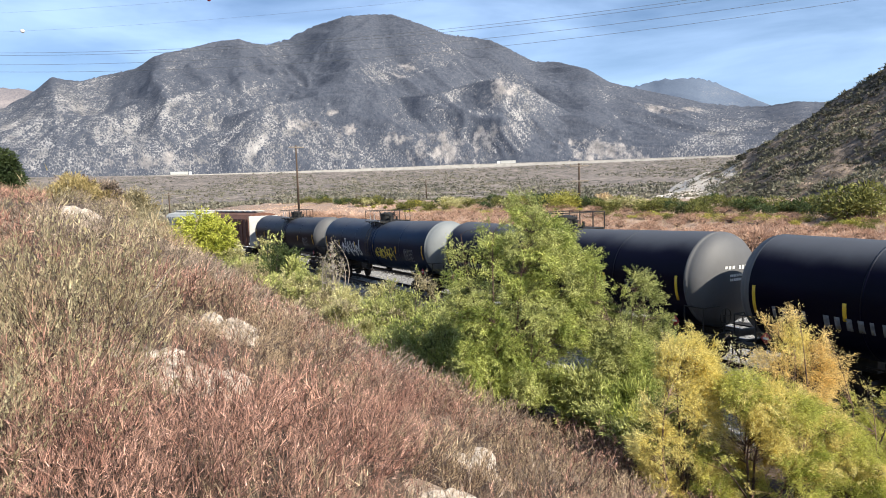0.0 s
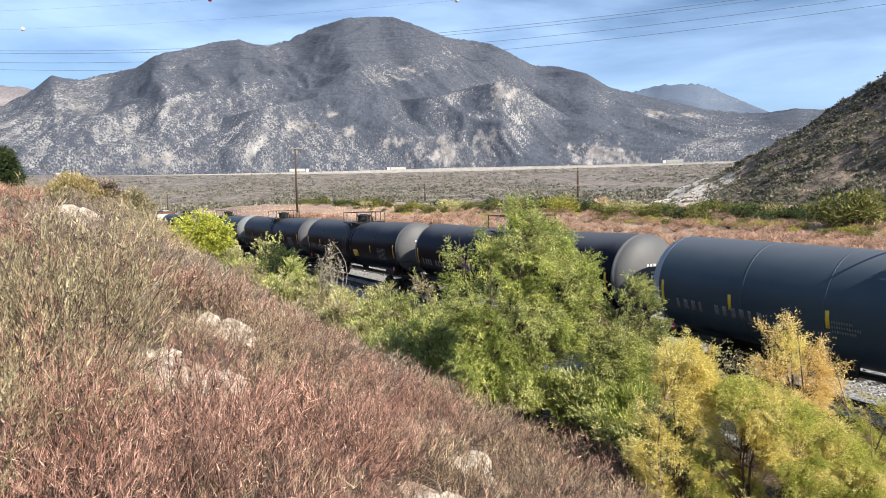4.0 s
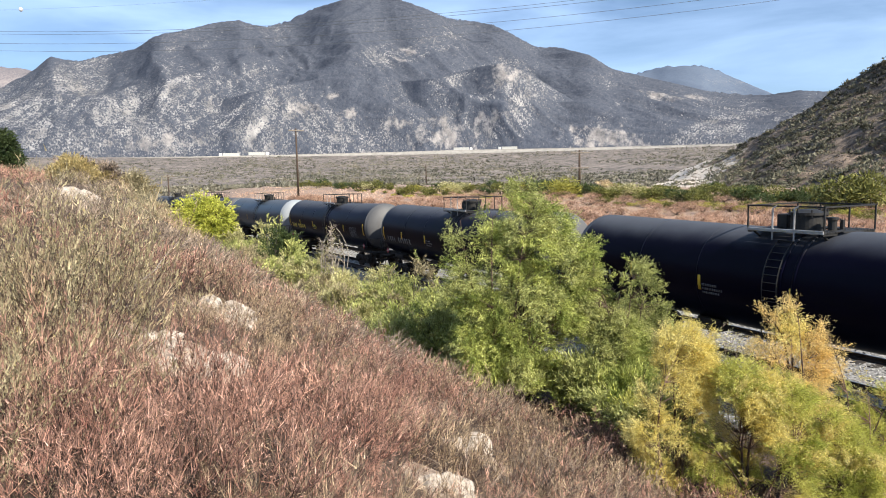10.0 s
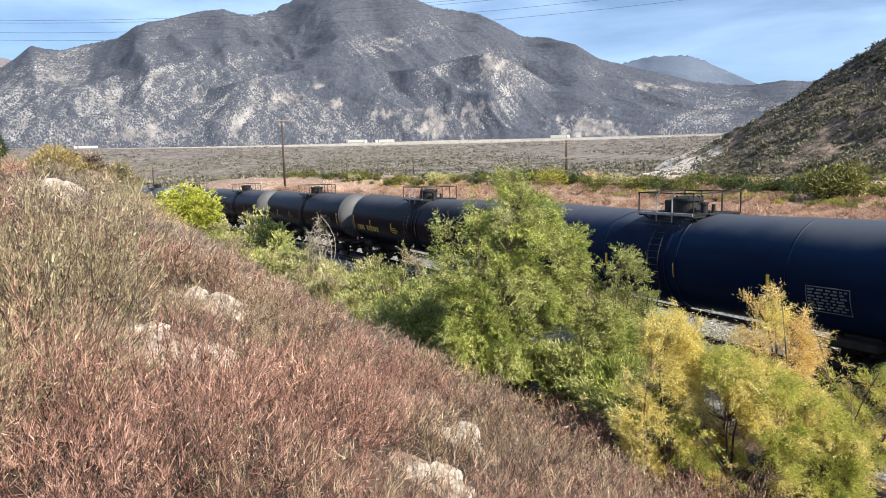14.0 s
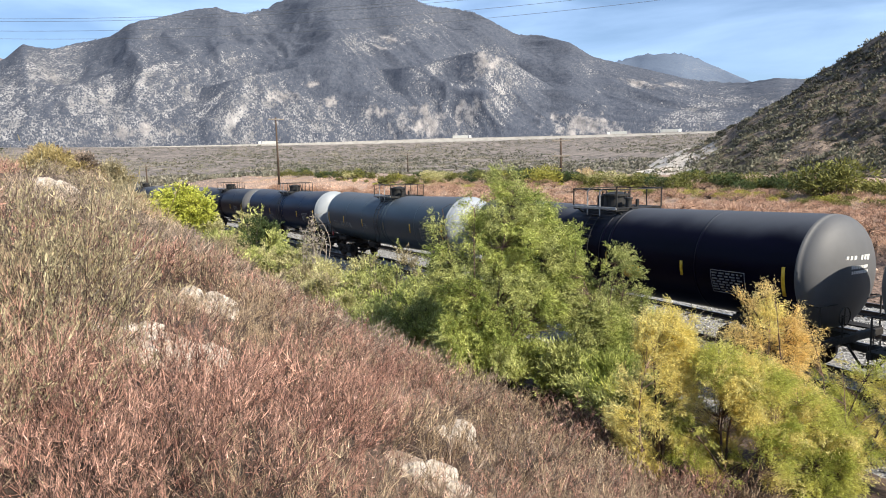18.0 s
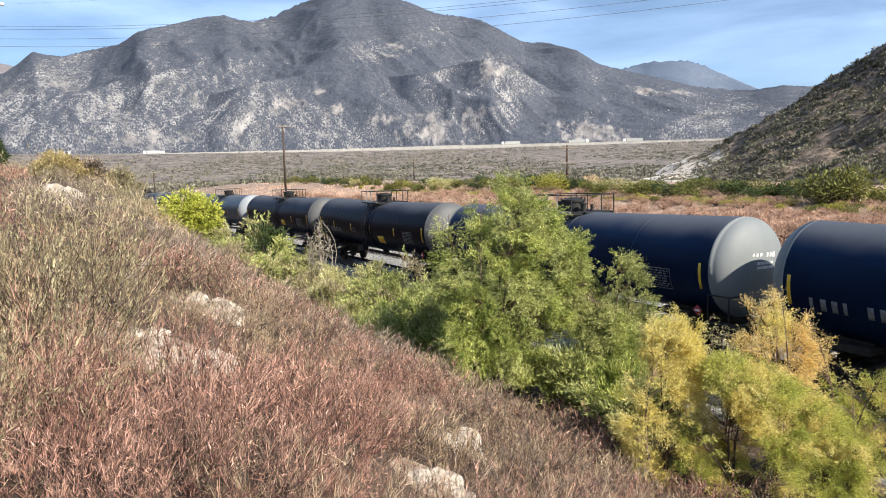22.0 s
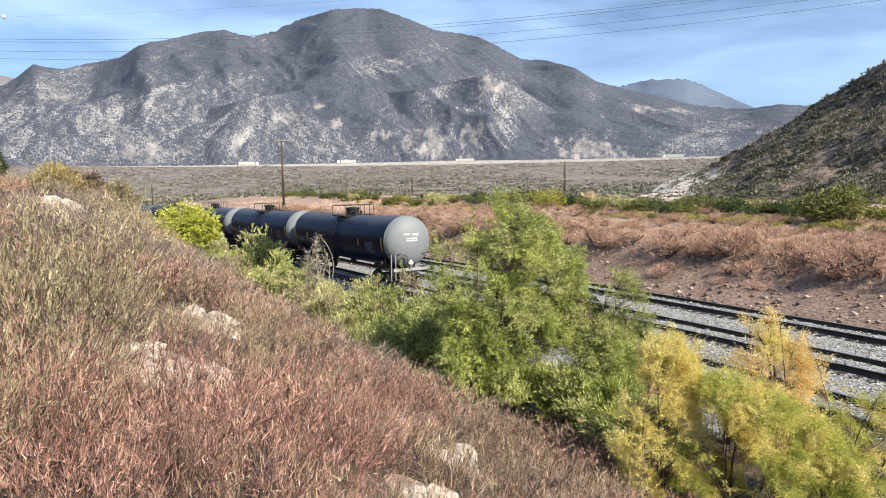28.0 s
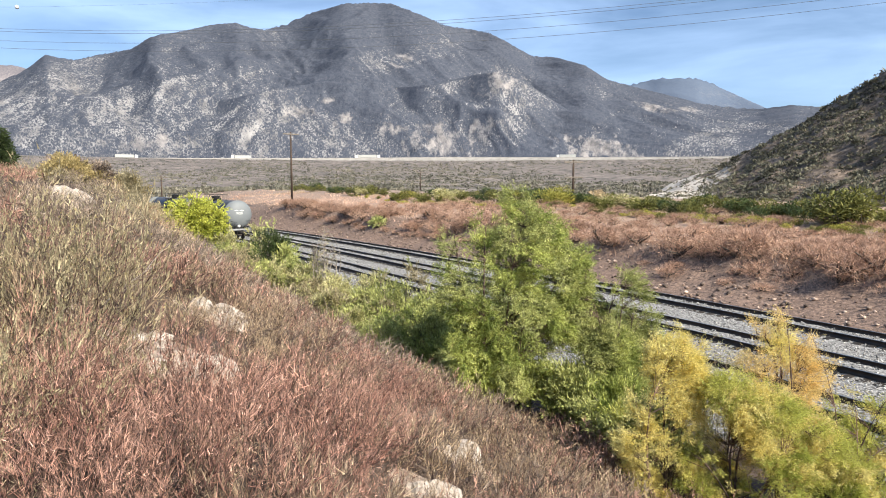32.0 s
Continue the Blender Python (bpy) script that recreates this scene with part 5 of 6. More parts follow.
def scatter(rng, tries, az0, az1, r0, r1, spacing, allow):
    """Points by dart throwing, farther apart with distance."""
    az = np.radians(rng.uniform(az0, az1, tries))
    r = r0 * (r1 / r0) ** rng.uniform(0, 1, tries)
    x, y = r * np.sin(az), r * np.cos(az)
    keep = []
    kx, ky = np.zeros(0), np.zeros(0)
    for i in range(tries):
        if not allow(x[i], y[i]):
            continue
        gap = spacing(r[i])
        if len(kx) and np.min((kx - x[i]) ** 2 + (ky - y[i]) ** 2) < gap * gap:
            continue
        keep.append((x[i], y[i]))
        kx, ky = np.append(kx, x[i]), np.append(ky, y[i])
    return keep


def species_at(x, y, rng):
    az, d = math.degrees(math.atan2(x, y)), math.hypot(x, y)
    patch = float(value_noise(x * 0.55, y * 0.55, 31))
    if az < -26.5 and 2.6 < d < 7.5 and float(value_noise(x * 0.9, y * 0.9, 38)) > 0.58 and rng.uniform() < 0.85:
        return "green"
    if -33 < az < -24 and d > 9 and rng.uniform() < 0.1:
        return "green"
    if az < -20 and d < 10 and rng.uniform() < 0.42 or az > -3 and rng.uniform() < 0.5:
        return "tan"
    if patch > 0.68:
        return "tan" if rng.uniform() < 0.6 else "grey"
    if patch < 0.2:
        return "grey" if rng.uniform() < 0.5 else "red"
    return "red" if rng.uniform() < 0.84 else "tan"


def make_brush():
    rng = np.random.default_rng(7)
    def slope(x, y):
        n = float(to_track(x, y)[1])
        d = math.hypot(x, y)
        s = float(to_track(x, y)[0])
        return n < -13.2 + 1.9 * float(smooth(-s, 23, 29)) and all(clear_of(x * (1 + k / d), y * (1 + k / d), 0.16) for k in (0.0, 0.3, 0.55))
    spots = scatter(rng, 10000, -44, 27, 2.2, 17, lambda r: 0.25 + 0.026 * r, slope)
    meshes = {(k, c): [shrub_meshes(k, 40 + 10 * i + len(k), c) for i in range(5)] for k in SHRUBS for c in (1.0, 1.5, 2.6)}
    count = {}
    for x, y in spots:
        k = species_at(x, y, rng)
        count[k] = count.get(k, 0) + 1
        name = {"red": "red_brush", "tan": "straw_brush", "grey": "dead_brush", "green": "green_brush"}[k]
        ob = new(name)
        for part_name, me in meshes[k, 1.0 if math.hypot(x, y) < 5 else 1.5 if math.hypot(x, y) < 9 else 2.6][int(rng.integers(0, 5))]:
            tagged(child(part_name, me, ob), kind="stuff")
        z = float(ground_z(x, y))
        size = rng.uniform(0.55, 1.2) * (0.7 + 0.65 * float(value_noise(x * 0.6 + 3, y * 0.6, 35))) * min(1.0, 0.62 + 0.09 * math.hypot(x, y)) * (1 + 0.4 * float(smooth(math.hypot(x, y), 8, 11)) * float(smooth(x, -2.5, 0.5)))
        size *= 1 - 0.4 * float(smooth(math.hypot(x, y), 5, 8)) * float(smooth(-x / y, 0.42, 0.5))
        ob.matrix_basis = pose(x, y, z, rng.uniform(-6, 6), rng.uniform(-6, 6), rng.uniform(0, 360)) @ Matrix.Diagonal((size, size, size, 1))
        tagged(ob, SHRUBS[k][0], SHRUBS[k][1], k + " brush on the slope")
    # tall sage-like shrubs above the stony patch
    for az, d, size in ((-33.6, 5.0, 1.5), (-32.0, 6.0, 1.6), (-30.6, 5.4, 1.35), (-34.8, 6.4, 1.6), (-31.6, 4.3, 1.15), (-29.6, 6.6, 1.3), (-33.0, 3.5, 0.95)):
        x, y = d * math.sin(radians(az)), d * math.cos(radians(az))
        ob = new("green_brush")
        for part_name, me in meshes["green", 1.0 if d < 5.2 else 1.5][int(rng.integers(0, 5))]:
            tagged(child(part_name, me, ob), kind="stuff")
        ob.matrix_basis = pose(x, y, float(ground_z(x, y)), 0, 0, rng.uniform(0, 360)) @ Matrix.Diagonal((size, size, size, 1))
        tagged(ob, SHRUBS["green"][0], SHRUBS["green"][1], "green brush on the slope")
    # farther up the slope the brush closes into one thicket
    far = scatter(rng, 5200, -46, 6, 13, 75, lambda r: 0.35 + 0.018 * r, lambda x, y: float(to_track(x, y)[1]) < -13.9 and clear_of(x, y, 0.2))
    groups = {"red_stem": [], "tan_stem": [], "sage": [], "grey_stem": []}
    for x, y in far:
        az = math.degrees(math.atan2(x, y))
        patch = float(value_noise(x * 0.2, y * 0.2, 33))
        key = "red_stem" if patch < 0.38 else ("grey_stem" if patch < 0.66 else "tan_stem")
        if az < -26 and rng.uniform() < 0.15 or az < -17 and patch > 0.85:
            key = "sage"
        n = 210
        h = rng.uniform(0.5, 1.0) * (0.55 + 1.0 * float(value_noise(x * 0.33, y * 0.33, 36))) * (1.35 if key == "sage" else 1.0)
        a, e = rng.uniform(0, 2 * np.pi, n), np.sqrt(rng.uniform(0, 1, n))
        p = np.stack([x + np.cos(a) * e * 0.5, y + np.sin(a) * e * 0.5, np.zeros(n)], -1)
        p[:, 2] = float(ground_z(x, y)) + rng.uniform(0, 0.8, n) * h * (1 - 0.5 * e)
        d = np.stack([np.cos(a) * e * 0.8, np.sin(a) * e * 0.8, np.ones(n) * 0.8], -1) + rng.normal(size=(n, 3)) * 0.5
        groups[key].append(slivers(p, d, rng.uniform(0.12, 0.32, n) * h, rng.uniform(0.004, 0.011, n), rng))
    for key, label in (("red_stem", "thicket of red-brown dry brush"), ("tan_stem", "straw-coloured dry grass on the slope"), ("sage", "thicket of yellow-green brush on the crest"), ("grey_stem", "tangle of grey dead brush")):
        v, q, ix = join_np(*[(a, b, 0) for a, b in groups[key]])
        ob = new({"red_stem": "red_thicket", "tan_stem": "straw_thicket", "sage": "green_thicket", "grey_stem": "grey_thicket"}[key], mesh_np("thicket", v, q, P[key]))
        tagged(ob, label, "brush", kind="stuff")
    # fine dry grass and litter between the shrubs
    n = 42000
    az, r = np.radians(rng.uniform(-45, 28, n)), 1.8 * (26 / 1.8) ** rng.uniform(0, 1, n)
    x, y = r * np.sin(az), r * np.cos(az)
    ok = (to_track(x, y)[1] < -12.6)
    for a, b, rr in BARE:
        ok &= ((x - a) ** 2 + (y - b) ** 2 > (rr * rng.uniform(0.1, 0.8, n)) ** 2)
    x, y, r = x[ok], y[ok], r[ok]
    n = len(x)
    p = np.stack([x, y, ground_z(x, y) - 0.01], -1)
    d = rng.normal(size=(n, 3)) * [0.9, 0.9, 0.3] + [0, 0, 0.55]
    lv = slivers(p, d, rng.uniform(0.05, 0.16, n), 0.0012 + 0.0004 * r, rng)
    half = n // 2
    for name, mat, sl in (("dry_grass", P["tan_stem"], slice(0, half)), ("dry_litter", P["dark_stem"], slice(half, n))):
        v = lv[0].reshape(-1, 3, 3)[sl].reshape(-1, 3)
        ob = new(name, mesh_np(name, v, np.arange(len(v)).reshape(-1, 3), mat))
        tagged(ob, "fine dry stalks between the shrubs", "dry grass", kind="stuff")


make_brush()


def make_bare_soil():
    mat = material("bare_sandy_soil", (0.24, 0.175, 0.13), (0.48, 0.38, 0.29), 3.0, 0.95, 0.6, fine=22, tone=0.9)
    for i, (cx, cy, r) in enumerate(BARE[:6]):
        ang, rad = np.linspace(0, 2 * np.pi, 41), np.linspace(0, 1, 9)
        T, R = np.meshgrid(ang, rad)
        edge = 0.75 + 0.5 * value_noise(np.cos(T) * 1.8 + i * 7, np.sin(T) * 1.8, 3)
        x, y = cx + np.cos(T) * R * r * edge * 1.15, cy + np.sin(T) * R * r * edge * 1.15
        z = ground_z(x, y) + 0.035 - 0.06 * R ** 3 + 0.03 * fbm(x * 7, y * 7, 3, 4)
        ob = new("bare_soil", mesh_np("bare_soil", np.stack([x, y, z], -1).reshape(-1, 3), grid_faces(*T.shape), mat, shade=True))
        tagged(ob, "bare patch of pale sandy soil on the slope", "soil", "bare soil patches", "structure")


make_bare_soil()


def rock_mesh(seed, sx, sy, sz):
    bm = bmesh.new()
    bmesh.ops.create_icosphere(bm, subdivisions=4, radius=1)
    off = Vector((seed * 3.7, seed * 1.3, seed * 2.1))
    for v in bm.verts:
        p = v.co.copy()
        k = 1 + 0.38 * noise.noise(p * 1.1 + off) + 0.2 * noise.noise(p * 2.7 + off) + 0.08 * noise.noise(p * 7 + off)
        p = p * k
        p.z = max(p.z, -0.6)
        for ax, lim in ((Vector((0.6, 0.3, 0.74)), 0.82), (Vector((-0.5, 0.6, 0.62)), 0.86), (Vector((0.1, -0.8, 0.59)), 0.8)):
            ex = p.dot(ax) - lim
            if ex > 0:
                p -= ax * ex * 0.85
        v.co = Vector((p.x * sx, p.y * sy, p.z * sz))
    return mesh_bm("rock", bm, M["rock"], shade=False)


def make_rocks():
    for i, (x, y, sx, sy, sz, rz) in enumerate([(-2.0, 5.22, 0.2, 0.13, 0.1, 20), (-1.82, 5.3, 0.13, 0.11, 0.13, 60), (-2.3, 5.3, 0.16, 0.1, 0.07, 0), (-2.18, 5.0, 0.12, 0.09, 0.06, 35), (-1.9, 5.0, 0.11, 0.07, 0.06, 80), (-2.5, 5.25, 0.11, 0.08, 0.06, 50),
                                              (-3.15, 5.5, 0.16, 0.12, 0.13, 30), (-2.82, 8.35, 0.28, 0.18, 0.2, 10), (-3.2, 8.6, 0.2, 0.15, 0.15, 70), (-2.6, 8.2, 0.14, 0.1, 0.1, 40), (0.22, 7.1, 0.2, 0.16, 0.2, 40), (0.02, 6.9, 0.12, 0.1, 0.1, 10),
                                              (-0.04, 5.05, 0.17, 0.13, 0.13, 10), (-0.2, 4.75, 0.13, 0.1, 0.09, 80), (0.1, 4.8, 0.12, 0.1, 0.08, 25), (-11.6, 20.4, 0.6, 0.45, 0.45, 15), (-10.9, 19.8, 0.5, 0.35, 0.42, 50), (-10.5, 19.0, 0.35, 0.25, 0.25, 0),
                                              (-2.62, 5.05, 0.1, 0.08, 0.06, 0), (-2.45, 5.6, 0.12, 0.09, 0.06, 33), (-1.62, 4.95, 0.09, 0.07, 0.05, 12)]):
        ob = new("rock", rock_mesh(i + 1, sx, sy, sz))
        ob.matrix_basis = pose(x, y, float(ground_z(x, y)) + 0.25 * sz, 0, 0, rz)
        tagged(ob, "pale weathered granite rock half sunk in sandy soil" if sx > 0.2 else "small pale stone on bare sandy soil", "rock", "rocks on the slope")


make_rocks()


def make_dead_branch():
    """A bleached forked branch lying over the brush."""
    rng = np.random.default_rng(5)
    x, y = -2.75, 5.1
    root = new("dead_branch")
    root.matrix_basis = pose(x, y, float(ground_z(x, y)) + 0.12, 0, 0, 0)
    tagged(root, "bleached forked dead branch lying in the brush", "branch")
    def limb(name, a, b, r, parent):
        p = bent(rng, np.array([a]), np.array([b]), 7, 0.02, 0.04)
        v, q = tubes(p, np.linspace(1, 0.3, 7)[None] * r, 6)
        return child(name, mesh_np(name, v, q, P["bleached"], shade=True), parent), p[0]
    main, path = limb("stem", (0, 0, 0), (0.5, 0.15, 0.42), 0.008, root)
    for i, (dx, dy, dz) in enumerate(((0.5, 0.1, 0.42), (0.55, 0.3, 0.25), (0.35, 0.0, 0.5), (0.5, -0.1, 0.1), (0.3, 0.2, 0.4), (0.4, 0.3, 0.02))):
        a = path[1 + i % 5]
        limb("twig", a, a + 0.6 * np.array((dx, dy, dz)), 0.004, main)


make_dead_branch()


def tree(name, x, y, blobs, tips, per_tip, leaf, size, width, seed, label, category, limbs=9, droop=-0.2, bark="bark", trunk_r=0.05, group="", spray=0.28, twig_r=0.006, gap=0.42, base=0.12):
    """A tree or bush: limbs from the base into a crown made of overlapping uneven lobes, twigs to every tip, leaves along the twigs.
    blobs: (dx, dy, z, rx, ry, rz) of each lobe."""
    rng = np.random.default_rng(seed)
    z0 = float(ground_z(x, y))
    root = new(name)
    root.matrix_basis = pose(x, y, z0)
    tagged(root, label, category, group)
    B = np.array(blobs, float)
    vol = B[:, 3] * B[:, 4] * B[:, 5]
    pick = rng.choice(len(B), tips * 4, p=vol / vol.sum())
    d = rng.normal(size=(tips * 4, 3))
    d = d / np.linalg.norm(d, axis=1, keepdims=True) * (rng.uniform(0, 1, tips * 4) ** (1 / 2.2))[:, None]
    tip = B[pick, :3] + d * B[pick, 3:]
    keep = (fbm(tip[:, 0] * 1.4 + tip[:, 2], tip[:, 1] * 1.4 - tip[:, 2] * 0.7, 3, seed) > gap) & (tip[:, 2] > 0.1)
    tip = tip[keep][:tips]
    ends = B[rng.choice(len(B), limbs), :3] + rng.normal(size=(limbs, 3)) * 0.35 * B[:, 3:].mean(0)
    ends[:len(B)] = B[:min(len(B), limbs), :3] + [0, 0, 0.3] * B[:min(len(B), limbs), 5:6]
    start = rng.normal(size=(limbs, 3)) * [base, base, 0] - [0, 0, 0.15]
    k = 8
    path = bent(rng, start, ends, k, 0.08, 0.07)
    v1, q1 = tubes(path, np.linspace(1, 0.22, k)[None] * trunk_r * rng.uniform(0.6, 1.1, (limbs, 1)), 6)
    nodes = path[:, 2:].reshape(-1, 3)
    cost = np.linalg.norm(tip[:, None] - nodes[None], axis=2) + 1.2 * np.clip(nodes[None, :, 2] - tip[:, None, 2] + 0.15, 0, None)
    src = nodes[np.argmin(cost + rng.uniform(0, 0.25, cost.shape), axis=1)]
    tw = bent(rng, src, tip, 3, 0.06, 0.06)
    v2, q2 = tubes(tw, np.linspace(1, 0.4, 3)[None] * twig_r * np.ones((len(tip), 1)))
    v, q, ix = join_np((v1, q1, 0), (v2, q2, 0))
    child("trunk", mesh_np("trunk", v, q, M.get(bark) or P[bark]), root)
    m = len(tip) * per_tip
    own = np.repeat(np.arange(len(tip)), per_tip)
    along = (tip - src)
    along /= np.linalg.norm(along, axis=1, keepdims=True) + 1e-6
    t = rng.uniform(-1, 0.25, m)[:, None]
    fan = rng.normal(size=(len(tip), 5, 3)) * 0.75
    way = along[own] + fan[own, rng.integers(0, 5, m)] + [0, 0, droop]
    way /= np.linalg.norm(way, axis=1, keepdims=True)
    pos = tip[own] + way * (rng.uniform(0, 1, m)[:, None] * spray) + along[own] * t * spray * 0.5 + rng.normal(size=(m, 3)) * 0.02
    lv = slivers(pos, way + rng.normal(size=(m, 3)) * 0.45 + [0, 0, droop * 0.5], rng.uniform(0.6, 1.3, m) * size, width * rng.uniform(0.7, 1.3, m), rng)
    mats = [P[l] for l in (leaf if isinstance(leaf, (list, tuple)) else [leaf])]
    idx = np.minimum((value_noise(tip[:, 0] * 1.6 + 9, tip[:, 2] * 1.6 + tip[:, 1], seed + 3) * 1.3 - 0.15) * len(mats), len(mats) - 1).clip(0).astype(int)[own] if len(mats) > 1 else np.zeros(m, int)
    child("crown", mesh_np("crown", lv[0], lv[1], mats, idx), root)
    return root


def plan(az, d):
    return d * math.sin(radians(az)), d * math.cos(radians(az))


def make_trackside_trees():
    # the large feathery tree before the tracks
    tree("feathery_tree", 1.55, 17.0, [(0, 0, 1.5, 1.6, 1.3, 1.1), (-1.1, -0.3, 1.2, 0.9, 0.9, 0.9), (0.5, 0, 2.6, 1.5, 1.2, 1.0), (-0.6, 0.1, 3.0, 1.2, 1.0, 0.8), (0.6, 0, 3.9, 1.5, 1.0, 0.8), (0.55, 0, 4.7, 1.1, 0.8, 0.6), (0.3, 0, 5.35, 0.5, 0.45, 0.55),
                                  (1.35, 0, 2.4, 0.9, 0.8, 0.9), (-1.35, 0.2, 3.9, 0.45, 0.4, 0.9), (1.9, 0.1, 3.7, 0.45, 0.4, 0.75), (-0.5, 0, 4.6, 0.5, 0.4, 0.7)],
         2400, 92, ["feather", "willow"], 0.066, 0.0088, 3, "tall feathery green tree with several thin stems beside the tracks", "tree", limbs=16, droop=-0.25, bark="dark_stem", trunk_r=0.05, spray=0.26, gap=0.44)
    tree("feathery_tree", 4.0, 17.0, [(0, 0, 1.3, 1.3, 1.1, 1.1), (0.5, 0, 2.3, 1.0, 0.8, 0.8), (-0.4, 0, 3.3, 0.4, 0.3, 0.8), (0.9, 0.2, 2.4, 0.8, 0.6, 0.7), (-0.5, -0.3, 0.9, 0.9, 0.9, 0.8), (0.6, 0, 3.2, 0.8, 0.5, 0.7), (0.7, 0, 3.7, 0.25, 0.25, 0.4), (1.4, 0, 1.9, 0.6, 0.5, 0.6), (0.2, 0.2, 2.9, 1.0, 0.5, 0.8), (-0.7, 0.1, 2.7, 0.8, 0.6, 0.8), (1.2, 0, 1.6, 0.9, 0.8, 0.8), (1.7, 0.1, 1.3, 0.6, 0.6, 0.8)],
         2300, 88, ["feather", "willow"], 0.064, 0.0088, 5, "dense green feathery bush beside a taller tree", "bush", limbs=9, droop=-0.2, bark="dark_stem", trunk_r=0.04, spray=0.26, gap=0.435)
    # tamarisks turning gold
    tree("tamarisk", 3.95, 11.6, [(0, 0, 1.7, 0.7, 0.6, 0.7), (0.1, 0, 2.6, 0.5, 0.45, 0.5), (-0.45, -0.2, 1.4, 0.5, 0.5, 0.5), (0.45, 0.2, 2.2, 0.4, 0.4, 0.45), (0, 0, 0.8, 0.7, 0.6, 0.6), (0.25, 0, 3.1, 0.12, 0.12, 0.4), (-0.2, 0, 2.95, 0.1, 0.1, 0.35), (-0.6, 0, 2.1, 0.18, 0.18, 0.45), (0.6, 0, 2.75, 0.1, 0.1, 0.3)],
         760, 96, ["tam_gold", "tam_gold"], 0.055, 0.0053, 8, "golden feathery tamarisk shrub on the embankment toe", "shrub", limbs=8, bark="dark_stem", trunk_r=0.025, group="tamarisks", spray=0.19, gap=0.49)
    tree("tamarisk", 5.0, 11.2, [(0, 0, 1.2, 0.9, 0.8, 0.8), (-0.1, 0, 2.1, 0.6, 0.55, 0.55), (0.5, 0, 1.9, 0.7, 0.6, 0.5), (-0.6, -0.2, 1.0, 0.5, 0.5, 0.6), (0.1, -0.5, 0.6, 0.9, 0.5, 0.5), (0.7, -0.3, 1.1, 0.5, 0.5, 0.5)],
         900, 96, ["tam_green", "tam_gold", "tam_green", "tam_gold"], 0.055, 0.0055, 9, "green and yellow feathery tamarisk shrub", "shrub", limbs=9, bark="dark_stem", trunk_r=0.03, group="tamarisks", spray=0.19, gap=0.49)
    tree("tamarisk", 6.1, 11.9, [(-0.35, 0, 2.75, 0.32, 0.3, 0.36), (0.3, 0, 2.8, 0.36, 0.3, 0.36), (0, 0, 3.15, 0.3, 0.26, 0.42), (0.06, 0, 3.55, 0.15, 0.14, 0.42), (-0.15, 0, 3.4, 0.24, 0.2, 0.3), (0.45, 0, 2.45, 0.45, 0.35, 0.35), (-0.46, 0, 3.25, 0.11, 0.11, 0.36), (0.5, 0, 3.3, 0.1, 0.1, 0.34),
                              (0.72, 0, 2.75, 0.2, 0.2, 0.26), (-0.7, 0, 2.8, 0.15, 0.15, 0.28), (0.1, -0.2, 1.3, 0.8, 0.7, 0.6), (0.1, -0.2, 2.05, 0.5, 0.4, 0.45)],
         620, 96, ["tam_amber", "tam_amber", "tam_gold"], 0.055, 0.0053, 10, "tall golden tamarisk shrub with bare lower twigs", "shrub", limbs=9, bark="dark_stem", trunk_r=0.025, group="tamarisks", spray=0.22, gap=0.42)
    tree("tamarisk", 6.9, 11.4, [(0, 0, 1.2, 1.0, 0.8, 0.8), (0.3, 0, 2.0, 0.7, 0.6, 0.5), (0.9, 0, 1.3, 0.6, 0.6, 0.7), (-0.6, -0.2, 1.6, 0.6, 0.6, 0.6), (1.3, 0, 1.8, 0.7, 0.6, 0.55), (1.7, -0.1, 1.1, 0.8, 0.7, 0.7), (0.8, 0, 2.2, 0.45, 0.4, 0.35), (-0.4, -0.5, 0.6, 0.9, 0.5, 0.5)],
         1350, 96, ["tam_green", "tam_gold", "tam_green"], 0.055, 0.0055, 14, "green feathery tamarisk shrub with yellow tips", "shrub", limbs=9, bark="dark_stem", trunk_r=0.03, group="tamarisks", spray=0.19, gap=0.49)
    # leafless seedlings between the tamarisks and the rails
    for i, (az, d, h) in enumerate([(21.4, 14.6, 2.6), (22.4, 14.4, 3.0), (23.3, 14.8, 2.8), (24.3, 14.3, 2.5)]):
        x, y = plan(az, d)
        tree("sapling", x, y, [(0, 0, h * 0.72, 0.3, 0.26, h * 0.3)], 90, 7, "pale", 0.05, 0.009, 60 + i, "thin grey sapling with few leaves", "sapling", limbs=5, bark="grey_stem", trunk_r=0.014, twig_r=0.005, spray=0.08, group="saplings")
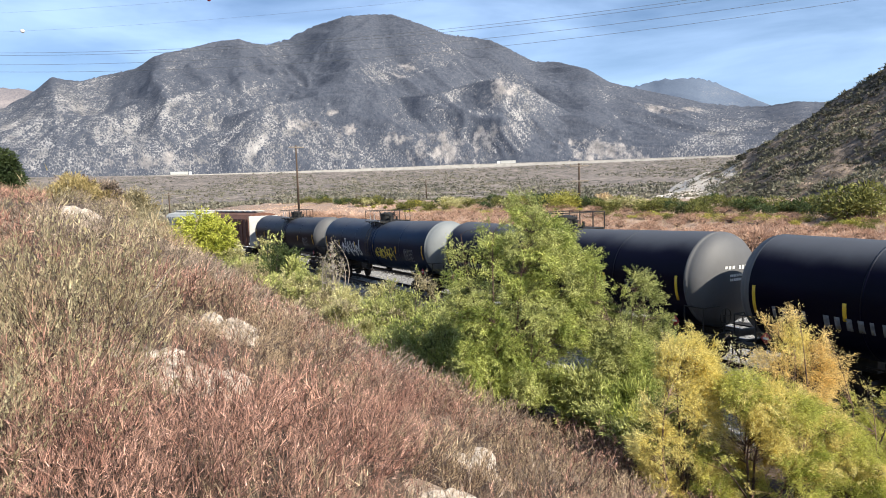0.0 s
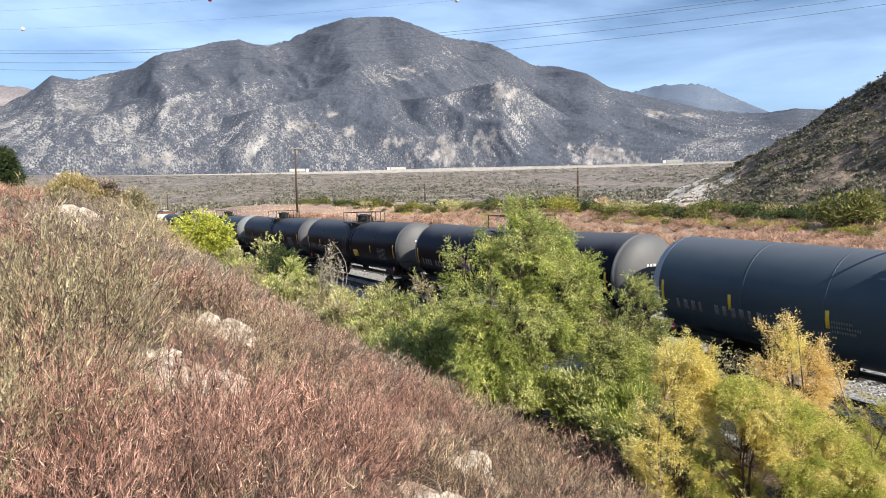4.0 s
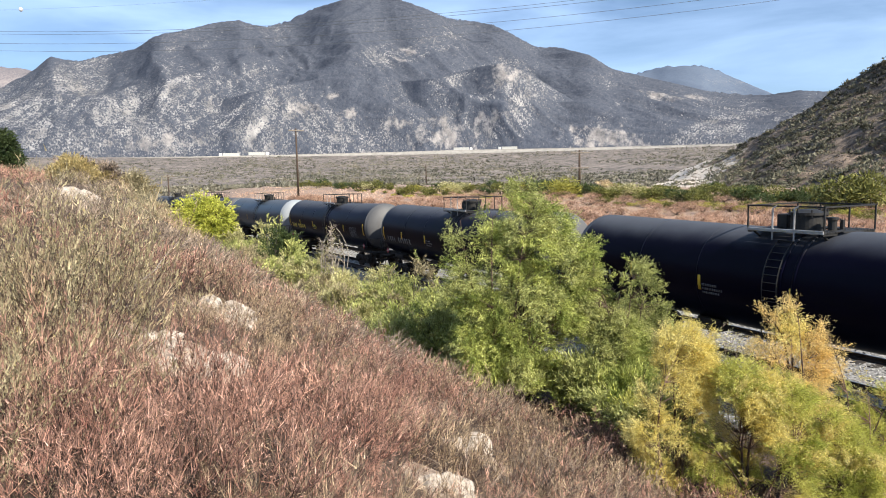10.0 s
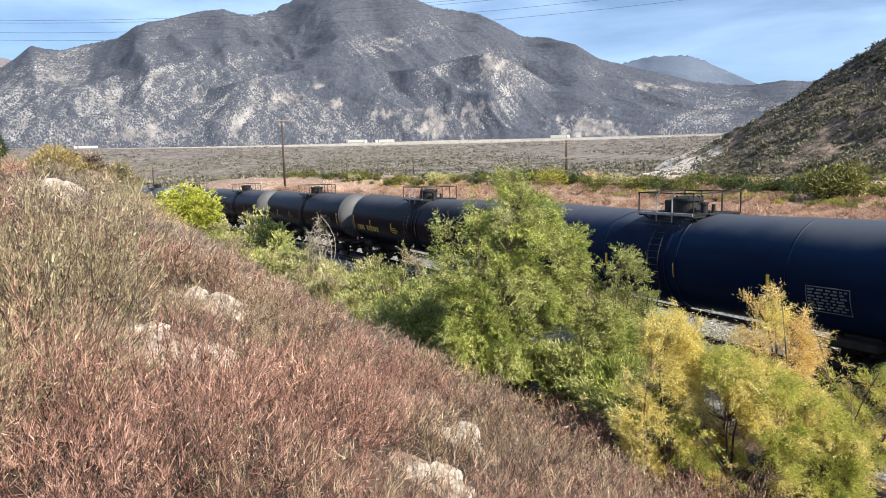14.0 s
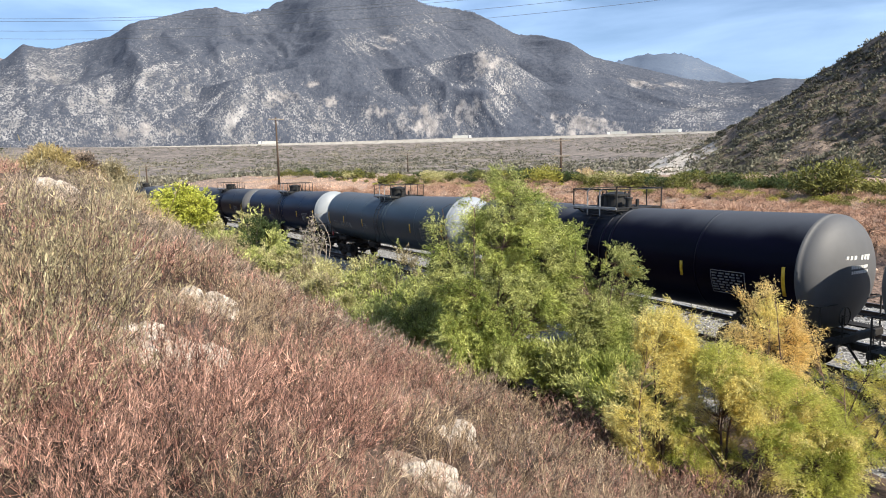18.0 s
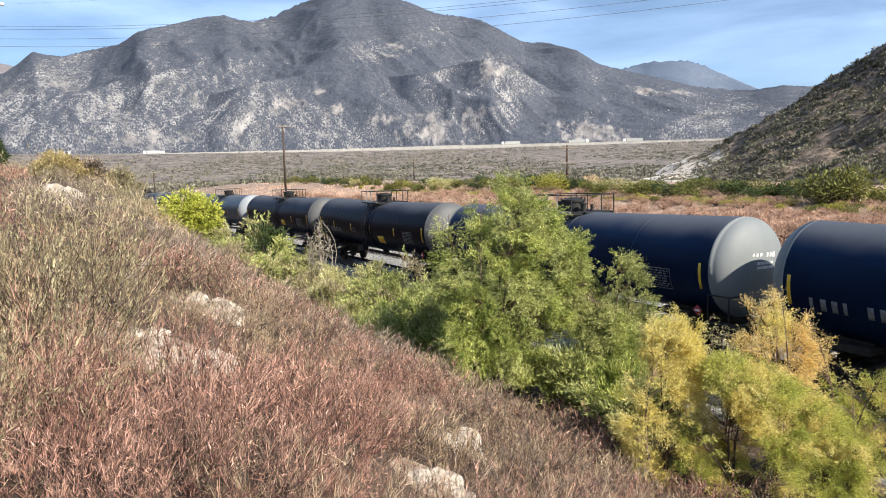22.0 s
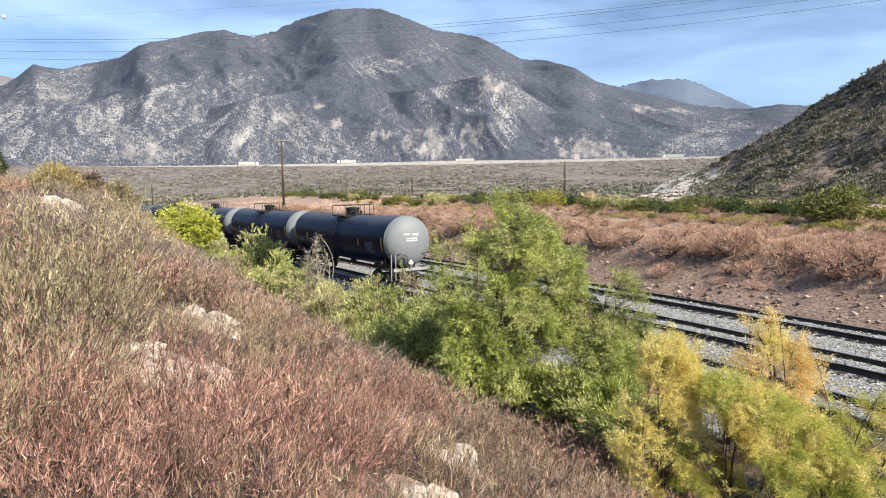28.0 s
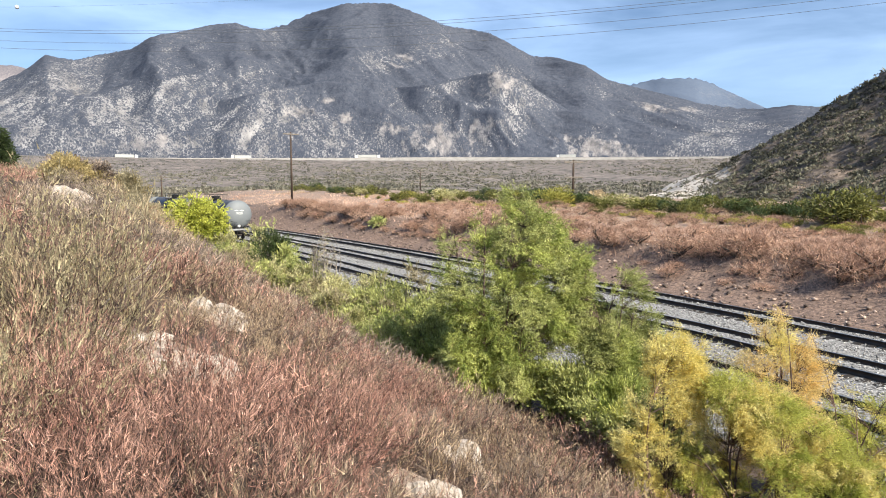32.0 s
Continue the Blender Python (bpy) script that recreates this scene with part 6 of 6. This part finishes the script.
    # bushes along the toe, from near to far
    for i, (az, d, r, h, leaf, label) in enumerate([
            (-4.0, 25.5, 1.35, 3.0, ["willow", "sage"], "olive green bush with upright yellow-tipped shoots"),
            (-6.6, 28.0, 1.2, 2.2, ["pale", "willow"], "pale green bush at the foot of the slope"),
            (-1.5, 23.5, 1.2, 2.3, ["willow", "feather"], "dense olive green rounded bush"),
            (-9.0, 31.0, 1.3, 1.9, ["pale", "pale"], "pale grey-green bush among dry grass"),
            (-11.5, 34.5, 1.4, 2.3, ["pale", "willow"], "pale sage-green bush in dry grass"),
            (-14.4, 38.0, 1.5, 3.7, ["dark", "willow"], "dark green upright willow-like bush"),
            (-16.3, 43.0, 1.5, 3.4, ["willow", "pale"], "green willow-like bush by the tracks"),
            (-13.0, 38.0, 1.4, 1.9, ["pale", "willow"], "pale green bush by the tracks"),
            (-18.2, 41.0, 1.2, 2.4, ["pale", "willow"], "pale green brush on the slope"),
            (-23.6, 44.0, 1.2, 1.8, ["sage", "gold"], "dull straw and gold bush on the crest"),
            (2.0, 19.5, 1.3, 1.8, ["willow", "feather"], "low green bush under a taller tree"),
            (-4.3, 20.8, 1.3, 2.0, ["willow", "feather"], "dense olive green bush at the slope's foot"),
            (-1.0, 20.0, 1.2, 2.4, ["willow", "willow"], "dense olive green bush beside a tree"),
            (-7.2, 24.5, 1.2, 1.5, ["pale", "willow"], "low pale green bush at the slope's foot"),
            (-9.8, 27.5, 1.2, 1.5, ["pale", "sage"], "low pale yellow-green bush"),
            (-12.2, 31.0, 1.3, 1.6, ["pale", "sage"], "low pale yellow-green bush"),
            (-15.0, 36.0, 1.4, 1.9, ["pale", "willow"], "low pale green bush among dry brush"),
            (-17.4, 37.5, 1.3, 1.8, ["sage", "willow"], "low yellow-green bush among dry brush"),
            (-11.0, 29.5, 1.2, 1.4, ["pale", "sage"], "low pale yellow-green bush"),
            (-5.2, 22.0, 1.1, 1.5, ["willow", "pale"], "low olive green bush"),
            (-29.6, 33.0, 1.1, 1.0, ["grey_stem", "gold"], "grey and gold brush on the crest"),
            (-27.6, 35.0, 1.1, 1.1, ["grey_stem", "gold"], "grey and gold brush on the crest"),
            (-25.8, 38.0, 1.3, 1.7, ["sage", "gold"], "straw and gold brush on the crest"),
            (6.5, 17.5, 1.0, 1.6, ["willow", "feather"], "low green bush below a taller tree"),
            (11.0, 17.0, 0.9, 1.6, ["willow", "feather"], "low dense green bush"),
            (14.0, 16.0, 1.0, 1.3, ["willow", "feather"], "dense green bush beside gold shrubs"),
            (17.0, 14.5, 0.9, 1.5, ["tam_green", "willow"], "yellow-green feathery bush by the tracks")]):
        x, y = plan(az, d)
        rng = random.Random(i + 90)
        lobes = [(rng.uniform(-0.5, 0.5) * r, rng.uniform(-0.5, 0.5) * r, h * rng.uniform(0.3, 0.55), r * rng.uniform(0.55, 0.8), r * 0.7, h * 0.35) for _ in range(4)]
        lobes += [(rng.uniform(-0.7, 0.7) * r, rng.uniform(-0.3, 0.3) * r, h * rng.uniform(0.68, 0.85), r * 0.28, r * 0.28, h * 0.24) for _ in range(4)]
        tree("bush", x, y, lobes, 300, 40, leaf, 0.12, 0.008 + 0.0005 * d, 20 + i, label, "bush", limbs=9, droop=0.55, trunk_r=0.03, group="bushes along the toe", spray=0.36, gap=0.44)
    x, y = plan(-20.4, 42)
    tree("lime_tree", x, y, [(0, 0, 2.0, 1.9, 1.6, 1.4), (-0.8, 0, 2.6, 1.1, 1.1, 1.0), (0.8, 0, 2.5, 1.2, 1.1, 1.1), (0.1, 0, 3.3, 0.9, 0.9, 0.7)],
         900, 20, ["lime", "lime"], 0.14, 0.035, 71, "round bright lime-green small tree on the slope", "tree", limbs=9, droop=0.0, trunk_r=0.06, spray=0.32, gap=0.3)
    x, y = plan(-10.3, 33.5)
    tree("bare_shrub", x, y, [(0, 0, 2.2, 0.7, 0.7, 1.2), (0.1, 0, 3.4, 0.35, 0.35, 0.8), (-0.5, 0, 2.8, 0.3, 0.3, 0.6), (0.5, 0, 2.6, 0.3, 0.3, 0.7)],
         420, 2, "pale", 0.06, 0.012, 72, "leafless bleached twiggy shrub at the foot of the slope", "shrub", limbs=16, bark="bleached", trunk_r=0.04, twig_r=0.014, spray=0.15, gap=0.2)
    x, y = plan(-33.3, 48)
    tree("evergreen_tree", x, y, [(-0.6, 0, 1.6, 1.0, 1.0, 1.0), (-0.4, 0, 2.3, 0.7, 0.7, 0.7), (-1.3, 0, 1.8, 1.0, 1.0, 1.2), (-1.0, 0, 2.7, 0.6, 0.6, 0.5), (0.2, 0, 1.1, 0.6, 0.6, 0.7)],
         700, 24, ["dark", "dark"], 0.2, 0.04, 73, "dark evergreen tree with grey twigs on the crest", "tree", limbs=9, trunk_r=0.08, spray=0.4, gap=0.3)


make_trackside_trees()


def bush_variants(count, leaf, seed, n=1050, h=3.0, r=2.2, size=0.36, width=0.075):
    out = []
    for i in range(count):
        rng = np.random.default_rng(seed + i)
        lobes = rng.uniform(-0.6, 0.6, (7, 3)) * [r, r, 0] + np.stack([np.zeros(7), np.zeros(7), rng.uniform(0.3, 0.75, 7) * h], -1)
        own = rng.integers(0, 7, n)
        d = rng.normal(size=(n, 3))
        d /= np.linalg.norm(d, axis=1, keepdims=True)
        p = lobes[own] + d * rng.uniform(0.55, 1.05, n)[:, None] * np.array([r * 0.5, r * 0.5, h * 0.3]) * rng.uniform(0.7, 1.1, 7)[own][:, None]
        p[:, 2] = np.abs(p[:, 2])
        lv = slivers(p, d + [0, 0, 0.4] + rng.normal(size=(n, 3)) * 0.5, rng.uniform(0.5, 1.3, n) * size, width, rng)
        st = bent(rng, np.zeros((7, 3)), lobes, 5, 0.05, 0.08)
        tv, tq = tubes(st, np.linspace(1, 0.3, 5)[None] * np.full((7, 1), 0.06), 4)
        tv, tq = tv, np.concatenate([tq[:, [0, 1, 2]], tq[:, [0, 2, 3]]])
        v, q, ix = join_np((tv, tq, 0), (*lv, 1))
        out.append(mesh_np("far_bush", v, q, [M["bark"], P[leaf]], ix))
    return out


def thicket_d(az):
    """How far off the riverbed thicket begins behind the grassy plateau."""
    return float(np.interp(az, [-12, -3.5, 4, 11, 17, 24, 32, 40], [150, 108, 94, 85, 75, 66, 61, 58]))


def make_far_bank():
    rng = np.random.default_rng(17)
    # low mounded scrub on the cut bank
    mounds = bush_variants(5, "bank", 300, 850, 0.75, 1.0, 0.19, 0.011)
    def bank(x, y):
        s, n = to_track(x, y)
        return 12.5 < n < 34 and -40 < s < 110 and (n > 15 or value_noise(x * 0.3, y * 0.3, 41) > 0.45)
    spots = scatter(rng, 4200, -16, 42, 30, 120, lambda r: 0.9 + 0.011 * r, bank)
    spots = sorted(spots, key=lambda p: p[0] ** 2 + p[1] ** 2)[:280]
    for x, y in spots:
        ob = new("bank_scrub", mounds[int(rng.integers(0, 5))])
        k = rng.uniform(0.7, 1.5)
        ob.matrix_basis = pose(x, y, float(ground_z(x, y)) - 0.05, 0, 0, rng.uniform(0, 360)) @ Matrix.Diagonal((k, k, k * rng.uniform(0.6, 1.0), 1))
        tagged(ob, "low mound of brown dry scrub on the cut bank", "scrub", "bank scrub")
    # taller shrubs along the lip of the cutting, dark underneath
    for i in range(80):
        x, y, _ = on_track(rng.uniform(-32, 70), rng.uniform(14.2, 17.0))
        ob = new("bank_shrub", mounds[int(rng.integers(0, 5))])
        k = rng.uniform(1.5, 2.1)
        ob.matrix_basis = pose(x, y, float(ground_z(x, y)) - 0.1, 0, 0, rng.uniform(0, 360)) @ Matrix.Diagonal((k, k, k * rng.uniform(0.85, 1.2), 1))
        tagged(ob, "rounded brown dry shrub at the lip of the cutting", "shrub", "cutting shrubs")
    # loose stones on the cutting
    n = 11000
    s, m = rng.uniform(-30, 75, n), 8.2 + 9.5 * rng.uniform(0, 1, n) ** 1.3
    x, y, turn = on_track(s, m)
    big = 0.03 + 0.2 * rng.uniform(0, 1, n) ** 9
    p, q = stones(rng, x, y, ground_z(x, y), big)
    stone = material("brown_cutting_stone", (0.12, 0.075, 0.06), (0.62, 0.47, 0.37), 2.0, 0.9, 0.0, island=0.85)
    tagged(new("cutting_stones", mesh_np("cutting_stones", p, q, stone)), "loose brown stones strewn over the cutting", "stones", kind="stuff")
    # pink-brown dry grass over the plateau
    n = 170000
    az, r = np.radians(rng.uniform(-20, 44, n)), 32 * (170 / 32) ** rng.uniform(0, 1, n)
    x, y = r * np.sin(az), r * np.cos(az)
    s, m = to_track(x, y)
    dens = fbm(x * 0.12, y * 0.12, 3, 51)
    ok = (m > 14) & (r < np.interp(np.degrees(az), [-12, -3.5, 11, 24, 40], [165, 125, 100, 82, 74])) & (dens + rng.uniform(-0.25, 0.25, n) > 0.36)
    x, y, r, m, dens = x[ok], y[ok], r[ok], m[ok], dens[ok]
    n = len(x)
    p = np.stack([x, y, ground_z(x, y) - 0.03], -1)
    d = rng.normal(size=(n, 3)) * [0.7, 0.7, 0.2] + [0, 0, 0.9]
    lv = slivers(p, d, rng.uniform(0.2, 0.5, n) * np.where(dens > 0.6, 1.3, 1.0), 0.006 + 0.0003 * r, rng)[0].reshape(-1, 3, 3)
    warm = (m + 20 * value_noise(x * 0.05, y * 0.05, 61) < 41)
    for name, mask, mat, label in (("bank_grass", warm, "pink", "pink-brown dry grass on the bank"), ("straw_grass", ~warm, "straw", "pale straw grass on the plateau")):
        v = lv[mask].reshape(-1, 3)
        ob = new(name, mesh_np(name, v, np.arange(len(v)).reshape(-1, 3), P[mat]))
        tagged(ob, label, "dry grass", kind="stuff")
    # one green bush on the bank
    x, y = plan(-6.0, 84)
    var = bush_variants(2, "willow", 340, 900, 1.6, 1.6, 0.3, 0.06)
    ob = new("green_bush", var[0])
    ob.matrix_basis = pose(x, y, float(ground_z(x, y)))
    tagged(ob, "small green bush among brown scrub on the bank", "bush", "river bushes")
    # river bushes behind the plateau
    kinds = [("willow", bush_variants(4, "river", 400)), ("lime", bush_variants(3, "river_lime", 420)), ("dark", bush_variants(3, "dark", 440)), ("pale", bush_variants(2, "pale", 460)), ("straw", bush_variants(1, "straw", 470))]
    names = {"willow": "olive green", "lime": "yellow-green", "dark": "dark green", "pale": "pale grey-green", "straw": "pale straw-coloured dry"}
    az = -12.5
    while az < 40:
        d = thicket_d(az) + rng.uniform(0, 13)
        k = rng.choice(4, p=[0.54, 0.10, 0.26, 0.10])
        key, meshes = kinds[int(k)]
        x, y = plan(az, d)
        size = rng.uniform(0.7, 1.2) * float(np.interp(az, [-12, 0, 10, 20, 40], [0.6, 0.62, 0.66, 0.58, 0.5]))
        ob = new("river_bush", meshes[int(rng.integers(0, len(meshes)))])
        ob.matrix_basis = pose(x, y, float(ground_z(x, y)) - 0.15, 0, 0, rng.uniform(0, 360)) @ Matrix.Diagonal((size * 1.25, size * 1.25, size, 1))
        tagged(ob, "%s bush in the riverbed thicket" % names[key], "bush", "river bushes")
        az += rng.uniform(0.35, 0.85)
    # low yellow-green plants along the plateau's edge
    az = -9.0
    while az < 36:
        x, y = plan(az, thicket_d(az) - rng.uniform(0.5, 5))
        key, meshes = kinds[0 if rng.uniform() < 0.45 else 1]
        size = rng.uniform(0.16, 0.3)
        ob = new("edge_plant", meshes[int(rng.integers(0, len(meshes)))])
        ob.matrix_basis = pose(x, y, float(ground_z(x, y)) - 0.05, 0, 0, rng.uniform(0, 360)) @ Matrix.Diagonal((size * 1.7, size * 1.7, size, 1))
        tagged(ob, "low %s plant at the edge of the dry grass" % names[key], "plant", "edge plants")
        az += rng.uniform(0.4, 1.3)
    for az, d, size, key in ((30.6, 61, 0.95, 0), (31.9, 62, 1.05, 0), (29.7, 63, 0.75, 0), (8.7, 89, 0.85, 1), (9.6, 88, 0.8, 1), (13.2, 104, 0.75, 4)):
        x, y = plan(az, d)
        ob = new("river_bush", kinds[key][1][0])
        ob.matrix_basis = pose(x, y, float(ground_z(x, y)) - 0.1, 0, 0, az * 20) @ Matrix.Diagonal((size * 1.2, size * 1.2, size, 1))
        tagged(ob, "large rounded %s bush" % names[kinds[key][0]], "bush", "river bushes")


make_far_bank()


def clumps(rng, x, y, z, n, size, width, lift, leaf=0.6):
    m = len(x)
    own = np.repeat(np.arange(m), n)
    d = rng.normal(size=(m * n, 3))
    d[:, 2] = np.abs(d[:, 2])
    d /= np.linalg.norm(d, axis=1, keepdims=True)
    big = rng.uniform(0.5, 1.4, m)[own]
    p = np.stack([x, y, z], -1)[own] + d * [1, 1, 0.7] * (size * 0.5 * big * rng.uniform(0.4, 1, m * n))[:, None] - [0, 0, lift]
    return slivers(p, d + rng.normal(size=(m * n, 3)) * 0.4, size * leaf * big, width * big, rng)


def make_distant_scrub():
    rng = np.random.default_rng(23)
    n = 9000
    A, R = rng.uniform(17.2, 45, n), rng.uniform(95, 250, n)
    ok = fbm(A * 0.5, R * 0.05, 3, 71) > 0.36
    A, R = A[ok], R[ok]
    keep = rng.uniform(0, 1, len(A)) < np.interp(A, [17, 20.5, 23], [0.1, 0.35, 1.0])
    A, R = A[keep], R[keep]
    v, q = clumps(rng, R * np.sin(np.radians(A)), R * np.cos(np.radians(A)), hill_z(A, R), 26, 2.1, 0.18, 0.45, 0.24)
    tagged(new("hill_scrub", mesh_np("hill_scrub", v, q, P["scrub"])), "dull green scrub scattered over the hill", "scrub", kind="stuff")
    n = 5200
    A, R = rng.uniform(19, 45, n), rng.uniform(95, 250, n)
    v, q = clumps(rng, R * np.sin(np.radians(A)), R * np.cos(np.radians(A)), hill_z(A, R), 18, 1.0, 0.09, 0.15, 0.25)
    tagged(new("hill_brush", mesh_np("hill_brush", v, q, P["hillbrush"])), "grey-brown dry brush between the hill scrub", "brush", kind="stuff")
    n = 46000
    az, r = np.radians(rng.uniform(-38, 24, n)), 170 * (625 / 170) ** rng.uniform(0, 1, n)
    x, y = r * np.sin(az), r * np.cos(az)
    ok = fbm(x * 0.02, y * 0.008, 4, 83) + rng.uniform(-0.14, 0.14, n) > 0.48
    x, y = x[ok], y[ok]
    v, q = clumps(rng, x, y, ground_z(x, y), 5, 1.8, 0.4, 0.4, 0.4)
    tagged(new("valley_scrub", mesh_np("valley_scrub", v, q, P["greyscrub"])), "grey low scrub over the valley terrace", "scrub", kind="stuff")


make_distant_scrub()


# ---- poles, wires, highway traffic ----
def utility_pole(az, d, top, label, arms=1, thick=0.2):
    x, y = plan(az, d)
    z = float(ground_z(x, y))
    root = new("utility_pole")
    root.matrix_basis = pose(x, y, z - 0.3, 0, 0, 20 - az)
    tagged(root, label, "utility pole", "utility poles")
    h = top - z + 0.3
    bm = bmesh.new()
    disc(bm, (0, 0, h / 2), (0, 0, 1), thick, h, 12, thick * 0.62)
    child("post", mesh_bm("post", bm, M["wood"], True), root)
    for k in range(arms):
        bm = bmesh.new()
        zz = h - 0.35 - k * 2.1
        box(bm, 0, -0.2, zz, 2.7, 0.14, 0.19, bevel=0.015)
        rod(bm, (-0.6, -0.16, zz), (0, -0.1, zz - 0.55), 0.02, 6)
        rod(bm, (0.6, -0.16, zz), (0, -0.1, zz - 0.55), 0.02, 6)
        arm = child("crossarm", mesh_bm("crossarm", bm, M["arm"]), root)
        for xx in (-1.15, -0.5, 0.5, 1.15):
            bm = bmesh.new()
            disc(bm, (xx, -0.16, zz + 0.14), (0, 0, 1), 0.045, 0.16, 8, 0.03)
            child("insulator", mesh_bm("insulator", bm, M["galv"]), arm)


for az, d, el, arms, label in ((-12.8, 118, 4.5, 1, "tall brown timber utility pole with a small crossarm"), (-2.05, 175, 1.35, 2, "timber utility pole with two crossarms"),
                               (10.85, 96, 2.25, 2, "dark timber utility pole with crossarms by the river bushes"), (-28.7, 75, 2.45, 0, "short dark timber pole behind the crest"),
                               (-22.85, 160, 0.9, 1, "distant timber utility pole"), (-8.0, 260, 0.3, 1, "distant thin timber utility pole")):
    utility_pole(az, d, EYE_Z + d * math.tan(radians(el)), label, arms)

WIRE_AZ, WIRE_D = radians(12), 180.0


def wire_point(u, low, a, mid=-55.0):
    return (WIRE_D * math.sin(WIRE_AZ) + u * math.cos(WIRE_AZ), WIRE_D * math.cos(WIRE_AZ) - u * math.sin(WIRE_AZ), low + a * (u - mid) ** 2)


def make_wires():
    for low, a, name in ((49.2, 0.00031, "power_line"), (50.0, 0.00031, "power_line"), (46.5, 0.0003, "power_line"), (44.1, 0.00031, "power_line"), (58.2, 0.0002, "shield_wire"), (64.0, 0.0002, "shield_wire")):
        u = np.linspace(-330, 260, 80)
        p = np.array([wire_point(k, low, a) for k in u])[None]
        v, q = tubes(p, np.full((1, 80), 0.045 if name == "power_line" else 0.02), 5)
        ob = new(name, mesh_np(name, v, q, M["wire"], shade=True))
        tagged(ob, "sagging overhead power line across the valley" if name == "power_line" else "thin overhead shield wire", "power line", "overhead lines")
    balls = [(-173, 58.2, "white"), (-35, 58.2, "white"), (-108, 64.0, "red_ball")]
    M["red_ball"] = material("red_ball_paint", (0.55, 0.03, 0.05), (0.62, 0.05, 0.08), 3, 0.5, 0.0)
    for u, low, m in balls:
        bm = bmesh.new()
        bmesh.ops.create_uvsphere(bm, u_segments=20, v_segments=12, radius=0.62)
        disc(bm, (0, 0, 0), (1, 0, 0), 0.64, 0.05, 20)
        ob = new("marker_ball", mesh_bm("marker_ball", bm, M[m], True))
        ob.matrix_basis = Matrix.Translation(wire_point(u, low, 0.0002))
        tagged(ob, ("white" if m == "white" else "red") + " round marker ball on an overhead wire", "marker ball", "marker balls")
    # lattice towers that carry the line, outside the view on both sides
    for u in (-330, 260):
        x, y, top = wire_point(u, 64.0, 0.0002)
        z = float(ground_z(x, y))
        root = new("transmission_tower")
        root.matrix_basis = pose(x, y, z, 0, 0, 78)
        tagged(root, "grey steel lattice transmission tower", "tower", "transmission towers")
        h = top - z
        bm = bmesh.new()
        for sx in (-1, 1):
            for sy in (-1, 1):
                rod(bm, (sx * 4, sy * 4, -1), (sx * 0.6, sy * 0.6, h), 0.12, 5)
        for i in range(9):
            k0, k1 = i / 9, (i + 1) / 9
            for sx, sy, tx, ty in ((-1, -1, 1, -1), (1, -1, 1, 1), (1, 1, -1, 1), (-1, 1, -1, -1)):
                r0, r1 = 4 - 3.4 * k0, 4 - 3.4 * k1
                rod(bm, (sx * r0, sy * r0, h * k0), (tx * r1, ty * r1, h * k1), 0.06, 4)
        child("lattice", mesh_bm("lattice", bm, M["galv"]), root)
        bm = bmesh.new()
        for zz in (0.62, 0.74, 0.86):
            box(bm, 0, 0, h * zz, 0.4, 12, 0.4)
        child("crossarm", mesh_bm("crossarm", bm, M["galv"]), root)


make_wires()

TRAFFIC = []


def road_pose(az, lane, flip):
    el = float(np.interp(az, [-50, -32, 0.8, 22.6], [2.0, 2.09, 2.44, 2.28]))
    r = 640.0
    x, y = plan(az, r + lane)
    return pose(x, y, EYE_Z + r * math.tan(radians(el)), 0, 0, -az + (180 if flip else 0))


def truck(long):
    root = new("semi_truck" if long else "car")
    tagged(root, "white semi truck on the highway" if long else "small pale car on the highway", "truck" if long else "car", "highway traffic")
    bm = bmesh.new()
    if long:
        box(bm, -2.0, 0, 2.35, 14.5, 2.6, 2.6, bevel=0.1)
        child("trailer", mesh_bm("trailer", bm, M["whitecar"]), root)
        bm = bmesh.new()
        box(bm, 7.2, 0, 2.1, 2.6, 2.5, 2.9, bevel=0.25)
        child("cab", mesh_bm("cab", bm, M["white"]), root)
        wheels = (-8, -6.7, 3.4, 4.7, 7.9)
    else:
        box(bm, 0, 0, 0.75, 4.5, 1.8, 0.7, bevel=0.15)
        box(bm, -0.2, 0, 1.3, 2.3, 1.6, 0.55, bevel=0.2)
        child("body", mesh_bm("body", bm, M["galv"]), root)
        wheels = (-1.4, 1.4)
    for wx in wheels:
        for wy in (-1, 1):
            bm = bmesh.new()
            disc(bm, (wx, wy * (1.15 if long else 0.8), 0.5 if long else 0.33), (0, 1, 0), 0.5 if long else 0.33, 0.3, 14)
            child("wheel", mesh_bm("wheel", bm, M["iron"]), root)
    return root


for az0, lane, flip, long in ((-62, 0, False, True), (-55, 0, False, False), (30, 6, True, True), (38, 6, True, False), (47, 6, True, True), (-32, 6, True, True), (-37, 6, True, False), (-22, 6, True, False),
                              (-14, 0, False, False), (-9, 6, True, True), (-2, 0, False, True), (6, 6, True, False), (15, 0, False, True), (20, 6, True, True), (-43, 0, False, True)):
    TRAFFIC.append((truck(long), az0, lane, flip))


motions()
